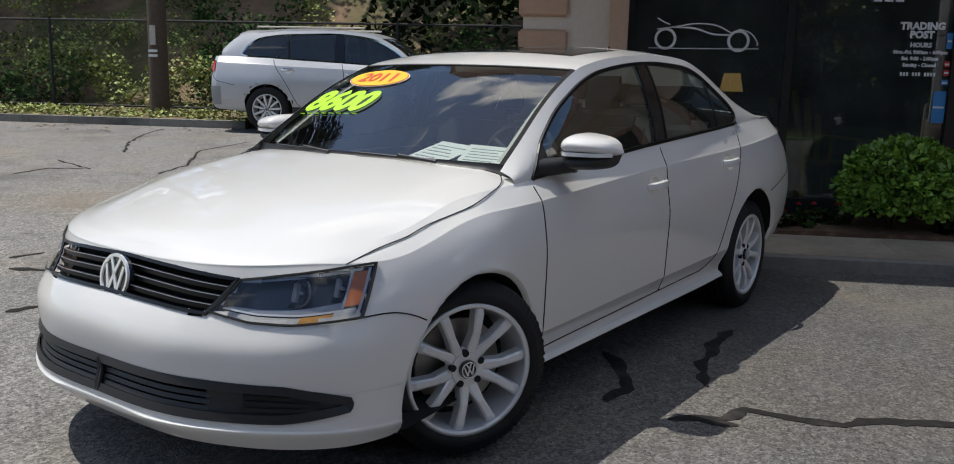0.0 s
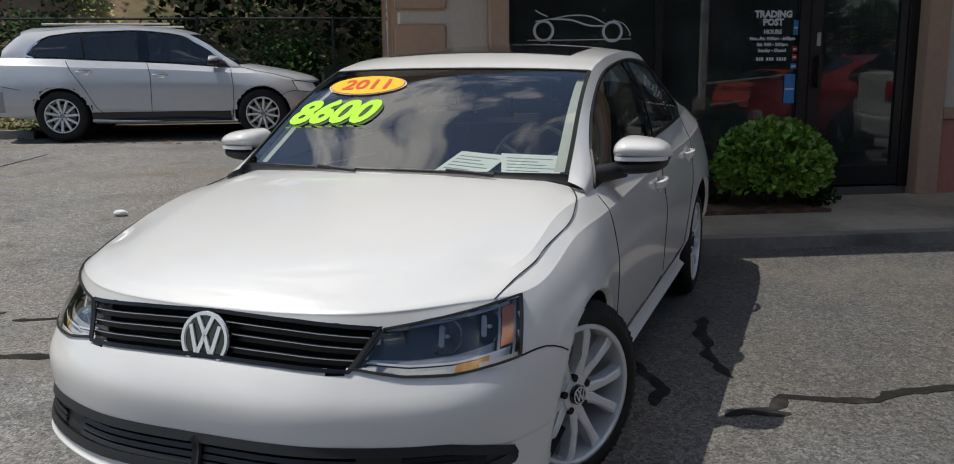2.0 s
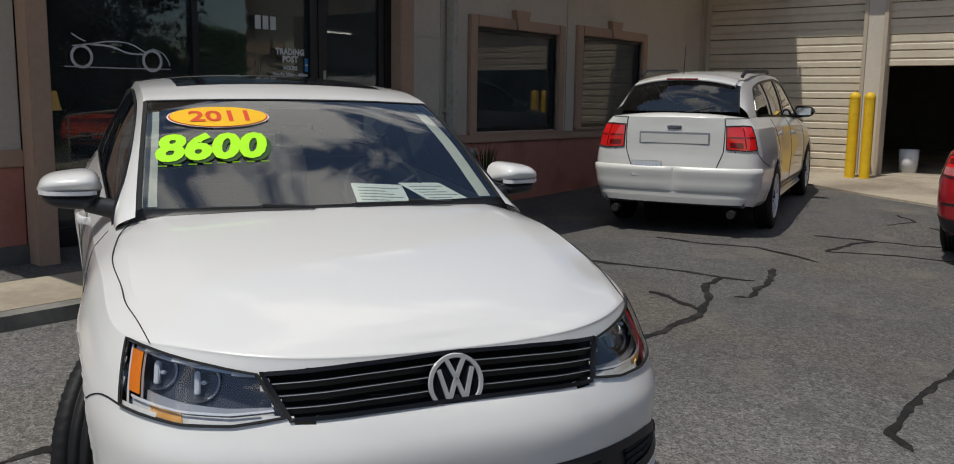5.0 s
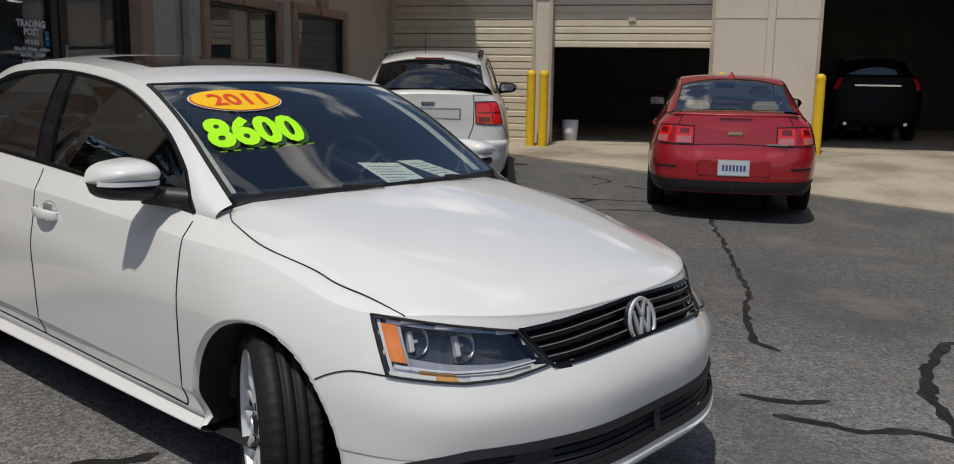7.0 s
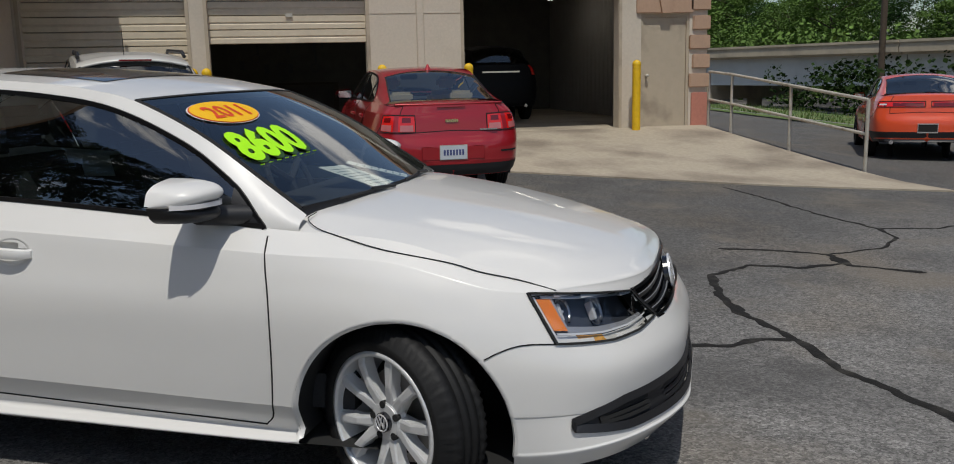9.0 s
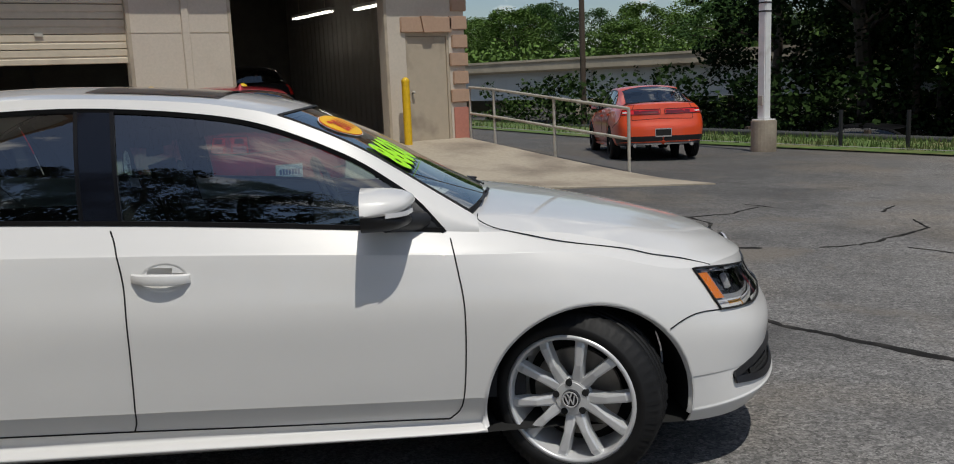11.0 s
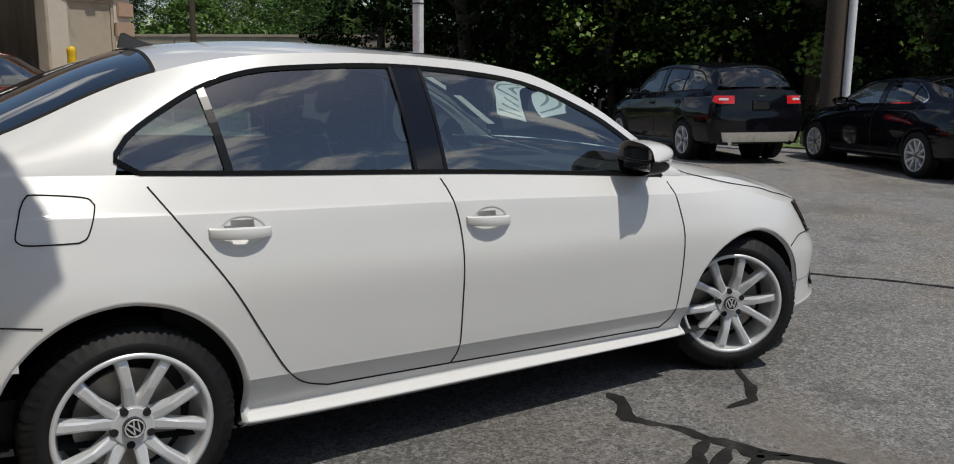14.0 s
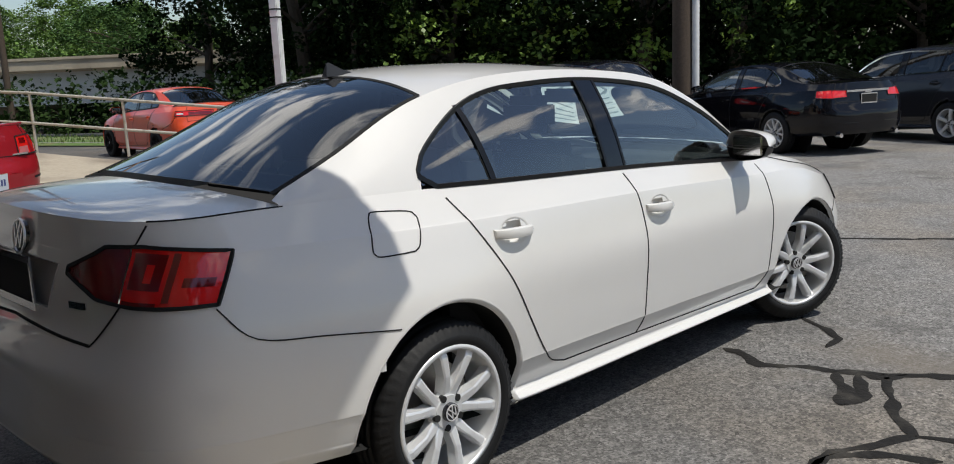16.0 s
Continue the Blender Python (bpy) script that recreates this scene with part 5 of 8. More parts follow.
        strip("window_bar", [sh.house(q0(z) + .014, z) for z in np.linspace(1.045, dlo(.99) - .01, 8)], .026, M["trim_dark"], rail_part, s, .004)
        strip("window_bar", [sh.house(b0(z) - .012, z) for z in np.linspace(1.0, dlo(.24) - .01, 8)], .013, M["trim_dark"], rail_part, s, .006)
        strip("window_bar", [sh.house(b1(z) + .012, z) for z in np.linspace(1.01, dlo(.33) - .01, 8)], .013, M["trim_dark"], rail_part, s, .006)
        # door handles with their cups
        for (ya, yb, z0, owner) in ((.148, -.039, .826, "front_door"), (1.072, .877, .872, "rear_door")):
            if spec.get("handle", True):
                own = got.get(owner, body)
                c = side_pt((ya + yb) / 2, z0, 0)
                rows = []
                for q, deep in ((1.16, -.0012), (1.0, .0), (.86, .012), (.55, .024), (.05, .027)):
                    rows.append([mirrored(on_side(sh, c[1] - .008 + .068 * q * math.cos(t), c[2] + .042 * q * math.sin(t), 0) - np.array([deep, 0, 0]), s) for t in np.linspace(0, 2 * math.pi, 28, endpoint=False)])
                grid_part("handle_cup", rows, paint, own, closed=True, flip=s < 0)
                bm = bmesh.new()
                pts = []
                for t in np.linspace(0, 1, 9):
                    y = wy(ya) + (wy(yb) - wy(ya)) * t
                    out = .034 * math.sin(math.pi * min(1, max(0, t))) ** .5 + .006
                    hh = .016 + .004 * math.sin(math.pi * t)
                    base = on_side(sh, y, c[2], 0)[0]
                    pts.append([bm.verts.new((s * (base + out + dx), y, c[2] - .010 * t + .004 + dz)) for dx, dz in ((-.012, -hh), (.002, -hh * .8), (.007, 0), (.002, hh * .8), (-.012, hh))])
                for a, b in zip(pts[:-1], pts[1:]):
                    for j in range(5):
                        bm.faces.new((a[j], a[(j + 1) % 5], b[(j + 1) % 5], b[j]))
                bm.faces.new(pts[0]), bm.faces.new(pts[-1])
                bmesh.ops.recalc_face_normals(bm, faces=bm.faces)
                part("door_handle", bm, spec.get("handle_mat", paint), own, smooth=True)
        # mirrors
        ms = (.84, 1.55, 1.06) if spec.get("hero") else (1, 1.3, 1.1)
        mc = W((.86, -.655, 1.015)) + np.array([.035, -.03, 0])
        mir = new("side_mirror")
        mir.parent = car
        mir.location = mirrored(mc, s)
        mir.scale = ms
        def shell_pts(x0, x1, zlo, zhi, back, deep):
            rows = []
            for t in np.linspace(0, 1, 16):
                x = x0 + (x1 - x0) * t
                e = math.sqrt(max(0.0, 1 - abs(2 * t - 1) ** 3.5)) * .94 + .06
                zt, zb = zhi * e * (1 - .30 * t), zlo * e * (1 - .25 * t)
                row = [(s * x, back, zb)]
                for a in np.linspace(0, math.pi, 13):
                    row.append((s * x, back - .004 - deep * e * (1 - .30 * t) * math.sin(a) ** .7, zb + (zt - zb) * (1 - math.cos(a)) / 2))
                rows.append(row + [(s * x, back, zt)])
            return rows
        grid_part("mirror_cap", shell_pts(-.165, .095, -.012, .078, .05, .125), spec.get("mirror", paint), mir, flip=s > 0)
        grid_part("mirror_base", shell_pts(-.160, .085, -.072, .000, .05, .115), M["plastic"], mir, flip=s > 0)
        bm = bmesh.new()
        add_box(bm, s * -.135, s * .045, .030, .044, -.042, .046)
        part("mirror_glass", bm, M["chrome"], mir, bevel=.01)
        bm = bmesh.new()
        a0 = (np.array(mirrored(W((.715, -.80, .955)), s)) - np.array(mirrored(mc, s))) / np.array(ms)
        add_tube(bm, a0, (s * -.10, .0, -.045), .034, .030, n=10)
        part("mirror_arm", bm, M["plastic"], mir, smooth=True)
        if spec.get("signal"):
            strip("mirror_signal", [(x, .05 - .004 - .112 * (1 - .30 * (x + .165) / .26) * (math.sqrt(max(0, 1 - abs(2 * (x + .165) / .26 - 1) ** 3.5)) * .94 + .06), -.002) for x in np.linspace(-.14, .085, 14)], .014, M["white_lens"], mir, s, .006, out=(0, -1, 0))
        def fn(a, b):
            y = -.888 + .13 * a
            zb = sh.belt(y)[2]
            return sh.house(y, zb + (max(dlo(y), zb + .004) - zb) * b) + np.array([.004, 0, 0])
        patch("mirror_sail", fn, 8, 5, M["plastic"], rail_part, s, flip=s > 0)
        # wheels
        wr = spec.get("rim", .228)
        for yc, turn in ((sh.front, spec.get("steer", 0)), (sh.rear, 0)):
            cx = s * (.885 * sh.w - .11 - (.012 if yc == sh.front else .005) - (.026 if spec.get("hero") else 0))
            wheel(car, pose(cx, yc, sh.wheel_r, 0, 0, turn) @ pose(0, 0, 0, spec.get("roll", 12) + 17 * (yc > 0), 0, 0 if s > 0 else 180), sh.wheel_r, wr, .195, spec.get("alloy", M["alloy"]), spec.get("spokes", (5, True)), s)
        # lamps
        def region(name, reg, mtl, parent, lift, n=16, k=8, a0=0, a1=1, b0=0.0, b1=1.0, grow=0.0):
            def fn(a, b):
                a = a0 + (a1 - a0) * a
                lo_b, hi_b = (e(a) if callable(e) else e for e in (b0, b1))
                q = lo_b + (hi_b - lo_b) * b
                u = reg[0] + (reg[1] - reg[0]) * a + slant(reg, a) * (q - .5)
                lo, hi = reg[2](a) - grow, reg[3](a) + grow
                return at_uz(u, lo + (hi - lo) * q, lift)
            return patch(name, fn, n, k, mtl, parent, s, flip=s < 0)
        def rim(name, reg, width, mtl, parent, thick=.006):
            a = [(t, 0) for t in np.linspace(0, 1, 34)] + [(1, t) for t in np.linspace(.1, .9, 7)] + [(t, 1) for t in np.linspace(1, 0, 34)] + [(0, t) for t in np.linspace(.9, .1, 7)] + [(0, 0), (.03, 0)]
            pts = [at_uz(reg[0] + (reg[1] - reg[0]) * p + slant(reg, p) * (q - .5), reg[2](p) + (reg[3](p) - reg[2](p)) * q, .0035) for p, q in a]
            o = at_uz((reg[0] + reg[1]) / 2, (reg[2](.5) + reg[3](.5)) / 2, 1.0) - at_uz((reg[0] + reg[1]) / 2, (reg[2](.5) + reg[3](.5)) / 2, 0.0)
            return strip(name, pts, width, mtl, parent, s, thick, out=tuple(o))
        def sub(name):
            e = new(name)
            e.empty_display_size = .05
            e.parent = car
            return e
        lamp = sub("headlight")
        rim("lamp_rim", lamp_f, .006, M["gap"], lamp, .004)
        if spec.get("hero"):
            region("lamp_lens", lamp_f, M["clear_lens"], lamp, .0055).visible_shadow = False
            region("lamp_bezel", lamp_f, M["gap"], lamp, .0025, 30, 1, 0, 1, 0, .028)
            region("lamp_bezel", lamp_f, M["gap"], lamp, .0025, 30, 1, 0, 1, .978, 1)
            region("lamp_bezel", lamp_f, M["gap"], lamp, .0025, 2, 8, 0, .02)
            region("lamp_bezel", lamp_f, M["gap"], lamp, .0025, 2, 8, .975, 1)
            region("lamp_housing", lamp_f, M["lamp_dark"], lamp, -.060, grow=.006)
            region("top_bar", lamp_f, M["lamp_grey"], lamp, -.006, 24, 2, .03, .90, .91, .97)
            region("amber_reflector", lamp_f, M["amber"], lamp, -.008, 4, 8, .825, .945, .27, .90)
            region("side_chrome", lamp_f, M["reflector"], lamp, -.010, 3, 8, .945, .972, .06, .95)
            region("side_chrome", lamp_f, M["lamp_grey"], lamp, -.012, 3, 8, .80, .825, .22, .92)
            region("lamp_shelf", lamp_f, M["lamp_grey"], lamp, -.026, 20, 3, .03, .80, .22, lambda a: .30 + .10 * a)
            region("shelf_edge", lamp_f, M["reflector"], lamp, -.012, 20, 2, .03, .93, .185, .225)
            region("lower_lamp", lamp_f, M["lamp_low"], lamp, -.024, 16, 3, .04, .52, .03, .175)
            region("lower_signal", lamp_f, M["amber_dim"], lamp, -.022, 8, 3, .52, .76, .03, .18)
            region("lower_reflector", lamp_f, M["reflector"], lamp, -.022, 6, 3, .76, .95, .03, .20)
            for a, rr, tone in ((.42, .050, "lamp_bowl"), (.76, .046, "lamp_dark")):
                u = lamp_f[0] + (lamp_f[1] - lamp_f[0]) * a
                c = at_uz(u, lamp_f[2](a) * .30 + lamp_f[3](a) * .70, -.040)
                o = Vector(mirrored(c - at_uz(u, lamp_f[2](a) * .38 + lamp_f[3](a) * .62, -.08), s)).normalized()
                o = (o + Vector((0, -1.2, 0))).normalized()
                q = Matrix.Translation(mirrored(c, s)) @ o.to_track_quat("Z", "Y").to_matrix().to_4x4()
                rows = [[tuple(q @ Vector((rr * t * math.sin(b), rr * t * math.cos(b), .030 * t * t - .03))) for b in np.linspace(-.5, 3.6, 12)] for t in np.linspace(.15, 1.0, 6)]
                grid_part("bowl", rows, M[tone], lamp, smooth=False)
                rows = [[tuple(q @ Vector((rr * t * math.sin(b), rr * t * math.cos(b), z))) for b in np.linspace(.6, 2.7, 14)] for t, z in ((.86, .0), (.92, .006), (1.02, .006), (1.04, -.004))]
                grid_part("bowl_edge", rows, M["lamp_bowl"], lamp)
                bm = bmesh.new()
                add_box(bm, -.013, .001, -.030, .028, -.02, .004, q)
                add_box(bm, .001, .016, -.006, .004, -.02, .002, q)
                part("bulb_shield", bm, M["reflector"], lamp, bevel=.003)
        else:
            region("lamp_lens", lamp_f, M["white_lens"], lamp, .002)
        tail = sub("taillight")
        rim("lamp_rim", lamp_r, .010, M["gap"], tail)
        split = spec.get("tail_split", .42)
        tg = spec.get("tail_gap", .006)
        region("outer_lens", lamp_r, M["red_lens"], tail, .004, 10, 8, 0, split - tg)
        region("inner_lens", lamp_r, M[spec.get("tail_inner", "red_lens")], tail, .004, 10, 8, split + tg, 1)
        if tg > .02:
            region("lamp_divider", lamp_r, paint, tail, .0045, 4, 8, split - tg, split + tg)
        for a0, a1, b0, b1, mk in spec.get("tail_marks", ()):
            region("lens_block", lamp_r, M[mk], tail, .0065, 4, 3, a0, a1, b0, b1)
        if spec.get("hero"):
            region("tail_band", lamp_r, M["deep_red_lens"], tail, .0062, 5, 2, .05, .22, .36, .52)
            region("tail_block", lamp_r, M["deep_red_lens"], tail, .0062, 4, 4, .27, .31, .10, .93)
            region("tail_block", lamp_r, M["deep_red_lens"], tail, .0062, 4, 4, .34, .54, .30, .90)
            region("tail_block", lamp_r, M["deep_red_lens"], tail, .0062, 4, 2, .34, .56, .02, .10)
            region("tail_bulb", lamp_r, M["red_lens"], tail, .0075, 4, 4, .40, .45, .42, .72)
        if spec.get("tail_white"):
            a0, a1, b0, b1 = spec["tail_white"]
            region("reverse_lens", lamp_r, M[spec.get("reverse", "white_lens")], tail, .007, 4, 3, a0, a1, b0, b1)
        if spec.get("recess"):
            rc = spec["recess"]
            region("plate_recess", rc, paint, got.get("trunk_face", body), -.030, 10, 6)
            edge = [(t, 1) for t in np.linspace(1, 0, 10)] + [(0, t) for t in np.linspace(.9, .1, 6)] + [(t, 0) for t in np.linspace(0, 1, 10)]
            grid_part("recess_edge", [[mirrored(at_uz(rc[0] + (rc[1] - rc[0]) * p + slant(rc, p) * (q - .5), rc[2](p) + (rc[3](p) - rc[2](p)) * q, d), s) for p, q in edge] for d in (.002, -.012, -.030)], paint, got.get("trunk_face", body), smooth=False)
        # grille and lower intake
        gr = sub("grille")
        region("grille_back", grille, M["well"], gr, -.05, 14, 4, grow=.012)
        rim("grille_rim", grille, .011, M["trim_dark"], gr, .003)
        for t in (.24, .49, .74):
            pts = [at_uz(grille[0] + (grille[1] - grille[0]) * a + slant(grille, a) * (t - .5) * a, grille[2](a) + (grille[3](a) - grille[2](a)) * t, -.012) for a in np.linspace(0, .995, 20)]
            strip("grille_slat", pts, .015, M["trim_dark"], gr, s, .012, out=(0, -1, .08))
            # silver strip painted in for the sun's glint along the slat
            strip("slat_edge", [p + np.array([0, -.011, .008]) for p in pts], .0024, M["silver_dark"], gr, s, .002, out=(0, -.9, .4))
        if intake:
            lo = sub("lower_intake")
            region("intake_back", intake, M["well"], lo, -.05, 14, 4, grow=.012)
            rim("intake_rim", intake, .026, M["plastic"], lo, .004)
            region("intake_side", intake, M["plastic"], lo, -.004, 10, 5, .50, .985)
            for t in (.2, .4, .6, .8):
                pts = [at_uz(intake[0] + (intake[1] - intake[0]) * a, intake[2](a) + (intake[3](a) - intake[2](a)) * t, -.014) for a in np.linspace(0, .52, 16)]
                strip("intake_slat", pts, .014, M["plastic"], lo, s, .012, out=(0, -.9, .4))
            for t in (.3, .5, .7):
                pts = [at_uz(intake[0] + (intake[1] - intake[0]) * a, intake[2](a) + (intake[3](a) - intake[2](a)) * t, .001) for a in np.linspace(.62, .88, 8)]
                strip("intake_slat", pts, .012, M["gap"], lo, s, .003, out=(.5, -.8, .2))
        # underside edge
        us = np.linspace(0, 12, 60)
        rows = [[mirrored(sh.side(u, 0), s) for u in us], [mirrored(sh.side(u, 0) * np.array([.82, .97, 1]) + np.array([0, 0, .02]), s) for u in us], [mirrored(sh.side(u, 0) * np.array([.3, .97, 1]) + np.array([0, 0, .03]), s) for u in us]]
        grid_part("underbody", rows, M["well"], car)
    # top surfaces
    top_rows = lambda i0, i1, n, k=24, lift=0.0, s0=1.0: [[sh.top(i, x) + np.array([0, 0, lift]) for x in np.linspace(-s0, s0, k + 1)] for i in np.linspace(i0, i1, n + 1)]
    ws = grid_part("windshield", top_rows(0.25, 3.05, 16), M["windshield"], car)
    ws.visible_shadow = False
    roof_ob = grid_part("roof_panel", top_rows(3.05, sh.rear_i, 28), spec.get("roof", paint), car)
    rg = grid_part("back_window", top_rows(sh.rear_i, 11.85, 14), M[spec.get("back_glass", "dark_glass")], car)
    rg.visible_shadow = False
    for a, b in ((0.2, 3.05), (sh.rear_i, 11.9)):
        for s in (1, -1):
            strip("glass_edge", [sh.top(i, .985) for i in np.linspace(a, b, 14)], .016, M["gap"], roof_ob, s, .003, out=(.3, -.2 if a < 4 else .2, .9))
    strip("glass_edge", [sh.top(3.05, x) for x in np.linspace(-.985, .985, 16)], .012, M["gap"], roof_ob, 1, .003, out=(0, -.4, .9))
    strip("glass_edge", [sh.top(sh.rear_i, x) for x in np.linspace(-.985, .985, 16)], .012, M["gap"], roof_ob, 1, .003, out=(0, .4, .9))
    rows = sh.hood
    hood = grid_part("hood", rows, paint, car, flip=True)
    hood_normals = sh.hood_n.reshape(-1, 3)
    for s in (1, -1):
        strip("hood_gap", [W(q) + np.array([.002, 0, .003]) for q in rounded([tuple(at_ref(u, z)) for u, z in ((2.40, .734), (2.78, .769), (3.15, .794), (3.45, .821), (4.04, .858), (4.48, .893))] + [(.712, -1.055, .914), (.672, -1.005, .938), (.61, -1.008, .950)], 5)], spec.get("gap", .008) * .6, M["gap"], hood, s, .001, out=(.5, 0, .85))
    cowl = []
    for x in np.linspace(-1, 1, 21):
        a, b = rows[-1][1 + int(round((x + 1) / 2 * 36))], sh.top(.30, x * .99)
        cowl.append([a + np.array([0, .002, -.006]), a * .5 + b * .5 + np.array([0, 0, -.022]), b + np.array([0, 0, -.004])])
    grid_part("cowl", cowl, M["plastic"], car)
    n = 14
    rows = []
    for i in range(n + 1):
        u = 8.92 + (12 - 8.92) * i / n
        e, c = curve(LINES[-1], u), curve(DECK_MID, 4 * i / n)
        rows.append([W((e[0] * x, c[1] + (e[1] - c[1]) * abs(x) ** 2, c[2] + (e[2] - c[2]) * abs(x) ** 2.4)) for x in np.linspace(-1, 1, 25)])
    deck = grid_part("trunk_lid", rows, paint, car, flip=True)
    for s in (1, -1):
        strip("trunk_gap", [W(curve(LINES[-1], u)) for u in np.linspace(8.92, edge_t[-1][1], 14)], spec.get("gap", .008) * .9, M["gap"], deck, s, .002, out=(.4, 0, .9))
        if spec.get("trunk"):
            strip("trunk_gap", [at_uz(u, z, .0005) for z, u in fine(edge_t, .03)], spec.get("gap", .008) * .9, M["gap"], deck, s, .003, out=(.4, .9, 0))
            strip("trunk_gap", [at_uz(u, edge_t[0][0] + .022 * (u - edge_t[0][1]) / (12 - edge_t[0][1]), .0005) for u in np.linspace(edge_t[0][1], 12, 12)], .008, M["gap"], deck, s, .003, out=(0, 1, 0))
    cabin(sh, car, spec.get("cloth", M["cabin"]))
    # sheets face outwards
    for ob in car.children_recursive:
        if ob.type == "MESH" and not ob.name.startswith(("body_side", "front_door", "rear_door", "front_bumper", "rear_bumper", "trunk_face", "tyre", "rim", "spoke", "bowl", "arch", "recess")):
            up = ob.parent.name.startswith(("side_mirror", "wheel"))
            ps = ob.data.polygons
            if not up and len(ps) > 20 and sum(p.normal.dot(p.center - Vector((0, p.center.y * .55, .62))) * p.area for p in ps) < 0:
                ob.data.flip_normals()
    hood.data.normals_split_custom_set_from_vertices([tuple(v) for v in hood_normals])
    # rear plate and badge
    pz, pl = spec.get("plate_z", .86), spec.get("plate", "plate")
    y = max(at_uz(11.9, pz)[1], at_uz(11.9, pz + .08)[1]) + .006
    z, px = wz(pz), spec.get("plate_x", 0.0)
    if pl:
        t = new("license_plate")
        t.parent = car
        if pl == "plate":
            boxes("plate_frame", [(px - .158, px + .158, y - .002, y + .004, z - .082, z + .084)], M["galv"], t, bevel=.002)
            boxes("plate_panel", [(px - .152, px + .152, y, y + .006, z - .075, z + .077)], M["plate"], t, bevel=.002)
            for k in range(7):
                boxes("plate_mark", [(px - .118 + .035 * k, px - .118 + .035 * k + .022, y + .006, y + .008, z - .030, z + .032)], M["plate_ink"], t)
        else:
            boxes("plate_panel", [(-.150, .150, y, y + .004, z - .073, z + .075)], M["gap"], t)
            boxes("plate_frame", [(-.158, .158, y + .003, y + .009, z + .062, z + .082), (-.158, .158, y + .003, y + .009, z - .082, z - .058), (-.158, -.146, y + .003, y + .009, z - .058, z + .062), (.146, .158, y + .003, y + .009, z - .058, z + .062)], M["chrome"], t)
    return car, at_uz, side_pt, wy, wz

M["pink_lens"] = mat("pale_red_lens", (0.55, 0.16, 0.16), 0.12, vary=0.1, coat=1.0)
M["gold"] = mat("gold_emblem", (0.75, 0.62, 0.35), 0.25, metal=0.8, vary=0.05)
M["silver_dark"] = mat("silver_skirt", (0.30, 0.31, 0.33), 0.45, metal=0.3, vary=0.06)
M["lamp_dark"] = mat("lamp_shadow_housing", (0.050, 0.055, 0.068), 0.22, vary=0.1, coat=0.5)
M["lamp_grey"] = mat("lamp_housing", (0.50, 0.51, 0.53), 0.25, metal=0.5, vary=0.1)
M["lamp_bowl"] = mat("lamp_bowl", (0.42, 0.43, 0.46), 0.2, metal=0.9, vary=0.1)
M["lamp_low"] = mat("lower_lamp_reflector", (0.72, 0.71, 0.68), 0.25, metal=0.15, vary=0.25, scale=30.0)
M["amber_dim"] = mat("amber_signal", (0.80, 0.40, 0.08), 0.2, metal=0.1, vary=0.3, scale=30.0)
def lin(*p):
    """A line through evenly spaced values, read at a from 0 to 1."""
    n = len(p) - 1
    def at(a):
        q = min(max(a, 0.0), 1.0) * n
        i = min(int(q), n - 1)
        return p[i] + (p[i + 1] - p[i]) * (q - i)
    return at



HEAD = (1.255, 2.65, lin(.598, .578, .574, .582, .589), lin(.689, .704, .716, .727, .736), .17, .21)
TAIL = (9.57, 11.22, lin(.856, .858, .859, .868, .925), lin(.985, 1.0, 1.012, 1.010, .945), -.16, .0)
GRILLE = (0.0, 1.222, lin(.603, .60, .592), lin(.712, .704, .690), 0, .165)
INTAKE = (0.0, 2.42, lin(.303, .302, .300, .302, .325), lin(.395, .395, .393, .388, .345))

sedan_shell = Shell(keys_y=(-2.228,) + KEYS_Y[1:], width=1.02, wheel_r=.312, arcs=[(-1.355, .293, .367), (1.343, .334, .370)])
HERO = dict(headlight=HEAD, taillight=TAIL, grille=GRILLE, intake=INTAKE, hero=True, trunk=True, flap=True, signal=True, steer=-27, res=(230, 56), gap=.0048,
            plate="frame", plate_z=.875, tail_inner="deep_red_lens", glass="side_glass", roll=8, tail_split=.577, rear_seam=((8.4, .666), (8.88, .707), (9.39, .745), (9.67, .845), (10.55, .858), (10.85, .742), (12, .765)),
            trunk_edge=((.742, 10.85), (.859, 10.55), (1.015, 10.45), (1.066, 10.28)), recess=(11.42, 12.0, lin(.812, .808, .806), lin(.945, .950, .952), -.10, 0.0))
hero, h_uz, h_side, h_wy, h_wz = build_car("sedan", pose(.016, -.008, 0, 0, 0, -27.6), sedan_shell, M["car_white"], "white four-door sedan for sale with price on windshield", HERO)

# nose emblem, windshield price, dash papers, roof glass and antenna of the sedan
def hero_part(name, bm, material, label="", parent=None, **k):
    return part(name, bm, material, parent or hero, label, **k)


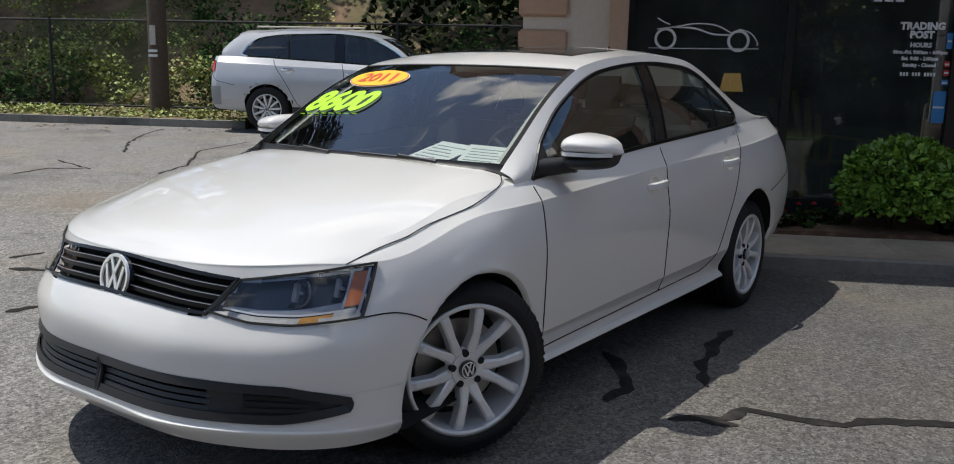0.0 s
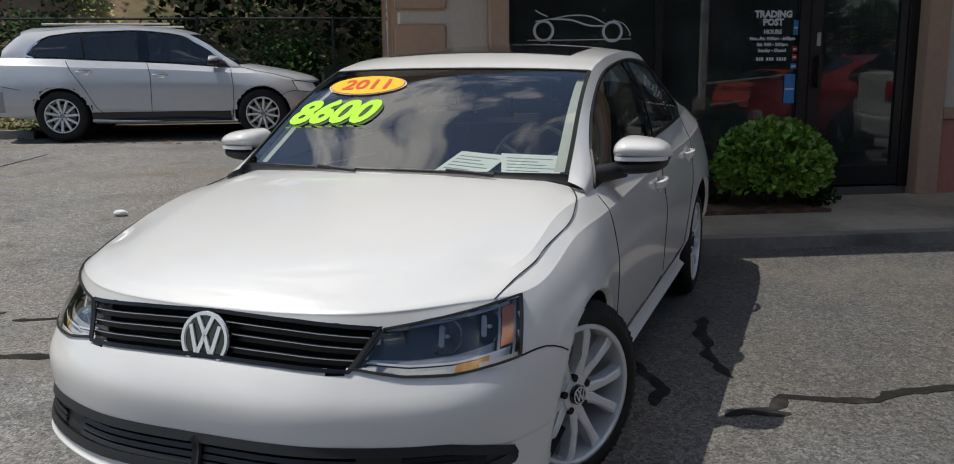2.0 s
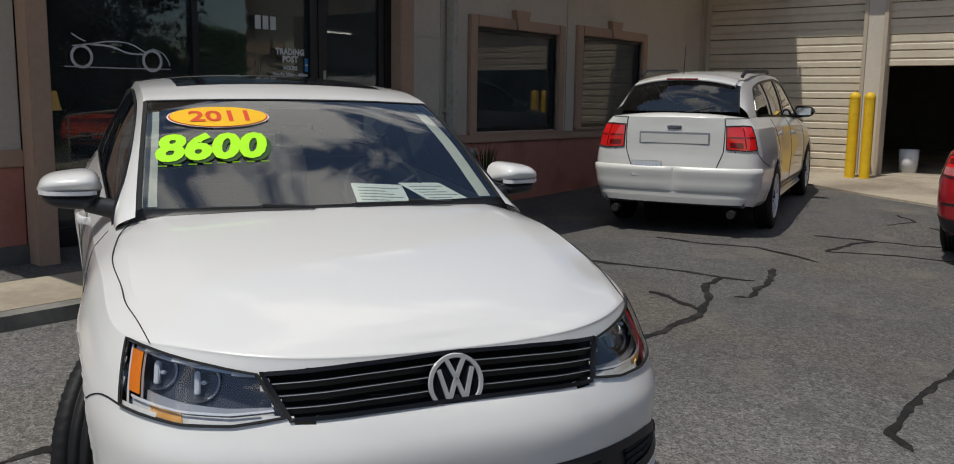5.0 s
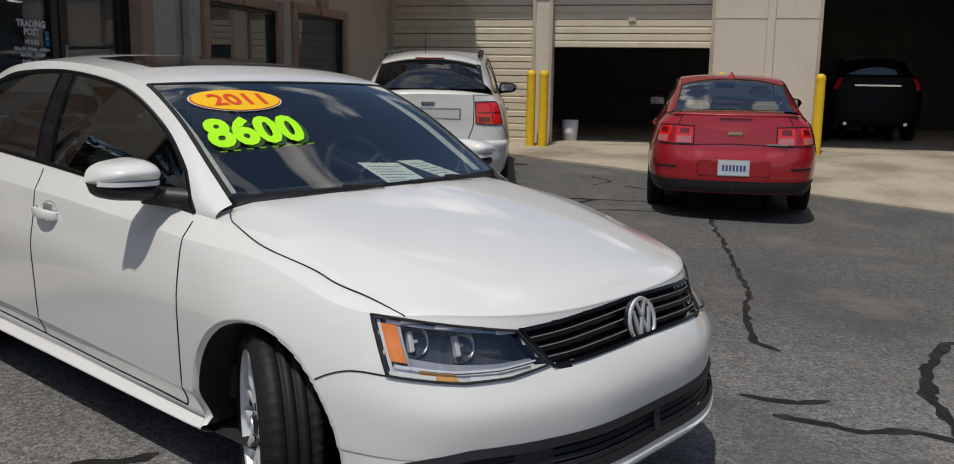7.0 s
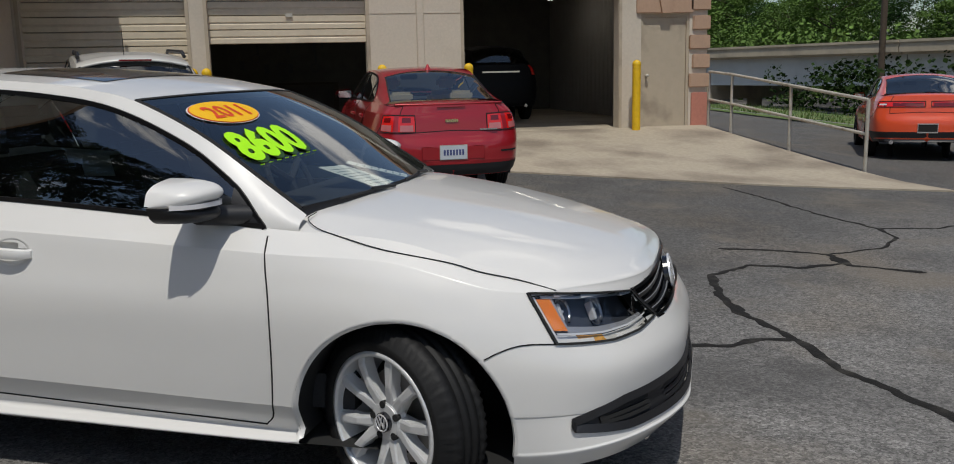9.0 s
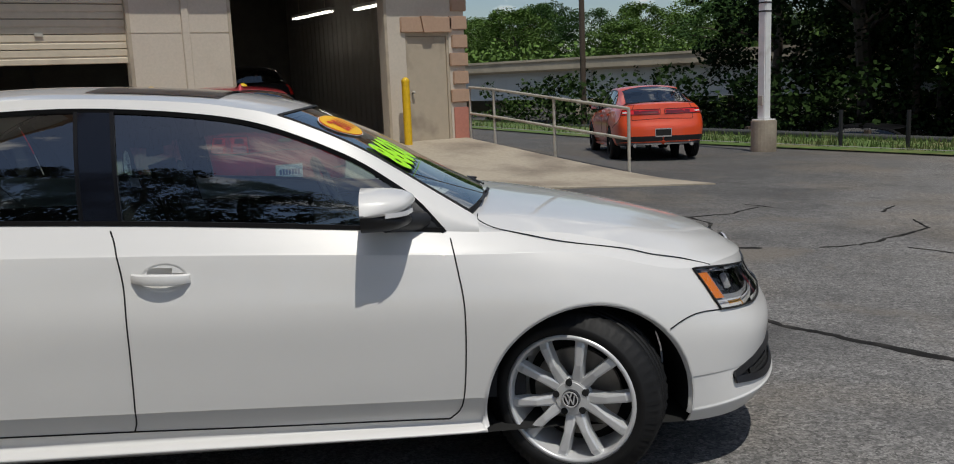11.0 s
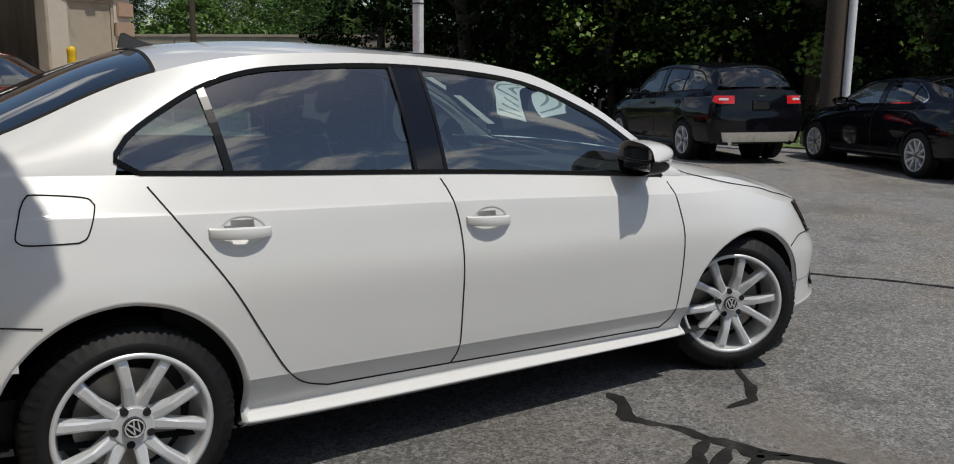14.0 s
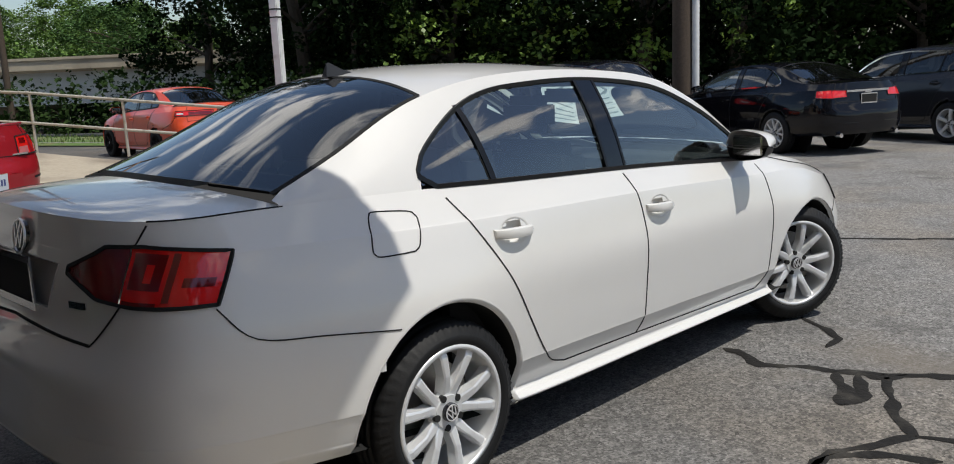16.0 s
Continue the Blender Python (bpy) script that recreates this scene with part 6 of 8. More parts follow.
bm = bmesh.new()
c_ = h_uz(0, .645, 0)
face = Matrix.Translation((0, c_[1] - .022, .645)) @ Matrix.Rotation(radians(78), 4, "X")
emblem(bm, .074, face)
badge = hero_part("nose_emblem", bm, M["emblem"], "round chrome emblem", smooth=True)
bm = bmesh.new()
r = bmesh.ops.create_cone(bm, cap_ends=True, segments=32, radius1=.070, radius2=.066, depth=.02)
bmesh.ops.transform(bm, matrix=face @ Matrix.Translation((0, 0, -.008)), verts=r["verts"])
hero_part("emblem_disc", bm, M["gloss_black"], parent=badge)
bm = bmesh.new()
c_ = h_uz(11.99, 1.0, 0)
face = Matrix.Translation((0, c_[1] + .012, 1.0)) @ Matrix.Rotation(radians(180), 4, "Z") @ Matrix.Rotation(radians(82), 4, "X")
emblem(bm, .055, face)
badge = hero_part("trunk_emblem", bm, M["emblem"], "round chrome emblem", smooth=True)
bm = bmesh.new()
r = bmesh.ops.create_cone(bm, cap_ends=True, segments=32, radius1=.050, radius2=.047, depth=.014)
bmesh.ops.transform(bm, matrix=face @ Matrix.Translation((0, 0, -.006)), verts=r["verts"])
hero_part("emblem_disc", bm, M["gloss_black"], parent=badge)

grid_part("sunroof", [[sedan_shell.top(i, x) + np.array([0, 0, .003]) for x in np.linspace(-.76, .76, 21)] for i in np.linspace(4.45, 6.2, 10)], M["gloss_black"], hero, "dark glass sunroof panel")
bm = bmesh.new()
prof = [(1.05, 1.440), (1.11, 1.456), (1.165, 1.484), (1.177, 1.481), (1.19, 1.43), (1.05, 1.43)]
ring = [[bm.verts.new((x * w, y - .06, z)) for (y, z), w in zip(prof, (.006, .011, .003, .003, .016, .018))] for x in (-1, 1)]
bm.faces.new(ring[0]), bm.faces.new(ring[1][::-1])
for j in range(6):
    bm.faces.new((ring[0][j], ring[0][(j + 1) % 6], ring[1][(j + 1) % 6], ring[1][j]))
bmesh.ops.recalc_face_normals(bm, faces=bm.faces)
hero_part("antenna_fin", bm, M["plastic"], "black shark-fin antenna")


def on_glass(x, q, lift=.004):
    """A point on the windshield, q up it from 0 to 1, at x metres across."""
    i = .03 + 3.75 * q
    r_ = sedan_shell.tops(i)[0][0]
    return sedan_shell.top(i, x / r_) + np.array([0, -.6 * lift, lift])


def decal(name, text, x0, x1, q0, q1, material, parent, lift, shear=.3, bold=0.0):
    """Letters laid on the windshield."""
    cu = bpy.data.curves.new(name, "FONT")
    cu.body, cu.size, cu.shear, cu.offset, cu.resolution_u = text, 1.0, shear, bold, 3
    tmp = new(name, cu)
    dg = bpy.context.evaluated_depsgraph_get()
    me = bpy.data.meshes.new_from_object(tmp.evaluated_get(dg))
    bpy.data.objects.remove(tmp)
    co = np.array([v.co[:] for v in me.vertices])
    lo, hi = co.min(0), co.max(0)
    bm = bmesh.new()
    bm.from_mesh(me)
    bmesh.ops.triangulate(bm, faces=bm.faces)
    bmesh.ops.subdivide_edges(bm, edges=[e for e in bm.edges if e.calc_length() > .15], cuts=1)
    for v in bm.verts:
        a, b = (v.co.x - lo[0]) / (hi[0] - lo[0]), (v.co.y - lo[1]) / (hi[1] - lo[1])
        v.co = on_glass(x0 + (x1 - x0) * a, q0 + (q1 - q0) * b, lift)
    return part(name, bm, material, parent)


sticker = new("price_sticker")
sticker.parent = hero
tagged(sticker, "lime green price lettering stuck on the windshield")
M["dark_vinyl"] = mat("dark_green_vinyl", (0.02, 0.07, 0.01), 0.5, vary=0.05)
decal("price_shadow", "8600", -.572, -.172, .345, .495, M["dark_vinyl"], sticker, .004, .25, .035)
decal("price_mark", "8600", -.584, -.186, .355, .515, M["lime"], sticker, .007, .25, .045)
for k in range(8):
    boxes("price_dash", [(0, .03, 0, .001, 0, .004)], M["lime"], sticker).matrix_local = Matrix.Translation(on_glass(-.58 + .05 * k, .338, .005))
oval = new("year_sticker")
oval.parent = hero
tagged(oval, "orange oval year sticker on the windshield")
for name, k, material, lift in (("oval_rim", 1.06, "paper", .004), ("oval_red", 1.03, "red_vinyl", .0055), ("oval_field", 1.0, "oval", .007)):
    rows = [[on_glass(-.333 + .178 * k * t * math.cos(a), .635 + .078 * k * t * math.sin(a), lift) for a in np.linspace(0, 2 * math.pi, 40, endpoint=False)] for t in (0.02, .5, 1)]
    grid_part(name, rows, M[material], oval, closed=True)
decal("year_mark", "2011", -.443, -.223, .592, .676, M["red_vinyl"], oval, .009, .0, .02)

# pale linings of the pillars and the roof
M["lining"] = mat("pale_lining", (0.52, 0.51, 0.47), 0.85, vary=0.06, scale=20.0)
for s_ in (1, -1):
    rows = [[mirrored(sedan_shell.top(i, q) * np.array([1, 1, 1]) + np.array([0, .02, -.035]), s_) for q in (.985, .94, .90)] for i in np.linspace(.6, 3.05, 14)]
    grid_part("pillar_lining", rows, M["lining"], hero)
grid_part("headliner", [[sedan_shell.top(i, q) + np.array([0, 0, -.04]) for q in np.linspace(-.94, .94, 13)] for i in np.linspace(3.2, 8.9, 14)], M["lining"], hero)
# papers on the dashboard
for x0, y0, turn, w in ((.235, -.81, -8, .21), (.485, -.80, 20, .22)):
    t = thing("paper_sheet", pose(0, 0, 0), "", "")
    t.parent = hero
    t.matrix_local = pose(x0, y0, .972, 15, 3, turn)
    boxes("sheet", [(-w / 2, w / 2, -.14, .14, 0, .002)], M["paper"], t)
    for k in range(7):
        boxes("text_line", [(-w / 2 + .02, w / 2 - .02 - .03 * (k % 3), -.11 + .033 * k, -.103 + .033 * k, .002, .003)], M["ink"], t)
# wipers
for x0, x1, y0 in ((.02, .56, -1.055), (-.50, .03, -1.055)):
    bm = bmesh.new()
    a, b = Vector(on_glass(x0 + .40, .012, .004)), Vector(on_glass(x0 + .02, .040, .006))
    c_ = (a * .55 + b * .45) + Vector((0, -.004, .010))
    add_tube(bm, a, c_, .007, .006, n=6)
    add_tube(bm, Vector(on_glass(x0 + .40, .026, .006)), b, .0045, n=6)
    hero_part("wiper", bm, M["plastic"])
# hood and trunk lettering as bars, door mirrors' trim, exhaust
for k in range(5):
    p = h_uz(10.98 + .035 * k, .845, .004)
    boxes("badge_bar", [(-.010, .010, -.002, .004, -.010, .010)], M["chrome"], hero).matrix_local = Matrix.Translation(mirrored(p, -1)) @ pose(0, 0, 0, 0, 0, 25)
# ---- the other cars ----
SUVZ = (0.0, .37, .72, 1.13, 1.28, 1.69)
def other(name, kind, pos, heading, paint, label, ky, kz, width, wheel_r, rim, spec):
    d = dict(headlight=HEAD, grille=GRILLE, intake=None, res=(140, 34), gap=.010, glass="dark_glass", rear_glass="dark_glass", alloy=M["alloy"], rim=rim, category=kind, group="parked cars")
    d.update(taillight=TAIL)
    d.update(spec)
    sh = Shell(ky, kz, width, wheel_r + .055, wheel_r, spec.get("roof_w", 1.0), kind == "SUV")
    x, y = pos
    f, r_ = ky[1], ky[5]
    a = radians(heading)
    z0, z1 = (ground_z(x + math.cos(a) * -q, y + math.sin(a) * -q) for q in (f, r_))
    z = spec.get("z", (z0 + z1) / 2)
    tilt = 0.0 if "z" in spec else math.degrees(math.atan2(z1 - z0, r_ - f))
    return build_car(name, pose(x, y, z, 0, 0, 90 + heading) @ pose(0, 0, 0, tilt, 0, 0), sh, paint, label, d)


def rear_bits(res, badge_z=.93, wiper=False, high_lamp=False, rails=False, exhaust=True, bar=None, skirt=None, spoiler=False, cluster=None):
    car, uz, sp, wy_, wz_ = res
    y = uz(11.95, badge_z)[1]
    if badge_z:
        bm = bmesh.new()
        add_box(bm, -.075, .075, y + .002, y + .014, wz_(badge_z) - .018, wz_(badge_z) + .018)
        part("rear_emblem", bm, cluster or M["chrome"], car, bevel=.008)
    if bar:
        yb = uz(11.9, bar)[1]
        boxes("tail_bar", [(-.42, .42, yb + .0, yb + .016, wz_(bar) - .016, wz_(bar) + .016)], M["chrome"], car, bevel=.006)
    if exhaust:
        for s in (1, -1):
            bm = bmesh.new()
            p = uz(11.2, .34)
            add_tube(bm, (s * .55, p[1] - .10, wz_(.34) - .03), (s * .55, p[1] + .01, wz_(.34) - .03), .035, n=14)
            part("exhaust_tip", bm, M["chrome"], car)
    if skirt:
        for s in (1, -1):
            grid_part("bumper_skirt", [[mirrored(uz(u, z, .006), s) for u in np.linspace(skirt[3] if len(skirt) > 3 else 8.9, 12, 24)] for z in np.linspace(skirt[0], skirt[1], 4)], skirt[2], car, flip=s < 0)
    if wiper:
        bm = bmesh.new()
        add_tube(bm, (.0, y - .10, wz_(1.10)), (-.36, y - .13, wz_(1.17)), .012, n=6)
        part("rear_wiper", bm, M["plastic"], car)
    return car


BUICK = (-2.49, -1.51, -1.15, -.25, 1.35, 1.51, 2.42, 2.62)
b_ = other("suv", "SUV", (-3.70, 11.15), 0, M["car_silver"], "silver crossover SUV parked by the fence", BUICK, (0, .40, .74, 1.14, 1.30, 1.78), 1.11, .385, .255,
           dict(taillight=(9.25, 10.5, lin(.84, .83, .84), lin(.99, .995, .99)), spokes=(11, False), plate=None, handle_mat=M["chrome"], bright=True))
for s in (1, -1):
    for nm, pr in (("roof_rail", [(.50, -.05, 1.475), (.50, .3, 1.50), (.50, 1.0, 1.495), (.50, 1.5, 1.46)]),):
        sh_ = Shell(BUICK, (0, .40, .74, 1.14, 1.30, 1.78), 1.11)
        bm = bmesh.new()
        q = [sh_.warp(p) for p in pr]
        for a, b in zip(q[:-1], q[1:]):
            add_tube(bm, mirrored(a, s), mirrored(b, s), .016, n=8)
        part(nm, bm, M["galv"], b_[0])
    car, uz, sp, _, _ = b_
    grid_part("lower_cladding", [[mirrored(sp(y, z, .006), s) for y in np.linspace(-.88, .92, 30)] for z in (.225, .29, .35)], M["car_grey"], car, flip=s < 0)
rear_bits(b_, exhaust=False, skirt=(.36, .62, M["silver_dark"] if "silver_dark" in M else M["galv"]))

d_ = other("suv", "SUV", (8.15, 1.31), 12, M["car_white2"], "white mid-size SUV parked nose-in beside the shop", (-2.40, -1.445, -1.08, -.22, 1.28, 1.445, 2.28, 2.46), (0, .36, .68, 1.10, 1.25, 1.68), 1.03, .355, .235,
           dict(taillight=(9.55, 10.75, lin(.80, .79, .80), lin(1.0, 1.005, 1.0)), plate_z=.62, plate_x=.27, tail_split=.5, tail_gap=.012, trunk=True, trunk_edge=((.60, 11.0), (.78, 10.83), (1.0, 10.79), (1.07, 10.72)), tail_marks=((.06, .46, .47, .53, "deep_red_lens"), (.54, .94, .47, .53, "deep_red_lens"), (.58, .92, .10, .30, "deep_red_lens"))))
rear_bits(d_, .98, wiper=True, exhaust=False)
car, uz, sp, wy_, wz_ = d_
# grey slab showing round the panel stands in for the recess's shadow
boxes("tail_recess", [(-.36, .36, uz(11.9, .9)[1] - .004, uz(11.9, .9)[1] + .004, wz_(.835), wz_(.935))], M["silver_dark"], car, bevel=.003)
boxes("recess_panel", [(-.345, .345, uz(11.9, .9)[1] + .004, uz(11.9, .9)[1] + .008, wz_(.840), wz_(.918))], M["car_white2"], car, bevel=.003)
for s in (1, -1):
    grid_part("bumper_step", [[mirrored(uz(u, z, q), s) for u in np.linspace(9.2, 12, 24)] for z, q in ((.645, .0), (.640, .022), (.60, .026), (.56, .014), (.50, .010), (.44, .012), (.42, .0))], M["car_white2"], car, flip=s < 0)
    bm = bmesh.new()
    add_tube(bm, (s * .60, uz(11.2, .34)[1] - .12, .27), (s * .60, uz(11.2, .34)[1] + .02, .27), .04, n=16)
    part("exhaust_tip", bm, M["gap"], car, smooth=True)
boxes("badge_bar", [(.40, .62, uz(11.5, .78)[1] - .03, uz(11.5, .78)[1] - .018, wz_(.765), wz_(.785))], M["gap"], car)
boxes("badge_bar", [(-.62, -.40, uz(11.5, .78)[1] - .03, uz(11.5, .78)[1] - .018, wz_(.765), wz_(.785))], M["gap"], car)
top_ = Shell((-2.40, -1.445, -1.08, -.22, 1.28, 1.445, 2.28, 2.46), (0, .36, .68, 1.10, 1.25, 1.68), 1.03, suv=True)
p = top_.top(11, 0)
rows = [[np.array(top_.top(i, q)) + np.array([0, dy, dz]) for q in np.linspace(-.93, .93, 19)] for i, dy, dz in ((10.2, 0, .002), (10.7, 0, .014), (11.0, .03, .016), (11.0, .075, .004), (11.0, .07, -.014), (11.0, .0, -.012))]
grid_part("rear_spoiler", rows, M["car_white2"], car)
boxes("high_brake_lamp", [(-.16, .16, p[1] + .068, p[1] + .084, p[2] - .010, p[2] + .008)], M["deep_red_lens"], car)
bm = bmesh.new()
add_tube(bm, (.08, p[1] - .3, p[2]), (.08, p[1] - .36, p[2] + .36), .005, .003, n=6)
part("roof_antenna", bm, M["gap"], car)
for s in (1, -1):
    bm = bmesh.new()
    q = [top_.warp(v) for v in ((.52, .2, 1.44), (.52, .28, 1.495), (.52, 1.45, 1.485), (.52, 1.55, 1.42))]
    for a, b in zip(q[:-1], q[1:]):
        add_tube(bm, mirrored(a, s), mirrored(b, s), .02, n=8)
    part("roof_rail", bm, M["plastic"], car)

m_ = other("sedan", "car", (8.25, -2.40), 1, M["car_red"], "crimson red sedan parked facing the garage", (-2.36, -1.37, -1.02, -.15, 1.18, 1.37, 2.02, 2.48), (0, .33, .62, 1.00, 1.13, 1.47), 1.015, .335, .225,
           dict(taillight=(9.75, 11.05, lin(.80, .79, .79), lin(.955, .965, .96)), tail_split=.52, plate_z=.58, cloth=M["cream"], back_glass="windshield", trunk=True, tail_inner="red_lens", tail_gap=.07, tail_marks=((.05, .40, .06, .42, "pink_lens"), (.64, .95, .06, .42, "pink_lens"), (.12, .36, .58, .86, "deep_red_lens"), (.68, .90, .58, .86, "deep_red_lens"))))
rear_bits(m_, .90, exhaust=False, skirt=(.33, .45, M["plastic"]), cluster=M["gold"] if "gold" in M else M["chrome"])
car, uz, sp, wy_, wz_ = m_
sh_ = Shell((-2.36, -1.37, -1.02, -.15, 1.18, 1.37, 2.02, 2.48), (0, .33, .62, 1.00, 1.13, 1.47), 1.015)
tip = [sh_.warp((.60 * q, 2.285 - .10 * q * q, 1.082)) for q in np.linspace(-1, 1, 21)]
grid_part("trunk_spoiler", [[p + np.array([0, dy, dz]) for p in tip] for dy, dz in ((-.10, -.004), (-.05, .012), (.005, .022), (.012, .012), (-.004, -.012))], M["car_red"], car)
boxes("high_brake_lamp", [(-.16, .16, sh_.warp((0, 2.30, 1))[1] + .004, sh_.warp((0, 2.30, 1))[1] + .012, wz_(1.05), wz_(1.062))], M["deep_red_lens"], car)
yp = uz(11.9, .56)[1]
boxes("plate_recess", [(-.36, .36, yp - .012, yp + .004, wz_(.50), wz_(.645))], M["car_red"], car, bevel=.012)
fin = sh_.top(8.6, 0)
bm = bmesh.new()
bmesh.ops.create_cone(bm, cap_ends=True, segments=10, radius1=.045, radius2=.008, depth=.07, matrix=Matrix.Translation((0, fin[1], fin[2] + .03)))
part("antenna_fin", bm, M["car_red"], car)
for s in (1, -1):
    grid_part("bumper_vent", [[mirrored(uz(u, z, .004), s) for u in np.linspace(9.9, 10.6, 8)] for z in (.565, .585)], M["gap"], car, flip=s < 0)
boxes("badge_bar", [(-.52, -.32, uz(11.4, .80)[1] - .012, uz(11.4, .80)[1] + .004, wz_(.795), wz_(.81))], M["chrome"], car)

t_ = other("sedan", "car", (8.95 + 2.4 * .848, -11.2 - 2.4 * .53), -32, M["car_orange"], "bright orange-red sedan parked on the lot's edge", (-2.30, -1.35, -1.05, -.18, 1.12, 1.35, 1.95, 2.40), (0, .33, .62, .98, 1.12, 1.47), 1.03, .335, .225,
           dict(taillight=(9.7, 11.9, lin(.885, .885, .885), lin(.975, .98, .975)), tail_split=.99, tail_marks=((.03, .97, .12, .72, "deep_red_lens"), (.08, .30, .30, .55, "white_lens")), plate="frame", plate_z=.54, spokes=(5, False), alloy=M["well"], trunk=True))
rear_bits(t_, 0, skirt=(.24, .48, M["plastic"]))

e_ = other("suv", "SUV", (.90 + 2.35 * .695, -11.75 - 2.35 * .719), -46, M["car_black"], "glossy black compact SUV with silver bumper skirt", (-2.28, -1.345, -1.02, -.20, 1.22, 1.345, 2.15, 2.36), (0, .36, .70, 1.08, 1.22, 1.67), 1.035, .35, .23,
           dict(taillight=(9.15, 10.9, lin(.90, .86, .86), lin(.99, 1.0, 1.0)), tail_split=.6, tail_white=(.45, .8, .4, .62), plate="frame", plate_z=.84, spokes=(5, False)))
rear_bits(e_, .98, wiper=True, skirt=(.33, .46, M["galv"], 10.2))

i_ = other("sedan", "car", (-1.25, -12.85), -52, M["car_black"], "glossy black full-size sedan with chrome trim", (-2.45, -1.42, -1.05, -.12, 1.20, 1.42, 2.08, 2.60), (0, .34, .63, 1.00, 1.14, 1.49), 1.045, .345, .235,
           dict(taillight=(9.55, 11.1, lin(.86, .85, .86), lin(.965, .975, .965)), tail_split=.55, plate="frame", plate_z=.83, spokes=(5, True), bright=True, trunk=True, glass="side_glass"))
rear_bits(i_, .93, bar=.945)

g_ = other("suv", "SUV", (-4.10, -14.4), -52, M["car_grey"], "dark grey SUV parked by the trees", (-2.35, -1.43, -1.08, -.22, 1.28, 1.43, 2.22, 2.42), SUVZ, 1.04, .36, .24,
           dict(plate=None, bright=True, spokes=(5, False)))
M["car_deep"] = mat("dull_black_paint", (0.004, 0.004, 0.005), 0.5, vary=0.1, spec=0.2)
c_ = other("suv", "SUV", (17.45, -5.45), 0, M["car_deep"], "dark SUV standing inside the garage bay", (-2.28, -1.31, -1.0, -.18, 1.2, 1.31, 2.1, 2.3), (0, .36, .70, 1.12, 1.27, 1.69), 1.03, .35, .23,
           dict(taillight=(9.5, 10.2, lin(.86, .86, .86), lin(1.07, 1.07, 1.07)), plate_z=.80, z=.272, plate=None, alloy=M["disc"], spokes=(5, False)))
rear_bits(c_, 0, bar=.93)
p_ = other("sedan", "car", (10.9, -21.5), -172, M["car_deep"], "black car on the lower road behind the guard rail", (-2.45, -1.42, -1.05, -.12, 1.20, 1.42, 2.08, 2.60), (0, .34, .63, 1.00, 1.14, 1.47), 1.03, .345, .235, dict(plate=None, z=-1.66))


# ---- tar-sealed cracks ----
CRACKS = []
CRACKS.append([(0.83, -1.06), (1.05, -1.03), (1.15, -0.92), (1.3, -0.98), (1.51, -1.0), (1.70, -0.92), (2.21, -0.94), (2.8, -0.9), (3.3, -0.72), (3.62, -0.55), (3.93, -0.55), (4.0, -0.79)])
CRACKS.append([(1.01, -0.69), (1.02, -0.36), (1.17, 0.05), (1.24, 0.23)])
CRACKS.append([(0.59, -0.94), (0.68, -0.77), (0.65, -0.46), (0.57, -0.3)])
CRACKS.append([(-4.56, 5.11), (-4.59, 5.94), (-5.13, 7.42), (-4.96, 8.74)])
CRACKS.append([(-5.99, 6.94), (-6.58, 8.09), (-7.03, 9.4), (-7.2, 10.4)])
CRACKS.append([(-6.05, 4.69), (-5.98, 5.24), (-5.48, 5.29), (-6.31, 5.93)])
CRACKS.append([(-3.23, 0.65), (-2.97, 0.69), (-2.6, 0.9)])
CRACKS.append([(-3.45, 0.96), (-3.33, 1.18)])
CRACKS.append([(-2.58, -0.28), (-2.48, -0.13)])
CRACKS.append([(-1.74, 0.05), (-1.65, 0.12), (-1.56, 0.08)])
CRACKS.append([(-1.56, 0.08), (-1.5, 0.38), (-1.46, 0.46)])
CRACKS.append([(-1.73, 0.94), (-1.57, 0.92), (-1.39, 0.95), (-1.27, 1.08)])
CRACKS.append([(3.58, 1.34), (3.87, 1.03), (3.85, 0.42), (3.95, 0.01), (3.93, -0.55)])
CRACKS.append([(3.07, -0.36), (2.97, -0.6), (2.8, -0.9)])

CRACKS.append([(0.21, -2.43), (0.14, -2.76), (0.21, -3.02), (0.15, -3.18), (-0.38, -3.12), (-0.75, -3.16), (-1.36, -3.24), (-1.7, -3.31), (-2.35, -3.35), (-4.2, -3.5)])
CRACKS.append([(0.15, -3.18), (0.74, -3.18), (1.19, -3.27), (1.71, -3.5), (1.97, -3.92), (1.82, -4.24), (1.87, -4.66), (2.21, -4.77)])
CRACKS.append([(2.62, -4.02), (2.46, -4.4), (2.21, -4.77), (1.8, -4.7), (1.45, -5.07)])
CRACKS.append([(6.4, -6.1), (5.4, -6.07), (4.14, -5.95), (3.2, -5.97), (2.75, -5.82), (2.33, -5.36), (2.21, -4.77)])
CRACKS.append([(3.2, -5.97), (3.1, -6.5), (3.3, -7.2)])
CRACKS.append([(0.41, -2.3), (0.4, -2.56), (0.48, -2.7)])
CRACKS.append([(6.0, -2.24), (4.45, -2.35), (2.56, -2.46), (1.9, -2.40), (1.34, -2.43), (1.2, -2.54)])
CRACKS.append([(7.95, -1.2), (7.6, -1.7), (6.9, -1.9)])
CRACKS.append([(8.6, -0.7), (8.2, -1.0), (7.8, -0.8)])
CRACKS.append([(-0.96, -0.2), (-1.13, 0.01), (-1.45, 0.06), (-1.63, 0.07), (-1.91, 0.03), (-2.4, 0.1)])
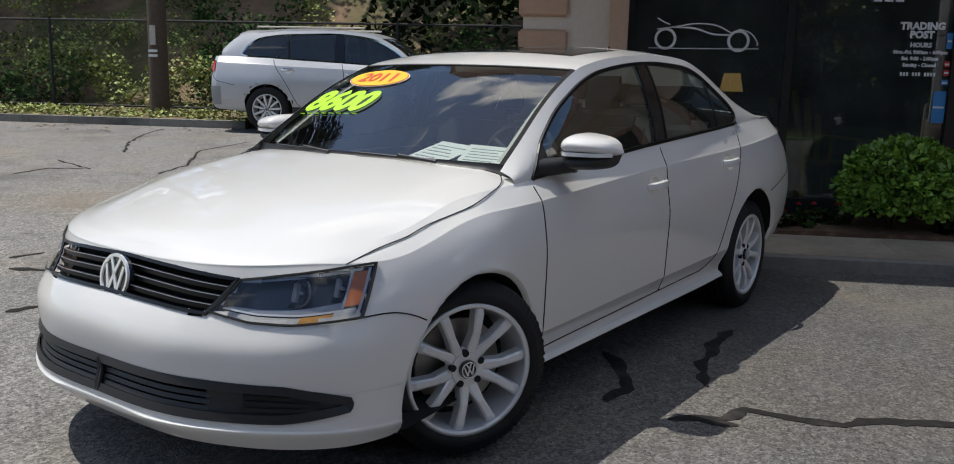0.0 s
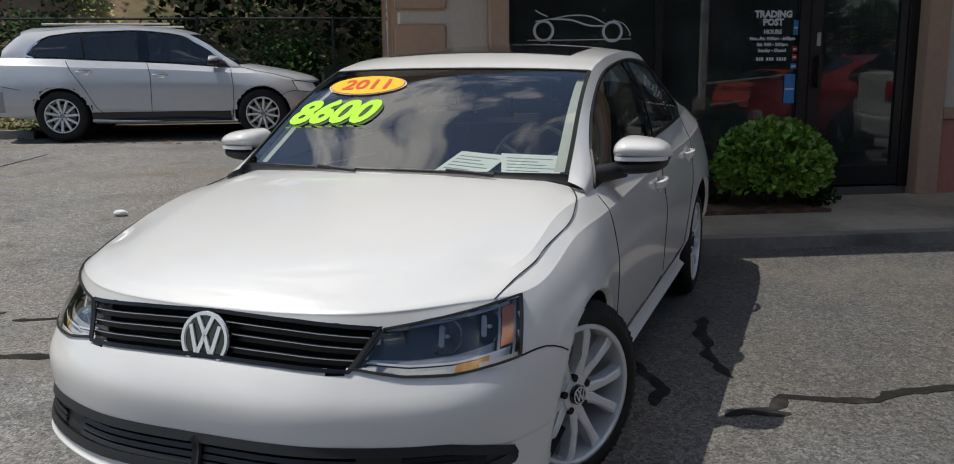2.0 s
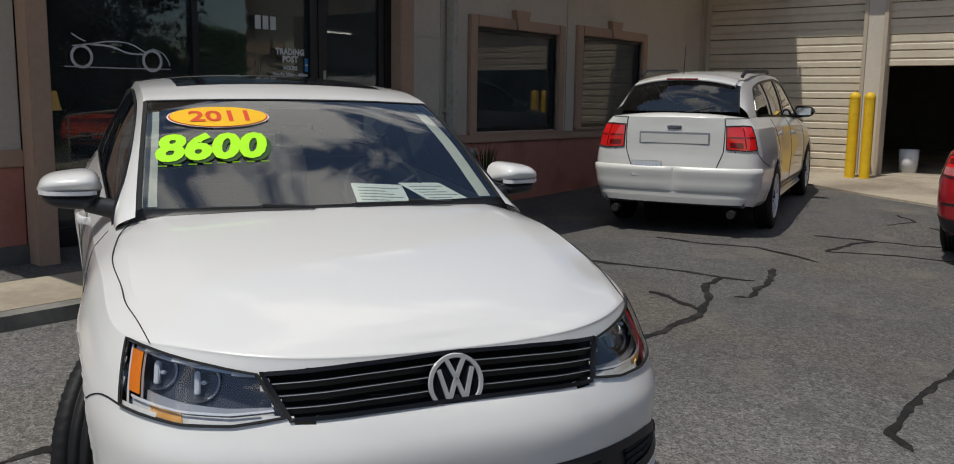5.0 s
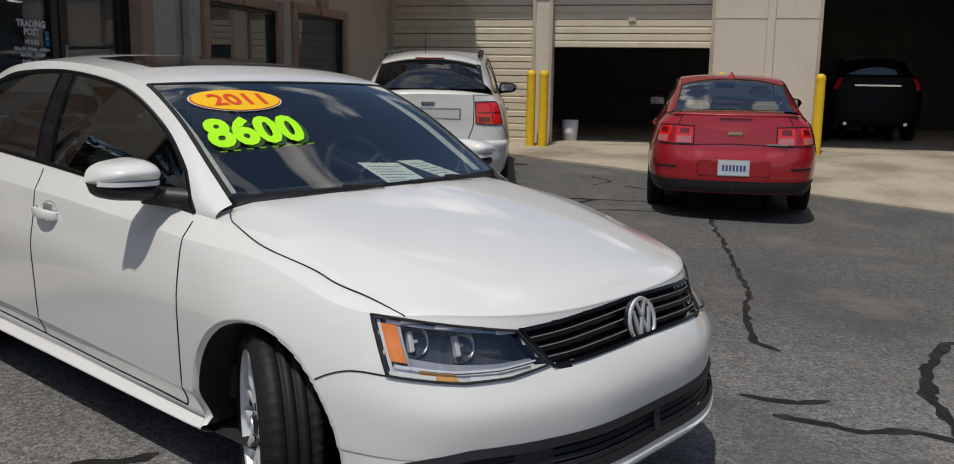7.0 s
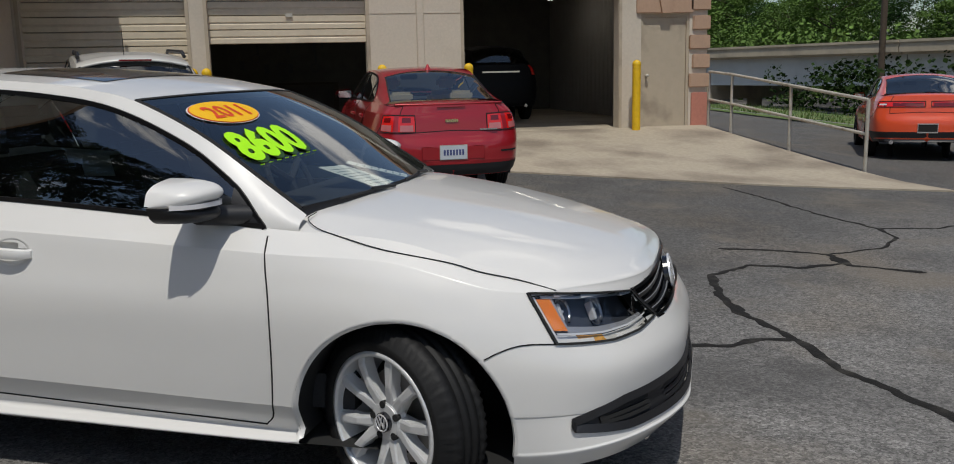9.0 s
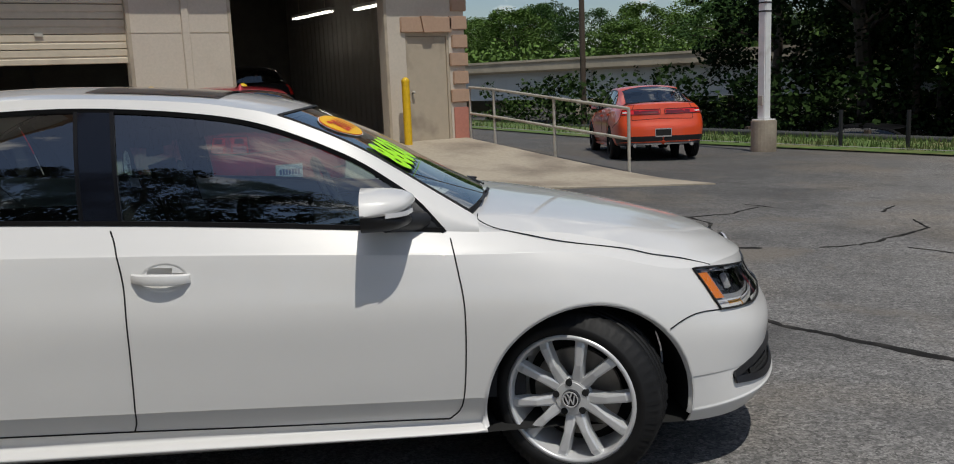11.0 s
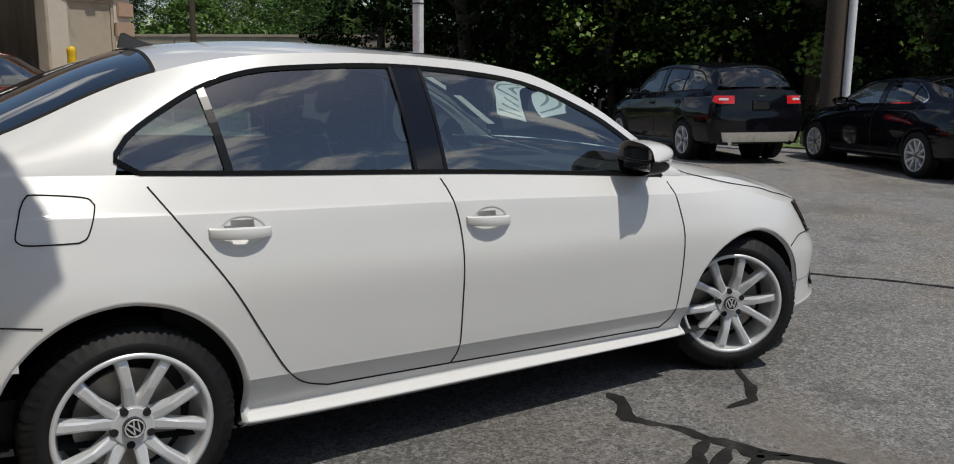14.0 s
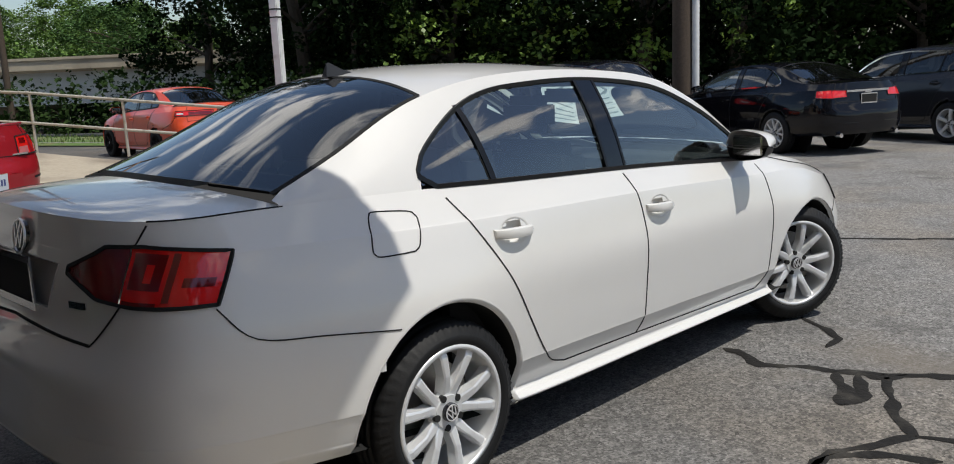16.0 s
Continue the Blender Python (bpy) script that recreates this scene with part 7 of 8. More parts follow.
CRACKS.append([(-1.45, 0.06), (-1.45, 0.29), (-1.44, 0.47)])
CRACKS.append([(-1.63, 0.07), (-1.65, 0.45), (-1.67, 0.74), (-1.48, 0.86), (-1.37, 0.94), (-1.27, 1.08)])
CRACKS.append([(-1.67, 0.74), (-1.95, 0.78), (-2.5, 0.72)])
CRACKS.append([(-1.35, -0.83), (-1.45, -0.6), (-1.51, -0.44), (-1.45, -0.28)])
CRACKS.append([(3.6, -7.28), (3.14, -7.28)])
CRACKS.append([(1.16, -5.45), (1.03, -5.82), (1.1, -6.44), (1.19, -7.16), (1.63, -7.58)])
CRACKS.append([(0.72, -6.04), (-0.03, -6.07)])
CRACKS.append([(2.14, -7.83), (2.37, -8.41)])
CRACKS.append([(5.81, -0.76), (6.13, -1.34), (6.18, -1.81), (6.47, -1.97)])
CRACKS.append([(5.81, -0.76), (6.4, -0.8), (6.78, -0.96)])
CRACKS.append([(6.65, -0.37), (6.73, -0.89), (6.88, -1.76)])
CRACKS.append([(4.6, -0.72), (4.22, -0.83), (3.75, -0.92), (3.42, -0.97), (3.37, -0.88)])
CRACKS.append([(5.49, 0.82), (5.41, 0.3), (5.55, -0.18), (5.2, -0.9)])
CRACKS.append([(0.86, -1.05), (1.1, -1.08)])
THIN = (3, 4, 5, 17, 18, 20, 21, 22, 27, 28, 29, 30, 31)
for n_, path in enumerate(CRACKS):
    bm = bmesh.new()
    rng = random.Random(n_ + 7)
    pts = []
    for a, b in zip(path[:-1], path[1:]):
        k = max(2, int(math.dist(a, b) / 0.045))
        pts += [(a[0] + (b[0] - a[0]) * i / k, a[1] + (b[1] - a[1]) * i / k) for i in range(k)]
    pts.append(path[-1])
    base = 0.026 if n_ in THIN else 0.042
    rows = []
    for i, (x, y) in enumerate(pts):
        a, b = pts[max(0, i - 1)], pts[min(len(pts) - 1, i + 1)]
        dx, dy = b[0] - a[0], b[1] - a[1]
        L = math.hypot(dx, dy) or 1
        wob = noise.noise(Vector((x * 5, y * 5, n_))) * .035 + noise.noise(Vector((x * 19, y * 19, n_ + 3))) * .012
        px, py = x - dy / L * wob, y + dx / L * wob
        w = max(.006, base * (.55 + .75 * abs(noise.noise(Vector((x * 3, y * 3, 9.0)))) + .5 * noise.noise(Vector((x * 13, y * 13, 4.0)))))
        if i in (0, len(pts) - 1):
            w *= .3
        rows.append([bm.verts.new((px - dy / L * t * w, py + dx / L * t * w, ground_z(px, py) + h)) for t, h in ((-1, .002), (-.5, .005), (.5, .005), (1, .002))])
    for a, b in zip(rows[:-1], rows[1:]):
        for j in range(3):
            bm.faces.new((a[j], a[j + 1], b[j + 1], b[j]))
    bmesh.ops.recalc_face_normals(bm, faces=bm.faces)
    solo("tar_crack", bm, M["tar"], "black tar-sealed crack in the asphalt", "crack", kind="structure", smooth=True)

# ---- bollards, rail, poles ----
def bollard(x, y, z, h, lean=0):
    t = thing("bollard", pose(x, y, z, 0, lean, 0), "yellow painted steel bollard guarding the garage", "bollard", "garage bollards")
    bm = bmesh.new()
    add_tube(bm, (0, 0, -.1), (0, 0, h - .075), .078, n=20)
    part("post", bm, M["yellow"], t, smooth=True)
    rows = [[(.083 * math.cos(a) * math.cos(b), .083 * math.cos(a) * math.sin(b), h - .075 + .085 * math.sin(a)) for b in np.linspace(0, 2 * math.pi, 20, endpoint=False)] for a in np.linspace(-.25, math.pi / 2 - .02, 8)]
    grid_part("cap", rows, M["yellow"], t, closed=True)
    return t


for x, y in ((11.62, .50), (11.64, .72), (11.76, -2.43), (11.76, -3.97), (11.80, -7.18)):
    bollard(x, y, ground_z(x, y) + .03, 1.29)

railing = thing("handrail", pose(0, 0, 0), "weathered galvanised pipe handrail beside the apron", "handrail")
RP = [(7.27, -8.80, -.10, .875), (9.24, -8.80, .03, 1.055), (11.18, -8.80, .17, 1.235), (12.12, -8.83, .22, 1.29)]
for x, y, z0, z1 in RP:
    bm = bmesh.new()
    add_tube(bm, (x, y, z0 - .15), (x, y, z1), .027, n=10)
    part("post", bm, M["galv"], railing, smooth=True)
for (a, b) in zip(RP[:-1], RP[1:]):
    for name, f in (("top_rail", 1.0), ("mid_rail", .50)):
        bm = bmesh.new()
        add_tube(bm, (a[0], a[1], a[2] + (a[3] - a[2]) * f), (b[0], b[1], b[2] + (b[3] - b[2]) * f), .026, n=10)
        part(name, bm, M["galv"], railing, smooth=True)

lp = thing("lamp_post", pose(9.40, -14.60, 0), "white steel lamp post on a concrete footing", "lamp post")
zb = ground_z(9.40, -14.60)
bm = bmesh.new()
add_tube(bm, (0, 0, zb - .3), (0, 0, zb + .68), .27, n=24)
part("footing", bm, M["concrete"], lp, bevel=.02)
bm = bmesh.new()
add_box(bm, -.10, .10, -.10, .10, zb + .70, 9.0)
part("pole", bm, M["white_paint"], lp, bevel=.02)
boxes("base_plate", [(-.17, .17, -.17, .17, zb + .68, zb + .70)], M["white_paint"], lp)
boxes("strap", [(-.107, .107, -.107, .107, 2.60, 2.63), (-.107, .107, -.107, .107, 2.78, 2.81)], M["gap"], lp)
boxes("hand_box", [(-.05, .05, .10, .13, zb + 1.0, zb + 1.2)], M["galv"], lp)


def utility_pole(x, y, z, h, r, label, lean=0.0):
    t = thing("utility_pole", pose(x, y, z, 0, lean, 0), label, "utility pole")
    bm = bmesh.new()
    add_tube(bm, (0, 0, -.4), (0, 0, h), r, r * .72, n=16)
    part("pole", bm, M["wood_pole"], t, smooth=True)
    return t


p = utility_pole(-8.25, 12.3, ground_z(-8.25, 12.3), 9, .19, "dark wooden utility pole beside the fence")
boxes("tag_plate", [(-.06, .06, -.20, -.185, 1.35, 1.72)], M["galv"], p)
for k in range(2):
    boxes("tag_bar", [(-.09, .09, -.205, -.19, 1.12 + .09 * k, 1.17 + .09 * k)], M["white_text"], p)
p = utility_pole(.30, -14.75, -.36, 11, .21, "tall brown wooden utility pole with a white conduit")
bm = bmesh.new()
add_tube(bm, (-.27, .05, 0), (-.27, .05, 9), .075, n=12)
part("conduit", bm, M["white_paint"], p, smooth=True)
utility_pole(24.3, -21.8, -1.6, 12.0, .125, "thin grey wooden utility pole")
sl = thing("street_lamp", pose(11.9, -24.3, -1.7), "thin street lamp standing before the woods", "street lamp")
bm = bmesh.new()
add_tube(bm, (0, 0, 0), (0, 0, 5.4), .12, .09, n=12)
part("pole", bm, M["wood_pole"], sl, smooth=True)
bm = bmesh.new()
for a, b in (((0, 0, 5.2), (.45, .75, 5.75)), ((.45, .75, 5.75), (.85, 1.4, 5.85))):
    add_tube(bm, a, b, .03, n=8)
part("arm", bm, M["galv"], sl)
bm = bmesh.new()
r = bmesh.ops.create_uvsphere(bm, u_segments=14, v_segments=8, radius=1)
bmesh.ops.transform(bm, matrix=Matrix.LocRotScale((1.05, 1.72, 5.84), Euler((0, 0, 1.03)), (.42, .14, .09)), verts=r["verts"])
part("lamp_head", bm, M["white_paint"], sl, smooth=True)
for k, (a, b, sag) in enumerate((((24.3, -21.8, 9.9), (.3, -14.75, 10.3), .8), ((24.3, -21.8, 9.6), (60, -40, 11), .9), ((.3, -14.75, 9.4), (-40, -20, 9.6), .9))):
    bm = bmesh.new()
    q = [Vector(a).lerp(Vector(b), t) - Vector((0, 0, sag * 4 * t * (1 - t))) for t in np.linspace(0, 1, 16)]
    for u, v in zip(q[:-1], q[1:]):
        add_tube(bm, u, v, .013, n=5)
    solo("overhead_cable", bm, M["gap"], "thin black overhead cable between utility poles", "cable")

# ---- verge, guard rail ----
def ribbon(name, line, w0, w1, z_of, material, label, category, n=40):
    rows = []
    for t in np.linspace(0, 1, n + 1):
        u = t * (len(line) - 1)
        i = min(int(u), len(line) - 2)
        x, y = (line[i][k] + (line[i + 1][k] - line[i][k]) * (u - i) for k in (0, 1))
        rows.append([(x, y + w0 + (w1 - w0) * s, z_of(x, y + w0 + (w1 - w0) * s, s)) for s in np.linspace(0, 1, 9)])
    return tagged(grid_part(name, rows, material), label, category, kind="structure")


VERGE = [(34, -19.2), (14, -15.5), (6, -15.75), (-2, -16.4), (-14, -18.6), (-30, -21)]
ribbon("ground_verge", VERGE, 0, -3.0, lambda x, y, s: ground_z(x, y) + .02 + .12 * math.sin(math.pi * s) ** .6, M["grass"], "narrow grass verge at the edge of the lot", "grass verge")
bm = bmesh.new()
rng = random.Random(5)
for _ in range(9000):
    u = rng.random() * (len(VERGE) - 1)
    i = int(u)
    x, y = (VERGE[i][k] + (VERGE[i + 1][k] - VERGE[i][k]) * (u - i) for k in (0, 1))
    y -= rng.random() * 2.6
    z = ground_z(x, y) + .08
    a, h, w = rng.random() * 6.3, .07 + .13 * rng.random(), .02
    bm.faces.new([bm.verts.new(q) for q in ((x - w * math.cos(a), y - w * math.sin(a), z), (x + w * math.cos(a), y + w * math.sin(a), z), (x + .05 * math.sin(a), y, z + h))])
solo("grass", bm, M["grass"], "short uneven grass on the verge", "grass", kind="stuff")
# beam steel coloured dark to show the shade it stands in
M["rail_grey"] = mat("shaded_steel", (0.10, 0.10, 0.095), 0.7, metal=0.3, vary=0.2, scale=5.0)
rail = thing("guard_rail", pose(0, 0, 0), "galvanised steel guard rail along the lower road", "guard rail")
GR = [(30, -21.6), (14, -19.3), (6, -18.8), (-2, -19.3), (-14, -21.5)]
for a, b in zip(GR[:-1], GR[1:]):
    d = Vector((b[0] - a[0], b[1] - a[1], 0))
    za, zb = ground_z(*a) + .15, ground_z(*b) + .15
    for k in range(max(2, int(d.length / 3.8))):
        t = k / max(2, int(d.length / 3.8))
        x, y = a[0] + d.x * t, a[1] + d.y * t
        boxes("post", [(x - .06, x + .06, y - .20, y - .08, ground_z(x, y) - .2, za + (zb - za) * t + .12)], M["wood_pole"], rail)
    rows = []
    for t in np.linspace(0, 1, 12):
        x, y = a[0] + d.x * t, a[1] + d.y * t
        rows.append([(x, y + off, za + (zb - za) * t + h) for off, h in ((0, -.16), (.05, -.11), (.05, -.06), (0, 0), (.05, .06), (.05, .11), (0, .16))])
    grid_part("beam", [[(x, y, z - .12) for x, y, z in row] for row in rows], M["rail_grey"], rail)
for x in (-4, -1.2, 1.8, 3.8, 5.56, 7.06, 8.5, 10.65):
    y = np.interp(x, [-14, -2, 5.5, 8.5, 14], [-19.1, -17.0, -16.4, -16.0, -15.8])
    bm = bmesh.new()
    add_tube(bm, (x, y, ground_z(x, y) - .2), (x, y, ground_z(x, y) + .86), .045, n=8)
    solo("marker_post", bm, M["chain"], "thin dark steel post on the verge", "post", group="verge posts")
ribbon("kerb_lot", VERGE, .16, 0.0, lambda x, y, s: ground_z(x, y) + .11, M["kerb"], "low concrete kerb along the verge", "kerb")


# ---- trees ----
def leaf_cloud(centres, per, size, rng, flat=.35):
    """Many small leaves round the given clump centres (x, y, z, r): vertices and faces."""
    v, f = [], []
    for cx, cy, cz, r in centres:
        for _ in range(per):
            a, b, q = rng.random() * 6.283, math.acos(2 * rng.random() - 1), r * (.25 + .75 * rng.random() ** .5)
            x, y, z = cx + q * math.sin(b) * math.cos(a), cy + q * math.sin(b) * math.sin(a), cz + q * math.cos(b) * .75
            t, p = rng.random() * 6.283, (rng.random() - .5) * 2.2
            s = size * (.6 + .8 * rng.random())
            d = Vector((math.cos(t) * math.cos(p), math.sin(t) * math.cos(p), math.sin(p))) * s
            e = d.cross(Vector((rng.random() - .5, rng.random() - .5, rng.random() + .2))).normalized() * s * .42
            o = Vector((x, y, z))
            k = len(v)
            v += [tuple(o - d * .5), tuple(o + e), tuple(o + d * .5), tuple(o - e)]
            f.append((k, k + 1, k + 2, k + 3))
    return v, f


def cloud_part(name, v, f, material, parent, label=""):
    me = bpy.data.meshes.new(name)
    me.from_pydata(v, [], f)
    me.materials.append(material)
    ob = new(name, me)
    ob.parent = parent
    return tagged(ob, label)


def make_tree(seed, h, spread, low, material, per=46, size=.30, clumps=95):
    rng = random.Random(seed)
    t = thing("tree", pose(0, 0, 0), "tall broadleaf tree with dense dark green crown", "tree", "woods behind the lot")
    bm = bmesh.new()
    q = [Vector((rng.uniform(-.12, .12) * k, rng.uniform(-.12, .12) * k, h * .86 * k / 6)) for k in range(7)]
    for k in range(6):
        add_tube(bm, q[k], q[k + 1], .26 * (1 - k / 7) * h / 12, .26 * (1 - (k + 1) / 7) * h / 12, n=9)
    for k in range(9):
        z = h * rng.uniform(.25, .8)
        a = rng.random() * 6.28
        o = q[min(5, int(z / (h * .86) * 6))]
        e = Vector((math.cos(a) * spread * .7, math.sin(a) * spread * .7, z + spread * .35))
        mid = (Vector((o.x, o.y, z)) + e) / 2 + Vector((0, 0, .25))
        add_tube(bm, (o.x, o.y, z), mid, .08, .055, n=6)
        add_tube(bm, mid, e, .055, .02, n=6)
    part("trunk", bm, M["bark"], t, smooth=True)
    cs = []
    for _ in range(clumps):
        z = low + (h - low) * rng.random() ** .85
        k = (z - low) / (h - low)
        rad = spread * math.sqrt(max(.03, 1 - (1.7 * k - .75) ** 2)) if k > .02 else spread * .5
        a, d = rng.random() * 6.283, rad * (.35 + .7 * rng.random() ** .6)
        cs.append((d * math.cos(a), d * math.sin(a), z, rng.uniform(.45, 1.0) * spread * .27))
    v, f = leaf_cloud(cs, per, size, rng)
    cloud_part("crown", v, f, material, t)
    return t


kinds = [make_tree(11, 13.5, 3.6, 1.2, M["leaf_in_shade"], 95, .19, 150), make_tree(12, 15.5, 4.2, 2.5, M["leaf_in_shade"], 95, .20, 160), make_tree(13, 11.0, 3.2, .6, M["leaf"], 90, .17, 140), make_tree(14, 9.0, 2.8, .4, M["leaf"], 90, .16, 120), make_tree(15, 10.0, 3.6, .4, M["leaf_far"], 120, .17, 190), make_tree(16, 12.0, 4.4, .4, M["leaf_mid"], 120, .19, 170), make_tree(17, 9.0, 4.0, .2, M["leaf_far"], 120, .17, 150)]
rng = random.Random(3)
spots = []
for i, x in enumerate(np.arange(-24, 15, 2.9)):
    spots.append((x + rng.uniform(-.8, .8), -24.3 - .10 * abs(x - 4) + rng.uniform(-1.2, 1.0)))
for i, x in enumerate(np.arange(-28, 20, 3.4)):
    spots.append((x + rng.uniform(-1, 1), -30 + rng.uniform(-1.5, 1.5)))
for i, x in enumerate(np.arange(-30, 22, 5.0)):
    spots.append((x + rng.uniform(-1, 1), -36 + rng.uniform(-1.5, 1.5)))
FAR = [(30 + 8.0 * k + rng.uniform(-2, 2), -48 - 1.6 * k + rng.uniform(-6, 4)) for k in range(13)] + [(48 + 9 * k, -70 + rng.uniform(-5, 5)) for k in range(10)] + [(70 + 10 * k, -30 + rng.uniform(-6, 4)) for k in range(5)]
used = set()
spots = [(x, y) for x, y in spots if x < 17.0 + .9 * (-24 - y)]
for n_, (x, y) in enumerate(spots + FAR):
    k = n_ % 4 if n_ < len(spots) else (4, 5, 4, 6)[n_ % 4]
    far = n_ >= len(spots)
    s = rng.uniform(.85, 1.2) * (1.0 if x > -13 else .42)
    z = ground_z(x, y) - .1 if not far else -2.2 + .05 * max(0, math.hypot(x, y) - 50)
    if far:
        d = math.hypot(x, y)
        s = max(.25, (.084 * d * rng.uniform(.72, 1.0) + 1.2 - z) / (13.5, 15.5, 11.0, 9.0, 10.0, 12.0, 9.0)[k])
    m = pose(x, y, z, rng.uniform(-3, 3), rng.uniform(-3, 3), rng.uniform(0, 360)) @ Matrix.Diagonal((s * (rng.uniform(.95, 1.6) if far else 1), s * (rng.uniform(.95, 1.6) if far else 1), s, 1))
    if k not in used:
        used.add(k)
        kinds[k].matrix_world = m
    else:
        t = copy_thing(kinds[k], Matrix())
        t.matrix_world = m

# undergrowth before the woods, and the deep wood behind
rng = random.Random(21)
cs = []
for x in np.arange(-26, 17, .55):
    for k in range(2):
        cs.append((x + rng.uniform(-.4, .4), -22.4 - .10 * abs(x - 4) - 1.2 * k + rng.uniform(-.6, .6), ground_z(x, -23) + rng.uniform(.2, 1.7), rng.uniform(.5, 1.0)))
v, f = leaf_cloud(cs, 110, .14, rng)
tagged(cloud_part("undergrowth", v, f, M["leaf_in_shade"], None), "tangled undergrowth before the woods, leaves coloured dark for shade", "undergrowth", kind="stuff")
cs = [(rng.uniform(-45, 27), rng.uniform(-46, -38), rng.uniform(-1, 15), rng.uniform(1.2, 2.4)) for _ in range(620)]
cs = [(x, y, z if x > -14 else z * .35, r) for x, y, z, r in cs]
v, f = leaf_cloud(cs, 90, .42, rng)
tagged(cloud_part("far_woods", v, f, M["leaf_in_shade"], None), "woods behind the tree line, leaves coloured dark for deep shade", "woods", kind="stuff")
cs = []
for _ in range(300):
    cs.append((rng.uniform(-2.5, 9.5), rng.uniform(-21.6, -22.8), rng.uniform(1.2, 4.4), rng.uniform(.25, .6)))
v, f = leaf_cloud(cs[:70], 30, .15, rng)
tagged(cloud_part("bright_branches", v, f, M["leaf_light"], None), "sunlit yellow-green branches hanging before the woods", "branches", kind="stuff")
cs = [(rng.uniform(11.5, 30), rng.uniform(-24.5, -20.5), rng.uniform(-1, 1.3), rng.uniform(.4, .9)) for _ in range(130)]
v, f = leaf_cloud(cs, 50, .17, rng)
tagged(cloud_part("shrubs", v, f, M["leaf"], None), "green shrubs below the bridge", "shrubs", kind="stuff")
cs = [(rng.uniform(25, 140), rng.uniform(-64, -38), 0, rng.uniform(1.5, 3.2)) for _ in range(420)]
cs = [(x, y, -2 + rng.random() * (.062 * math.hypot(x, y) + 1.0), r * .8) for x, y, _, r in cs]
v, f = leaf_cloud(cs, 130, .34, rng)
tagged(cloud_part("hillside_woods", v, f, M["leaf_far"], None), "green woods on the far hillside, leaves coloured as sunlit", "woods", kind="stuff")

# ---- bridge ----
br = thing("bridge", pose(36.1, -32.3, 0, 0, 0, 16.5), "concrete road bridge with pale girders beyond the lot", "bridge")
X0, X1, TOP = -43.0, 78.0, 2.50
for name, y0, y1, z0, z1, material in (("deck", -10, 0, -.75, -.50, "bridge"), ("parapet", -.10, .25, -.62, -.30, "bridge"), ("rail_course", -.13, .20, -.30, -.13, "bridge"), ("coping", -.15, .30, -.13, 0, "bridge"), ("girder", -.9, -.5, -2.25, -.62, "girder"), ("girder", -5, -4.6, -2.25, -.62, "girder"), ("lower_flange", -1.0, -.35, -2.36, -2.25, "girder")):
    for a in np.arange(X0, X1, 14.5):
        boxes(name, [(a, a + 14.44, y0, y1, TOP + z0, TOP + z1)], M[material], br)
for x in np.arange(X0 + 14.5, X1, 14.5):
    boxes("pier_cap", [(x - .8, x + .8, -9.5, .1, TOP - 3.3, TOP - 2.37)], M["bridge"], br, bevel=.05)
    for y in (-1, -5, -9):
        bm = bmesh.new()
        add_tube(bm, (x, y, -5), (x, y, TOP - 3.3), .5, n=16)
        part("pier", bm, M["bridge"], br, smooth=True)

# ---- north side: kerb, fence, bank ----
tagged(boxes("kerb_north", [(-16, -5.9, 10.9, 11.08, .1, .38), (-5.9, 3.0, 12.2, 12.38, .1, .42)], M["kerb"]), "low concrete kerb at the back of the lot", "kerb", kind="structure")
rows = [[(x, y, ground_z(x, max(y, 12.3)) + .03 + .05 * noise.noise(Vector((x * .7, y * .7, 0)))) if y > 12.3 else (x, y, ground_z(x, y) + .10) for x in np.arange(-40, 14, .5)] for y in [11.08, 11.6, 12.2] + list(np.arange(12.6, 26, .5))]
tagged(grid_part("ground_bank", rows, M["hill"]), "earth bank with brush behind the fence", "bank", kind="structure")
fence = thing("fence", pose(0, 0, .28), "black chain-link fence with top rail", "fence")
FZ = 1.95
for x in np.arange(-18.3, 3, 2.45):
    bm = bmesh.new()
    add_tube(bm, (x, 12.95, 0), (x, 12.95, FZ + .05), .03, n=8)
    part("post", bm, M["chain"], fence)
for z in (FZ, .22):
    bm = bmesh.new()
    add_tube(bm, (-18.3, 12.95, z), (2.2, 12.95, z), .022, n=8)
    part("rail", bm, M["chain"], fence)
v, f = [], []
for d in (1, -1):
    for x in np.arange(-20.5, 2.2, .085):
        a, b = (x, .22), (x + d * (FZ - .22), FZ)
        k = len(v)
        v += [(a[0] - .0022, 12.93, a[1]), (a[0] + .0022, 12.93, a[1]), (b[0] + .0022, 12.93, b[1]), (b[0] - .0022, 12.93, b[1])]
        f.append((k, k + 1, k + 2, k + 3))
cloud_part("wire_mesh", v, f, M["chain"], fence)
fence["kind"] = "structure"
rng = random.Random(8)
cs, cs2 = [], []
for _ in range(560):
    x, y = rng.uniform(-24, 5), 13.3 + 9 * rng.random() ** 1.3
    den = noise.noise(Vector((x * .30, y * .30, 2.0)))
    if den < -.12 and x > -11:
        continue
    (cs if den < .14 else cs2).append((x, y, ground_z(x, y) + rng.uniform(.05, .9 + .9 * max(0, den)), rng.uniform(.3, .75)))
v, f = leaf_cloud(cs, 130, .085, rng)
tagged(cloud_part("brush", v, f, M["weed"], None), "sunlit green and brown brush on the bank", "brush", kind="stuff")
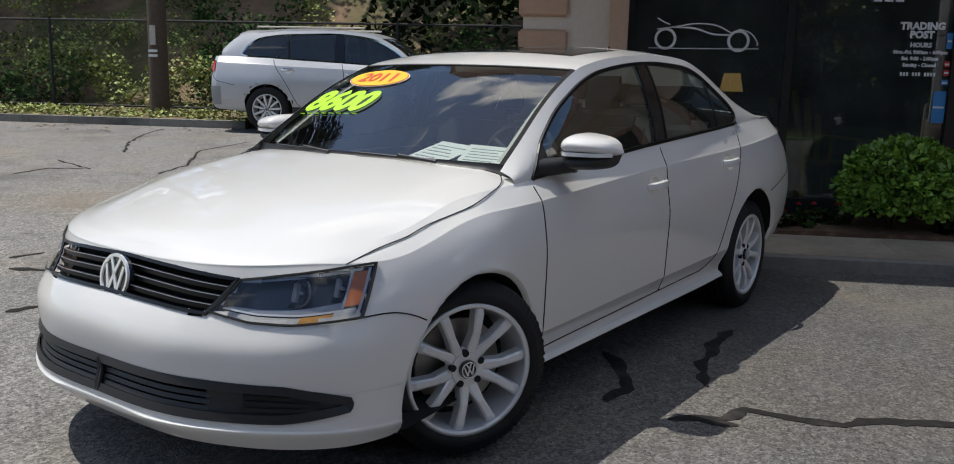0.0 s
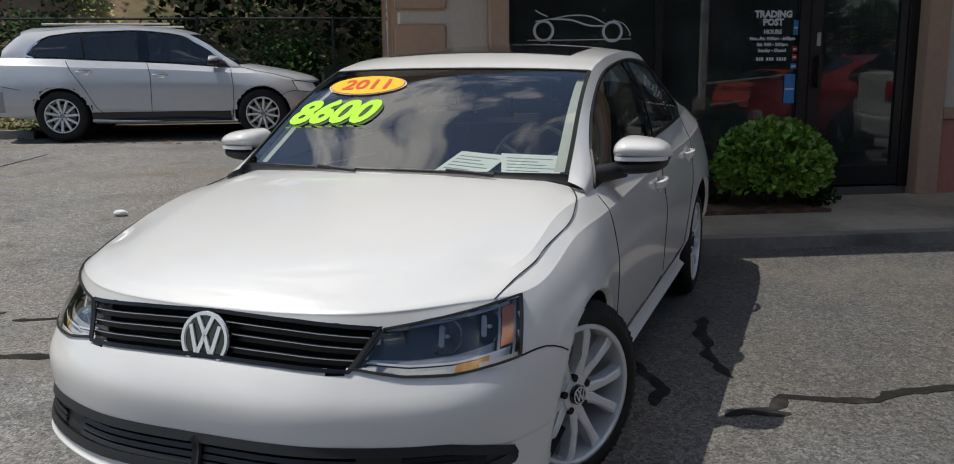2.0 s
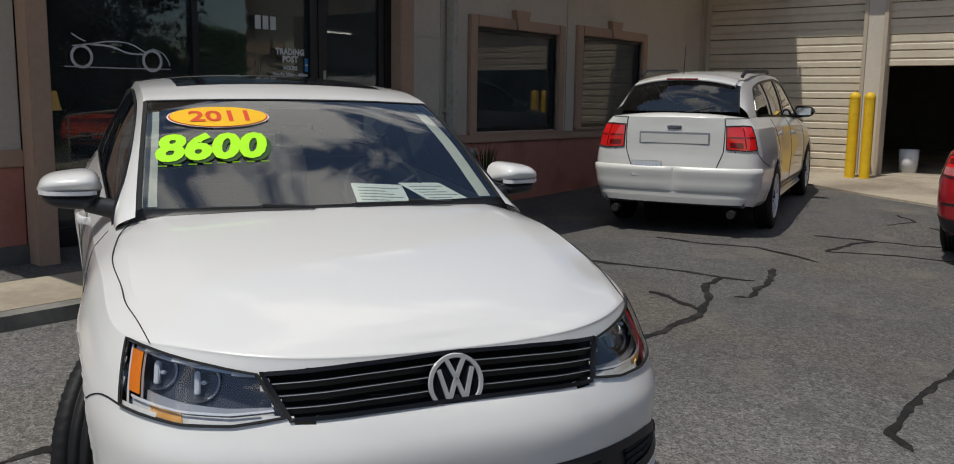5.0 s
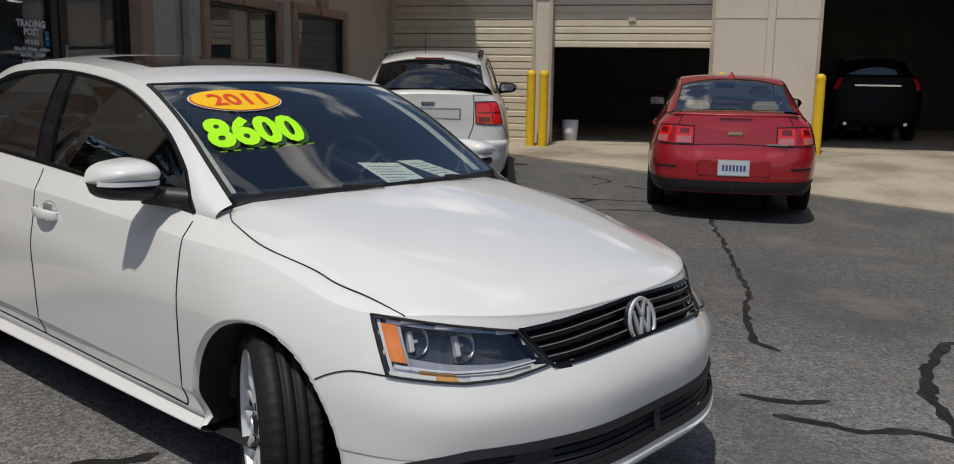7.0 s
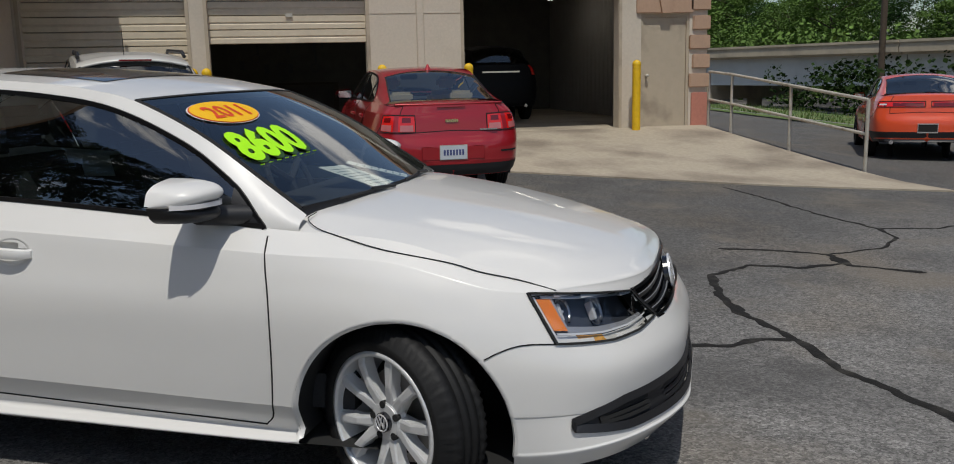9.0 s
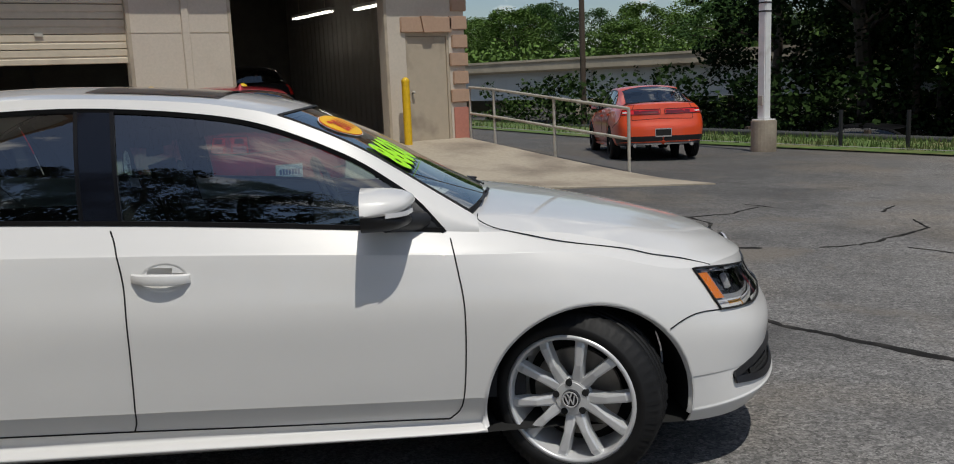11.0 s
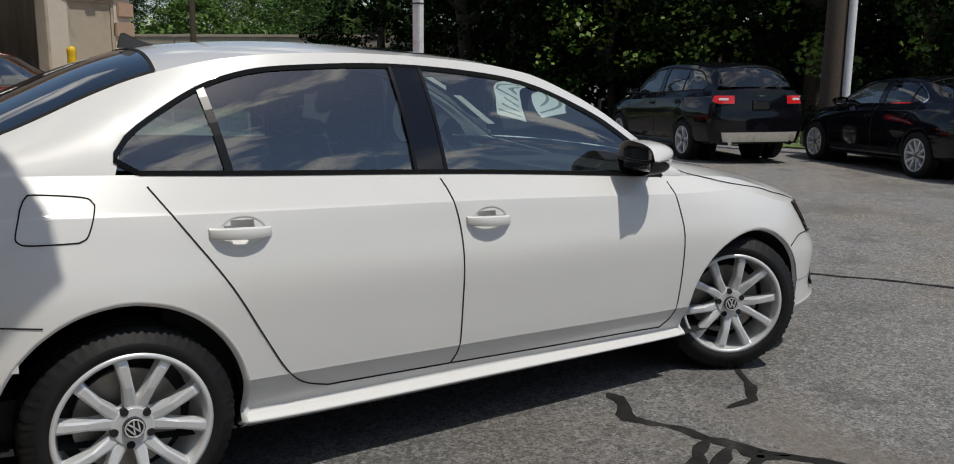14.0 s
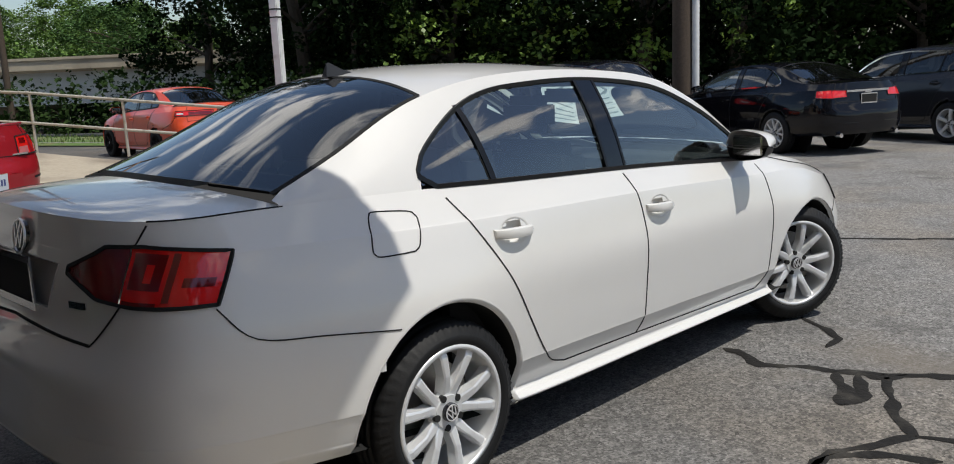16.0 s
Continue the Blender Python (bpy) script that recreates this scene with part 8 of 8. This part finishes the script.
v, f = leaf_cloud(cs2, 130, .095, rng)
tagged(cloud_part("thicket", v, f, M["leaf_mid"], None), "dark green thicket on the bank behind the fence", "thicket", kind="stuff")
for x, y, k in ((-19, 18, 1), (-14.5, 20, 0), (-9, 22, 2), (-3.2, 19, 0), (.5, 17.5, 1), (3.5, 18, 0), (-24, 17, 1), (7, 19, 1), (-6, 25, 1), (-12, 26, 0)):
    t = copy_thing(kinds[k], Matrix())
    t.matrix_world = pose(x, y, ground_z(x, y) - .2, 0, 0, rng.uniform(0, 360))
cs = [(rng.uniform(-4.5, 2), rng.uniform(13.3, 15.5), rng.uniform(.5, 4.5), rng.uniform(.5, 1.0)) for _ in range(70)]
v, f = leaf_cloud(cs, 60, .18, rng)
tagged(cloud_part("hedge", v, f, M["leaf_in_shade"], None), "dense dark hedge behind the shop", "hedge", kind="stuff")
cs = [(rng.uniform(-14, -5.9), rng.uniform(11.15, 12.7), .38, .22) for _ in range(220)]
v, f = leaf_cloud(cs, 24, .07, rng)
tagged(cloud_part("grass", v, f, M["weed"], None), "patchy grass and dry leaves by the fence", "grass", kind="stuff")


# dry leaves blown against the back of the lot
rng = random.Random(91)
v, f = [], []
for _ in range(900):
    x, y = -9.5 + 10.2 * rng.random(), 12.1 - 2.6 * rng.random() ** 2.2
    if noise.noise(Vector((x * .8, y * .8, 3.0))) < -.05:
        continue
    a, q, z = rng.random() * 6.28, .03 + .03 * rng.random(), ground_z(x, y) + .006 + .012 * rng.random()
    k = len(v)
    v += [(x + q * math.cos(a), y + q * math.sin(a), z), (x - q * .5 * math.sin(a), y + q * .5 * math.cos(a), z + .012), (x - q * math.cos(a), y - q * math.sin(a), z), (x + q * .5 * math.sin(a), y - q * .5 * math.cos(a), z + .006)]
    f.append((k, k + 1, k + 2, k + 3))
tagged(cloud_part("leaf_litter", v, f, M["dry_leaf"], None), "brown dry leaves scattered on the asphalt", "leaf litter", kind="stuff")


# ---- planting by the shop ----
def bush(x, y, z, rx, rz, n, label, seed):
    rng = random.Random(seed)
    t = thing("bush", pose(x, y, z), label, "bush", "shop bushes")
    bm = bmesh.new()
    for k in range(9):
        a = k * .7
        add_tube(bm, (0, 0, -.05), (rx * .6 * math.cos(a), rx * .6 * math.sin(a), rz * (.7 + .4 * rng.random())), .012, .005, n=5)
    part("stem", bm, M["bark"], t)
    v, f = [], []
    for _ in range(n):
        a, b = rng.random() * 6.283, math.acos(1 - 1.62 * rng.random())
        bump = 1 + .16 * noise.noise(Vector((3 * math.cos(a) * math.sin(b), 3 * math.sin(a) * math.sin(b), 3 * math.cos(b) + seed)))
        q = bump * (.66 + .36 * rng.random() ** .45)
        o = Vector((rx * q * math.sin(b) * math.cos(a), rx * q * math.sin(b) * math.sin(a), rz + rz * q * math.cos(b)))
        if o.z < .03:
            o.z = .03 + .1 * rng.random()
        out = Vector((math.sin(b) * math.cos(a), math.sin(b) * math.sin(a), math.cos(b) + .35)).normalized()
        d = (out + Vector((rng.uniform(-.9, .9), rng.uniform(-.9, .9), rng.uniform(-.7, .5)))).normalized() * .055 * (.6 + .7 * rng.random())
        e = d.cross(out + Vector((rng.uniform(-.5, .5), rng.uniform(-.5, .5), .2)))
        e = e.normalized() * d.length * .36 if e.length > 1e-5 else Vector((.012, 0, 0))
        k = len(v)
        v += [tuple(o), tuple(o + d * .5 + e), tuple(o + d), tuple(o + d * .5 - e)]
        f.append((k, k + 1, k + 2, k + 3))
    cloud_part("foliage", v, f, M["leaf_bush"], t)
    return t


bush(2.88, 3.02, .15, .44, .36, 5200, "round leafy green shrub in the mulch bed", 1)
bush(-.60, 4.45, .19, .36, .31, 4200, "round leafy green shrub by the side wall", 2)
bush(-.66, 6.3, .24, .36, .29, 4200, "round leafy green shrub beside the pavement", 3)
bush(3.30, 3.25, .18, .22, .26, 1600, "small green shrub beside the glass door", 4)


def flowers(x, y, z, n, r, material, label, seed):
    rng = random.Random(seed)
    t = thing("flower_clump", pose(x, y, z), label, "flowers", "bedding flowers")
    v, f = leaf_cloud([(rng.uniform(-r, r), rng.uniform(-r * .5, r * .5), rng.uniform(.02, .12), .08) for _ in range(10)], 22, .05, rng)
    cloud_part("leaves", v, f, M["leaf"], t)
    for k in range(n):
        bm = bmesh.new()
        c = Vector((rng.uniform(-r, r), rng.uniform(-r * .5, r * .5), rng.uniform(.12, .20)))
        for j in range(14):
            a, b = rng.random() * 6.28, rng.random() * 1.5
            d = Vector((math.cos(a) * math.sin(b), math.sin(a) * math.sin(b), math.cos(b))) * .028
            e = d.cross(Vector((.3, .2, 1))).normalized() * .014
            bm.faces.new([bm.verts.new(c + q) for q in (d * .3, d * .7 + e, d, d * .7 - e)])
        part("bloom", bm, material, t)
    return t


flowers(2.05, 2.95, .15, 4, .18, M["red_flower"], "low plants with small red blooms in the bed", 1)
flowers(2.35, 3.1, .15, 3, .16, M["red_flower"], "low plants with small red blooms in the bed", 2)
flowers(1.75, 3.0, .15, 2, .14, M["red_flower"], "low plants with small red blooms in the bed", 3)
flowers(3.28, 2.95, .15, 3, .12, M["red_flower"], "low plants with small red blooms by the door", 4)
flowers(-.58, 3.3, .15, 3, .12, M["red_flower"], "low plants with small red blooms by the corner", 5)

pot = thing("planter", pose(4.62, 2.36, .12), "dark pot overflowing with trailing green plants and pink flowers", "planter")
rows = [[(r_ * math.cos(a), r_ * math.sin(a), z) for a in np.linspace(0, 2 * math.pi, 22, endpoint=False)] for r_, z in ((.01, 0), (.13, 0), (.17, .30), (.19, .31), (.19, .35), (.165, .35), (.155, .31), (.01, .31))]
grid_part("pot", rows, M["plastic"], pot, closed=True)
rng = random.Random(31)
v, f = leaf_cloud([(.16 * math.cos(a), .16 * math.sin(a), .42 - .02 * k, .11) for k, a in enumerate(np.linspace(0, 6.2, 12))] + [(.24 * math.cos(a), .20 * math.sin(a), .30 - .13 * (k % 3), .09) for k, a in enumerate(np.linspace(2.4, 5.6, 16))], 46, .055, rng)
cloud_part("foliage", v, f, M["leaf_light"], pot)
bm = bmesh.new()
for k in range(34):
    a = rng.random() * 6.28
    e = Vector((.20 * math.cos(a), .20 * math.sin(a), .62 + .2 * rng.random()))
    o = Vector((.04 * math.cos(a), .04 * math.sin(a), .36))
    w = Vector((-math.sin(a), math.cos(a), 0)) * .006
    mid = (o + e) / 2 + Vector((0, 0, .1))
    vs = [bm.verts.new(q) for q in (o - w, o + w, mid + w, mid - w, e)]
    bm.faces.new(vs[:4]), bm.faces.new((vs[3], vs[2], vs[4]))
part("spike", bm, M["leaf"], pot)
for k in range(7):
    bm = bmesh.new()
    c = Vector((.17 + .07 * rng.random(), rng.uniform(-.14, .05), .36 + .13 * rng.random()))
    for j in range(6):
        a = j * 1.05
        d = Vector((0, math.cos(a), math.sin(a))) * .036
        e = Vector((0, -math.sin(a), math.cos(a))) * .020
        bm.faces.new([bm.verts.new(c + q) for q in (Vector((.01, 0, 0)), d * .7 + e, d, d * .7 - e)])
    part("bloom", bm, M["pink_flower"], pot)
cup = thing("small_pot", pose(4.42, 2.24, .12), "small pale flower pot beside the planter", "flower pot")
rows = [[(r_ * math.cos(a), r_ * math.sin(a), z) for a in np.linspace(0, 2 * math.pi, 16, endpoint=False)] for r_, z in ((.005, 0), (.045, 0), (.06, .11), (.05, .11), (.005, .09))]
grid_part("pot", rows, M["concrete"], cup, closed=True)

# ---- small fixtures ----
dp = thing("downspout", pose(5.33, FY - .09, 0), "painted metal downspout on the shop wall", "downspout")
boxes("pipe", [(-.055, .055, -.05, .05, .22, 4.3)], M["galv"], dp, bevel=.012)
bm = bmesh.new()
add_box(bm, -.05, .05, -.05, .05, -.12, .14, pose(0, -.07, .18, 40, 0, 0))
part("elbow", bm, M["galv"], dp, bevel=.01)
for z in (1.2, 3.0):
    boxes("bracket", [(-.075, .075, -.04, .085, z, z + .04)], M["galv"], dp)
hb = thing("hose_tap", pose(5.75, FY - .05, .72), "small wall tap with a box on the plinth", "tap")
boxes("box", [(-.06, .06, -.04, .03, -.04, .05)], M["galv"], hb, bevel=.01)
bm = bmesh.new()
add_tube(bm, (0, -.04, 0), (0, -.10, -.02), .02, n=10)
part("spout", bm, M["galv"], hb)
ob_ = thing("socket_box", pose(5.05, FY - .04, .52), "small grey outdoor socket box on the plinth", "socket")
boxes("box", [(-.055, .055, -.03, .02, -.05, .05)], M["galv"], ob_, bevel=.01)
boxes("lid", [(-.045, .045, -.042, -.031, -.04, .04)], M["galv"], ob_, bevel=.005)
sg = thing("wall_sign", pose(FX - .03, 7.0, 1.75), "narrow white and blue sign on the side wall", "sign")
boxes("board", [(-.012, 0, -.17, .17, -.55, .55)], M["white_text"], sg)
boxes("mark", [(-.016, -.012, -.12, .12, -.28, .02)], M["blue_decal"], sg)
for k in range(3):
    boxes("mark", [(-.016, -.012, -.12, .12, .15 + .1 * k, .19 + .1 * k)], M["gap"], sg)
wb = thing("wheelie_bin", pose(-1.05, 12.0, .29, 0, 0, 8), "dark green wheeled rubbish bin by the fence", "bin")
bm = bmesh.new()
vs = add_box(bm, -.28, .28, -.32, .32, .06, 1.0)
for v_ in vs:
    if v_.co.z < .5:
        v_.co.x *= .8
        v_.co.y *= .8
M["bin"] = mat("bin_plastic", (0.018, 0.028, 0.022), 0.55, vary=0.1)
part("body", bm, M["bin"], wb, bevel=.03)
boxes("lid", [(-.31, .31, -.36, .34, 1.003, 1.07)], M["bin"], wb, bevel=.03)
for x in (-.25, .25):
    bm = bmesh.new()
    add_tube(bm, (x - .03, .28, .12), (x + .03, .28, .12), .12, n=18)
    part("wheel", bm, M["rubber"], wb)
# litter
bm = bmesh.new()
bmesh.ops.create_icosphere(bm, subdivisions=2, radius=.05, matrix=Matrix.LocRotScale((-2.75, 3.9, .09), None, (1.3, .8, .6)))
for v_ in bm.verts:
    v_.co += Vector((noise.noise(v_.co * 20), noise.noise(v_.co * 22), 0)) * .012
solo("paper_scrap", bm, M["paper"], "crumpled white paper scrap on the asphalt", "litter")

# ---- garage inside ----
for x, y, z, L in ((16.65, -7.6, 3.50, 1.15), (13.55, -7.6, 3.42, .62), (17.2, -5.2, 4.1, .62), (14.6, -1.2, 4.1, .62)):
    t = thing("fluorescent_light", WING @ pose(x, y, z), "twin fluorescent tube light under the garage ceiling", "ceiling light", "garage lights")
    boxes("housing", [(-L - .03, L + .03, -.08, .08, .06, .12)], M["white_text"], t)
    boxes("hanger", [(-L * .7, -L * .7 + .02, -.01, .01, .12, 4.4 - z), (L * .7, L * .7 + .02, -.01, .01, .12, 4.4 - z)], M["galv"], t)
    for s in (-.04, .04):
        bm = bmesh.new()
        add_tube(bm, (-L, s, .03), (L, s, .03), .016, n=8)
        part("tube", bm, M["tube"], t)
M["disc_dim"] = mat("dull_tool_steel", (0.10, 0.10, 0.095), 0.7, vary=0.2)
M["bench"] = mat("workbench_wood", (0.09, 0.07, 0.05), 0.8, vary=0.2)
wbx = thing("workbench", WING @ pose(20.2, -1.2, FLOOR), "cluttered workbench at the back of the garage", "workbench")
boxes("top", [(-.4, .4, -1.3, 1.3, .86, .92)], M["bench"], wbx)
for x in (-.35, .35):
    for y in (-1.25, 1.25):
        boxes("leg", [(x - .04, x + .04, y - .04, y + .04, 0, .86)], M["bench"], wbx)
rng = random.Random(77)
for k in range(16):
    a, z = rng.uniform(-1.25, 1.25), rng.uniform(1.2, 2.3)
    bm = bmesh.new()
    if k % 3:
        add_box(bm, 20.70, 20.74, -1.2 + a - .02 - .1 * rng.random(), -1.2 + a + .02, FLOOR + z - .12, FLOOR + z + .12)
    else:
        for q in range(16):
            c0, c1 = q * .3927, (q + 1) * .3927
            add_tube(bm, (20.70, -1.2 + a + .11 * math.cos(c0), FLOOR + z + .11 * math.sin(c0)), (20.70, -1.2 + a + .11 * math.cos(c1), FLOOR + z + .11 * math.sin(c1)), .014, n=5)
    solo("wall_tool", bm, M["disc_dim"], "dim grey tool hanging on the garage wall", "tool", group="wall tools", m=WING)
bk = thing("bucket", WING @ pose(12.6, -.05, FLOOR), "white plastic bucket inside the garage door", "bucket")
rows = [[(r_ * math.cos(a), r_ * math.sin(a), z) for a in np.linspace(0, 2 * math.pi, 18, endpoint=False)] for r_, z in ((.005, 0), (.13, 0), (.15, .37), (.14, .37), (.125, .02), (.005, .02))]
grid_part("pail", rows, M["white_paint"], bk, closed=True)
pnl = thing("corrugated_wall", WING @ pose(0, 0, 0), "grey corrugated sheet lining inside the garage", "lining", kind="structure")
rows = [[(x, WS + .30 + .02 * math.sin(x * 22), z) for x in np.arange(12.0, 20.7, .05)] for z in (FLOOR, 4.3)]
grid_part("sheet", rows, M["interior_dim"], pnl)

# ---- inside the shop ----
M["chair_yellow"] = mat("yellow_chair_paint", (0.60, 0.43, 0.03), 0.6, vary=0.1)
ac = thing("garden_chair", pose(2.55, 4.6, .2, 0, 0, 20), "yellow slatted garden chair behind the shop window", "chair")
for k in range(6):
    a = (k - 2.5) * .075
    bm = bmesh.new()
    add_box(bm, -.034, .034, -.012, .012, 0, .78 - .9 * a * a * 8, pose(a * 1.1, .28, .30, -22, a * 60, 0))
    part("back_slat", bm, M["chair_yellow"], ac)
for k in range(5):
    boxes("seat_slat", [(-.26, .26, -.30 + .11 * k, -.21 + .11 * k, .36 - .02 * k, .38 - .02 * k)], M["chair_yellow"], ac)
for s in (-.31, .31):
    boxes("armrest", [(s - .06, s + .06, -.34, .34, .56, .58)], M["chair_yellow"], ac)
    boxes("front_leg", [(s - .02, s + .02, -.32, -.22, 0, .56)], M["chair_yellow"], ac)
    boxes("rear_leg", [(s - .02, s + .02, .22, .32, 0, .56)], M["chair_yellow"], ac)
dk = thing("desk", pose(1.6, 6.0, .2), "dark wooden desk inside the shop", "desk")
boxes("top", [(-.8, .8, -.4, .4, .72, .76)], M["bench"], dk)
boxes("body", [(-.75, .75, -.35, .35, 0, .72)], M["bench"], dk)
tl = thing("table_lamp", pose(1.9, 6.0, .96), "small lit table lamp on the desk", "lamp")
bm = bmesh.new()
add_tube(bm, (0, 0, 0), (0, 0, .25), .03, n=10)
part("stem", bm, M["bench"], tl)
bm = bmesh.new()
add_tube(bm, (0, 0, .22), (0, 0, .42), .13, .09, n=16)
part("shade", bm, lamp_mat("lamp_shade", (1.0, 0.55, 0.2), .5), tl)

# ---- lettering on the glass ----
def lettering(name, text, x, z, h, parent, y=FY + .085, material=None, track=1.0):
    """A centred line of letters on the shop glass, capital height h."""
    cu = bpy.data.curves.new(name, "FONT")
    cu.body, cu.size, cu.align_x, cu.offset, cu.resolution_u, cu.space_character = text, h / .70, "CENTER", .004 * h / .05, 2, track
    tmp = new(name, cu)
    me = bpy.data.meshes.new_from_object(tmp.evaluated_get(bpy.context.evaluated_depsgraph_get()))
    bpy.data.objects.remove(tmp)
    me.materials.clear()
    me.materials.append(material or M["white_text"])
    ob = new(name, me)
    ob.parent = parent
    ob.matrix_local = pose(x, y, z, 90, 0, 0)
    return ob


sign = thing("window_lettering", pose(0, 0, 0), "white vinyl opening-hours lettering on the shop window", "lettering")
XT = 3.10
lettering("line", "TRADING", XT, 1.755, .056, sign)
lettering("line", "POST", XT, 1.685, .056, sign)
lettering("line", "HOURS", XT, 1.610, .036, sign)
lettering("line", "Mon.-Fri. 9:00am - 6:00pm", XT, 1.555, .028, sign)
lettering("line", "Sat. 9:00 - 2:00pm", XT, 1.503, .028, sign)
lettering("line", "Sunday - Closed", XT, 1.450, .028, sign)
for k in range(12):
    if k not in (3, 7):
        boxes("number_bar", [(XT - .145 + .024 * k, XT - .128 + .024 * k, FY + .083, FY + .085, 1.372, 1.402)], M["white_text"], sign)
for k in range(3):
    boxes("number_bar", [(2.69 + .088 * k, 2.755 + .088 * k, FY + .083, FY + .085, 1.975, 2.10)], M["white_text"], sign)
lg = thing("window_emblem", pose(0, 0, 0), "white line drawing of a car on the shop window", "lettering")
def line_mark(name, pts, w, y=FY + .083):
    strip(name, [(x, y, z) for x, z in pts], w, M["white_text"], lg, 1, .002, out=(0, -1, 0))
for cx, cz in ((1.005, 1.645), (1.62, 1.635)):
    line_mark("wheel_mark", [(cx + .082 * math.cos(a), cz + .082 * math.sin(a)) for a in np.linspace(0, 6.4, 40)], .022)
line_mark("roof_mark", rounded([(.93, 1.725), (1.10, 1.75), (1.25, 1.775), (1.42, 1.765), (1.56, 1.70)], 6), .010)
line_mark("body_mark", rounded([(1.07, 1.745), (1.25, 1.735), (1.40, 1.69), (1.54, 1.685)], 6), .014)
line_mark("nose_mark", rounded([(1.62, 1.735), (1.72, 1.70), (1.78, 1.62), (1.77, 1.60)], 6), .008)
line_mark("tail_mark", rounded([(.93, 1.82), (.98, 1.79), (1.04, 1.765)], 5), .010)
line_mark("base_line", [(.86, 1.565), (1.3, 1.565), (1.79, 1.572)], .007)
for k, (x0, x1, z0, z1, mk) in enumerate(((3.31, 3.355, 1.60, 1.73, "blue_decal"), (3.31, 3.355, 1.45, 1.50, "red_decal"), (3.31, 3.355, 1.38, 1.43, "red_decal"), (3.30, 3.355, 1.30, 1.345, "blue_decal"), (3.25, 3.352, .985, 1.25, "blue_decal"))):
    st = thing("window_sticker", pose(0, 0, 0), "small coloured sticker on the shop window", "sticker", "window stickers")
    boxes("sheet", [(x0, x1, FY + .118, FY + .120, z0, z1)], M[mk], st)
    boxes("bar", [(x0 + .006, x1 - .006, FY + .116, FY + .118, (z0 + z1) / 2 - .010, (z0 + z1) / 2 + .006)], M["white_text"], st)
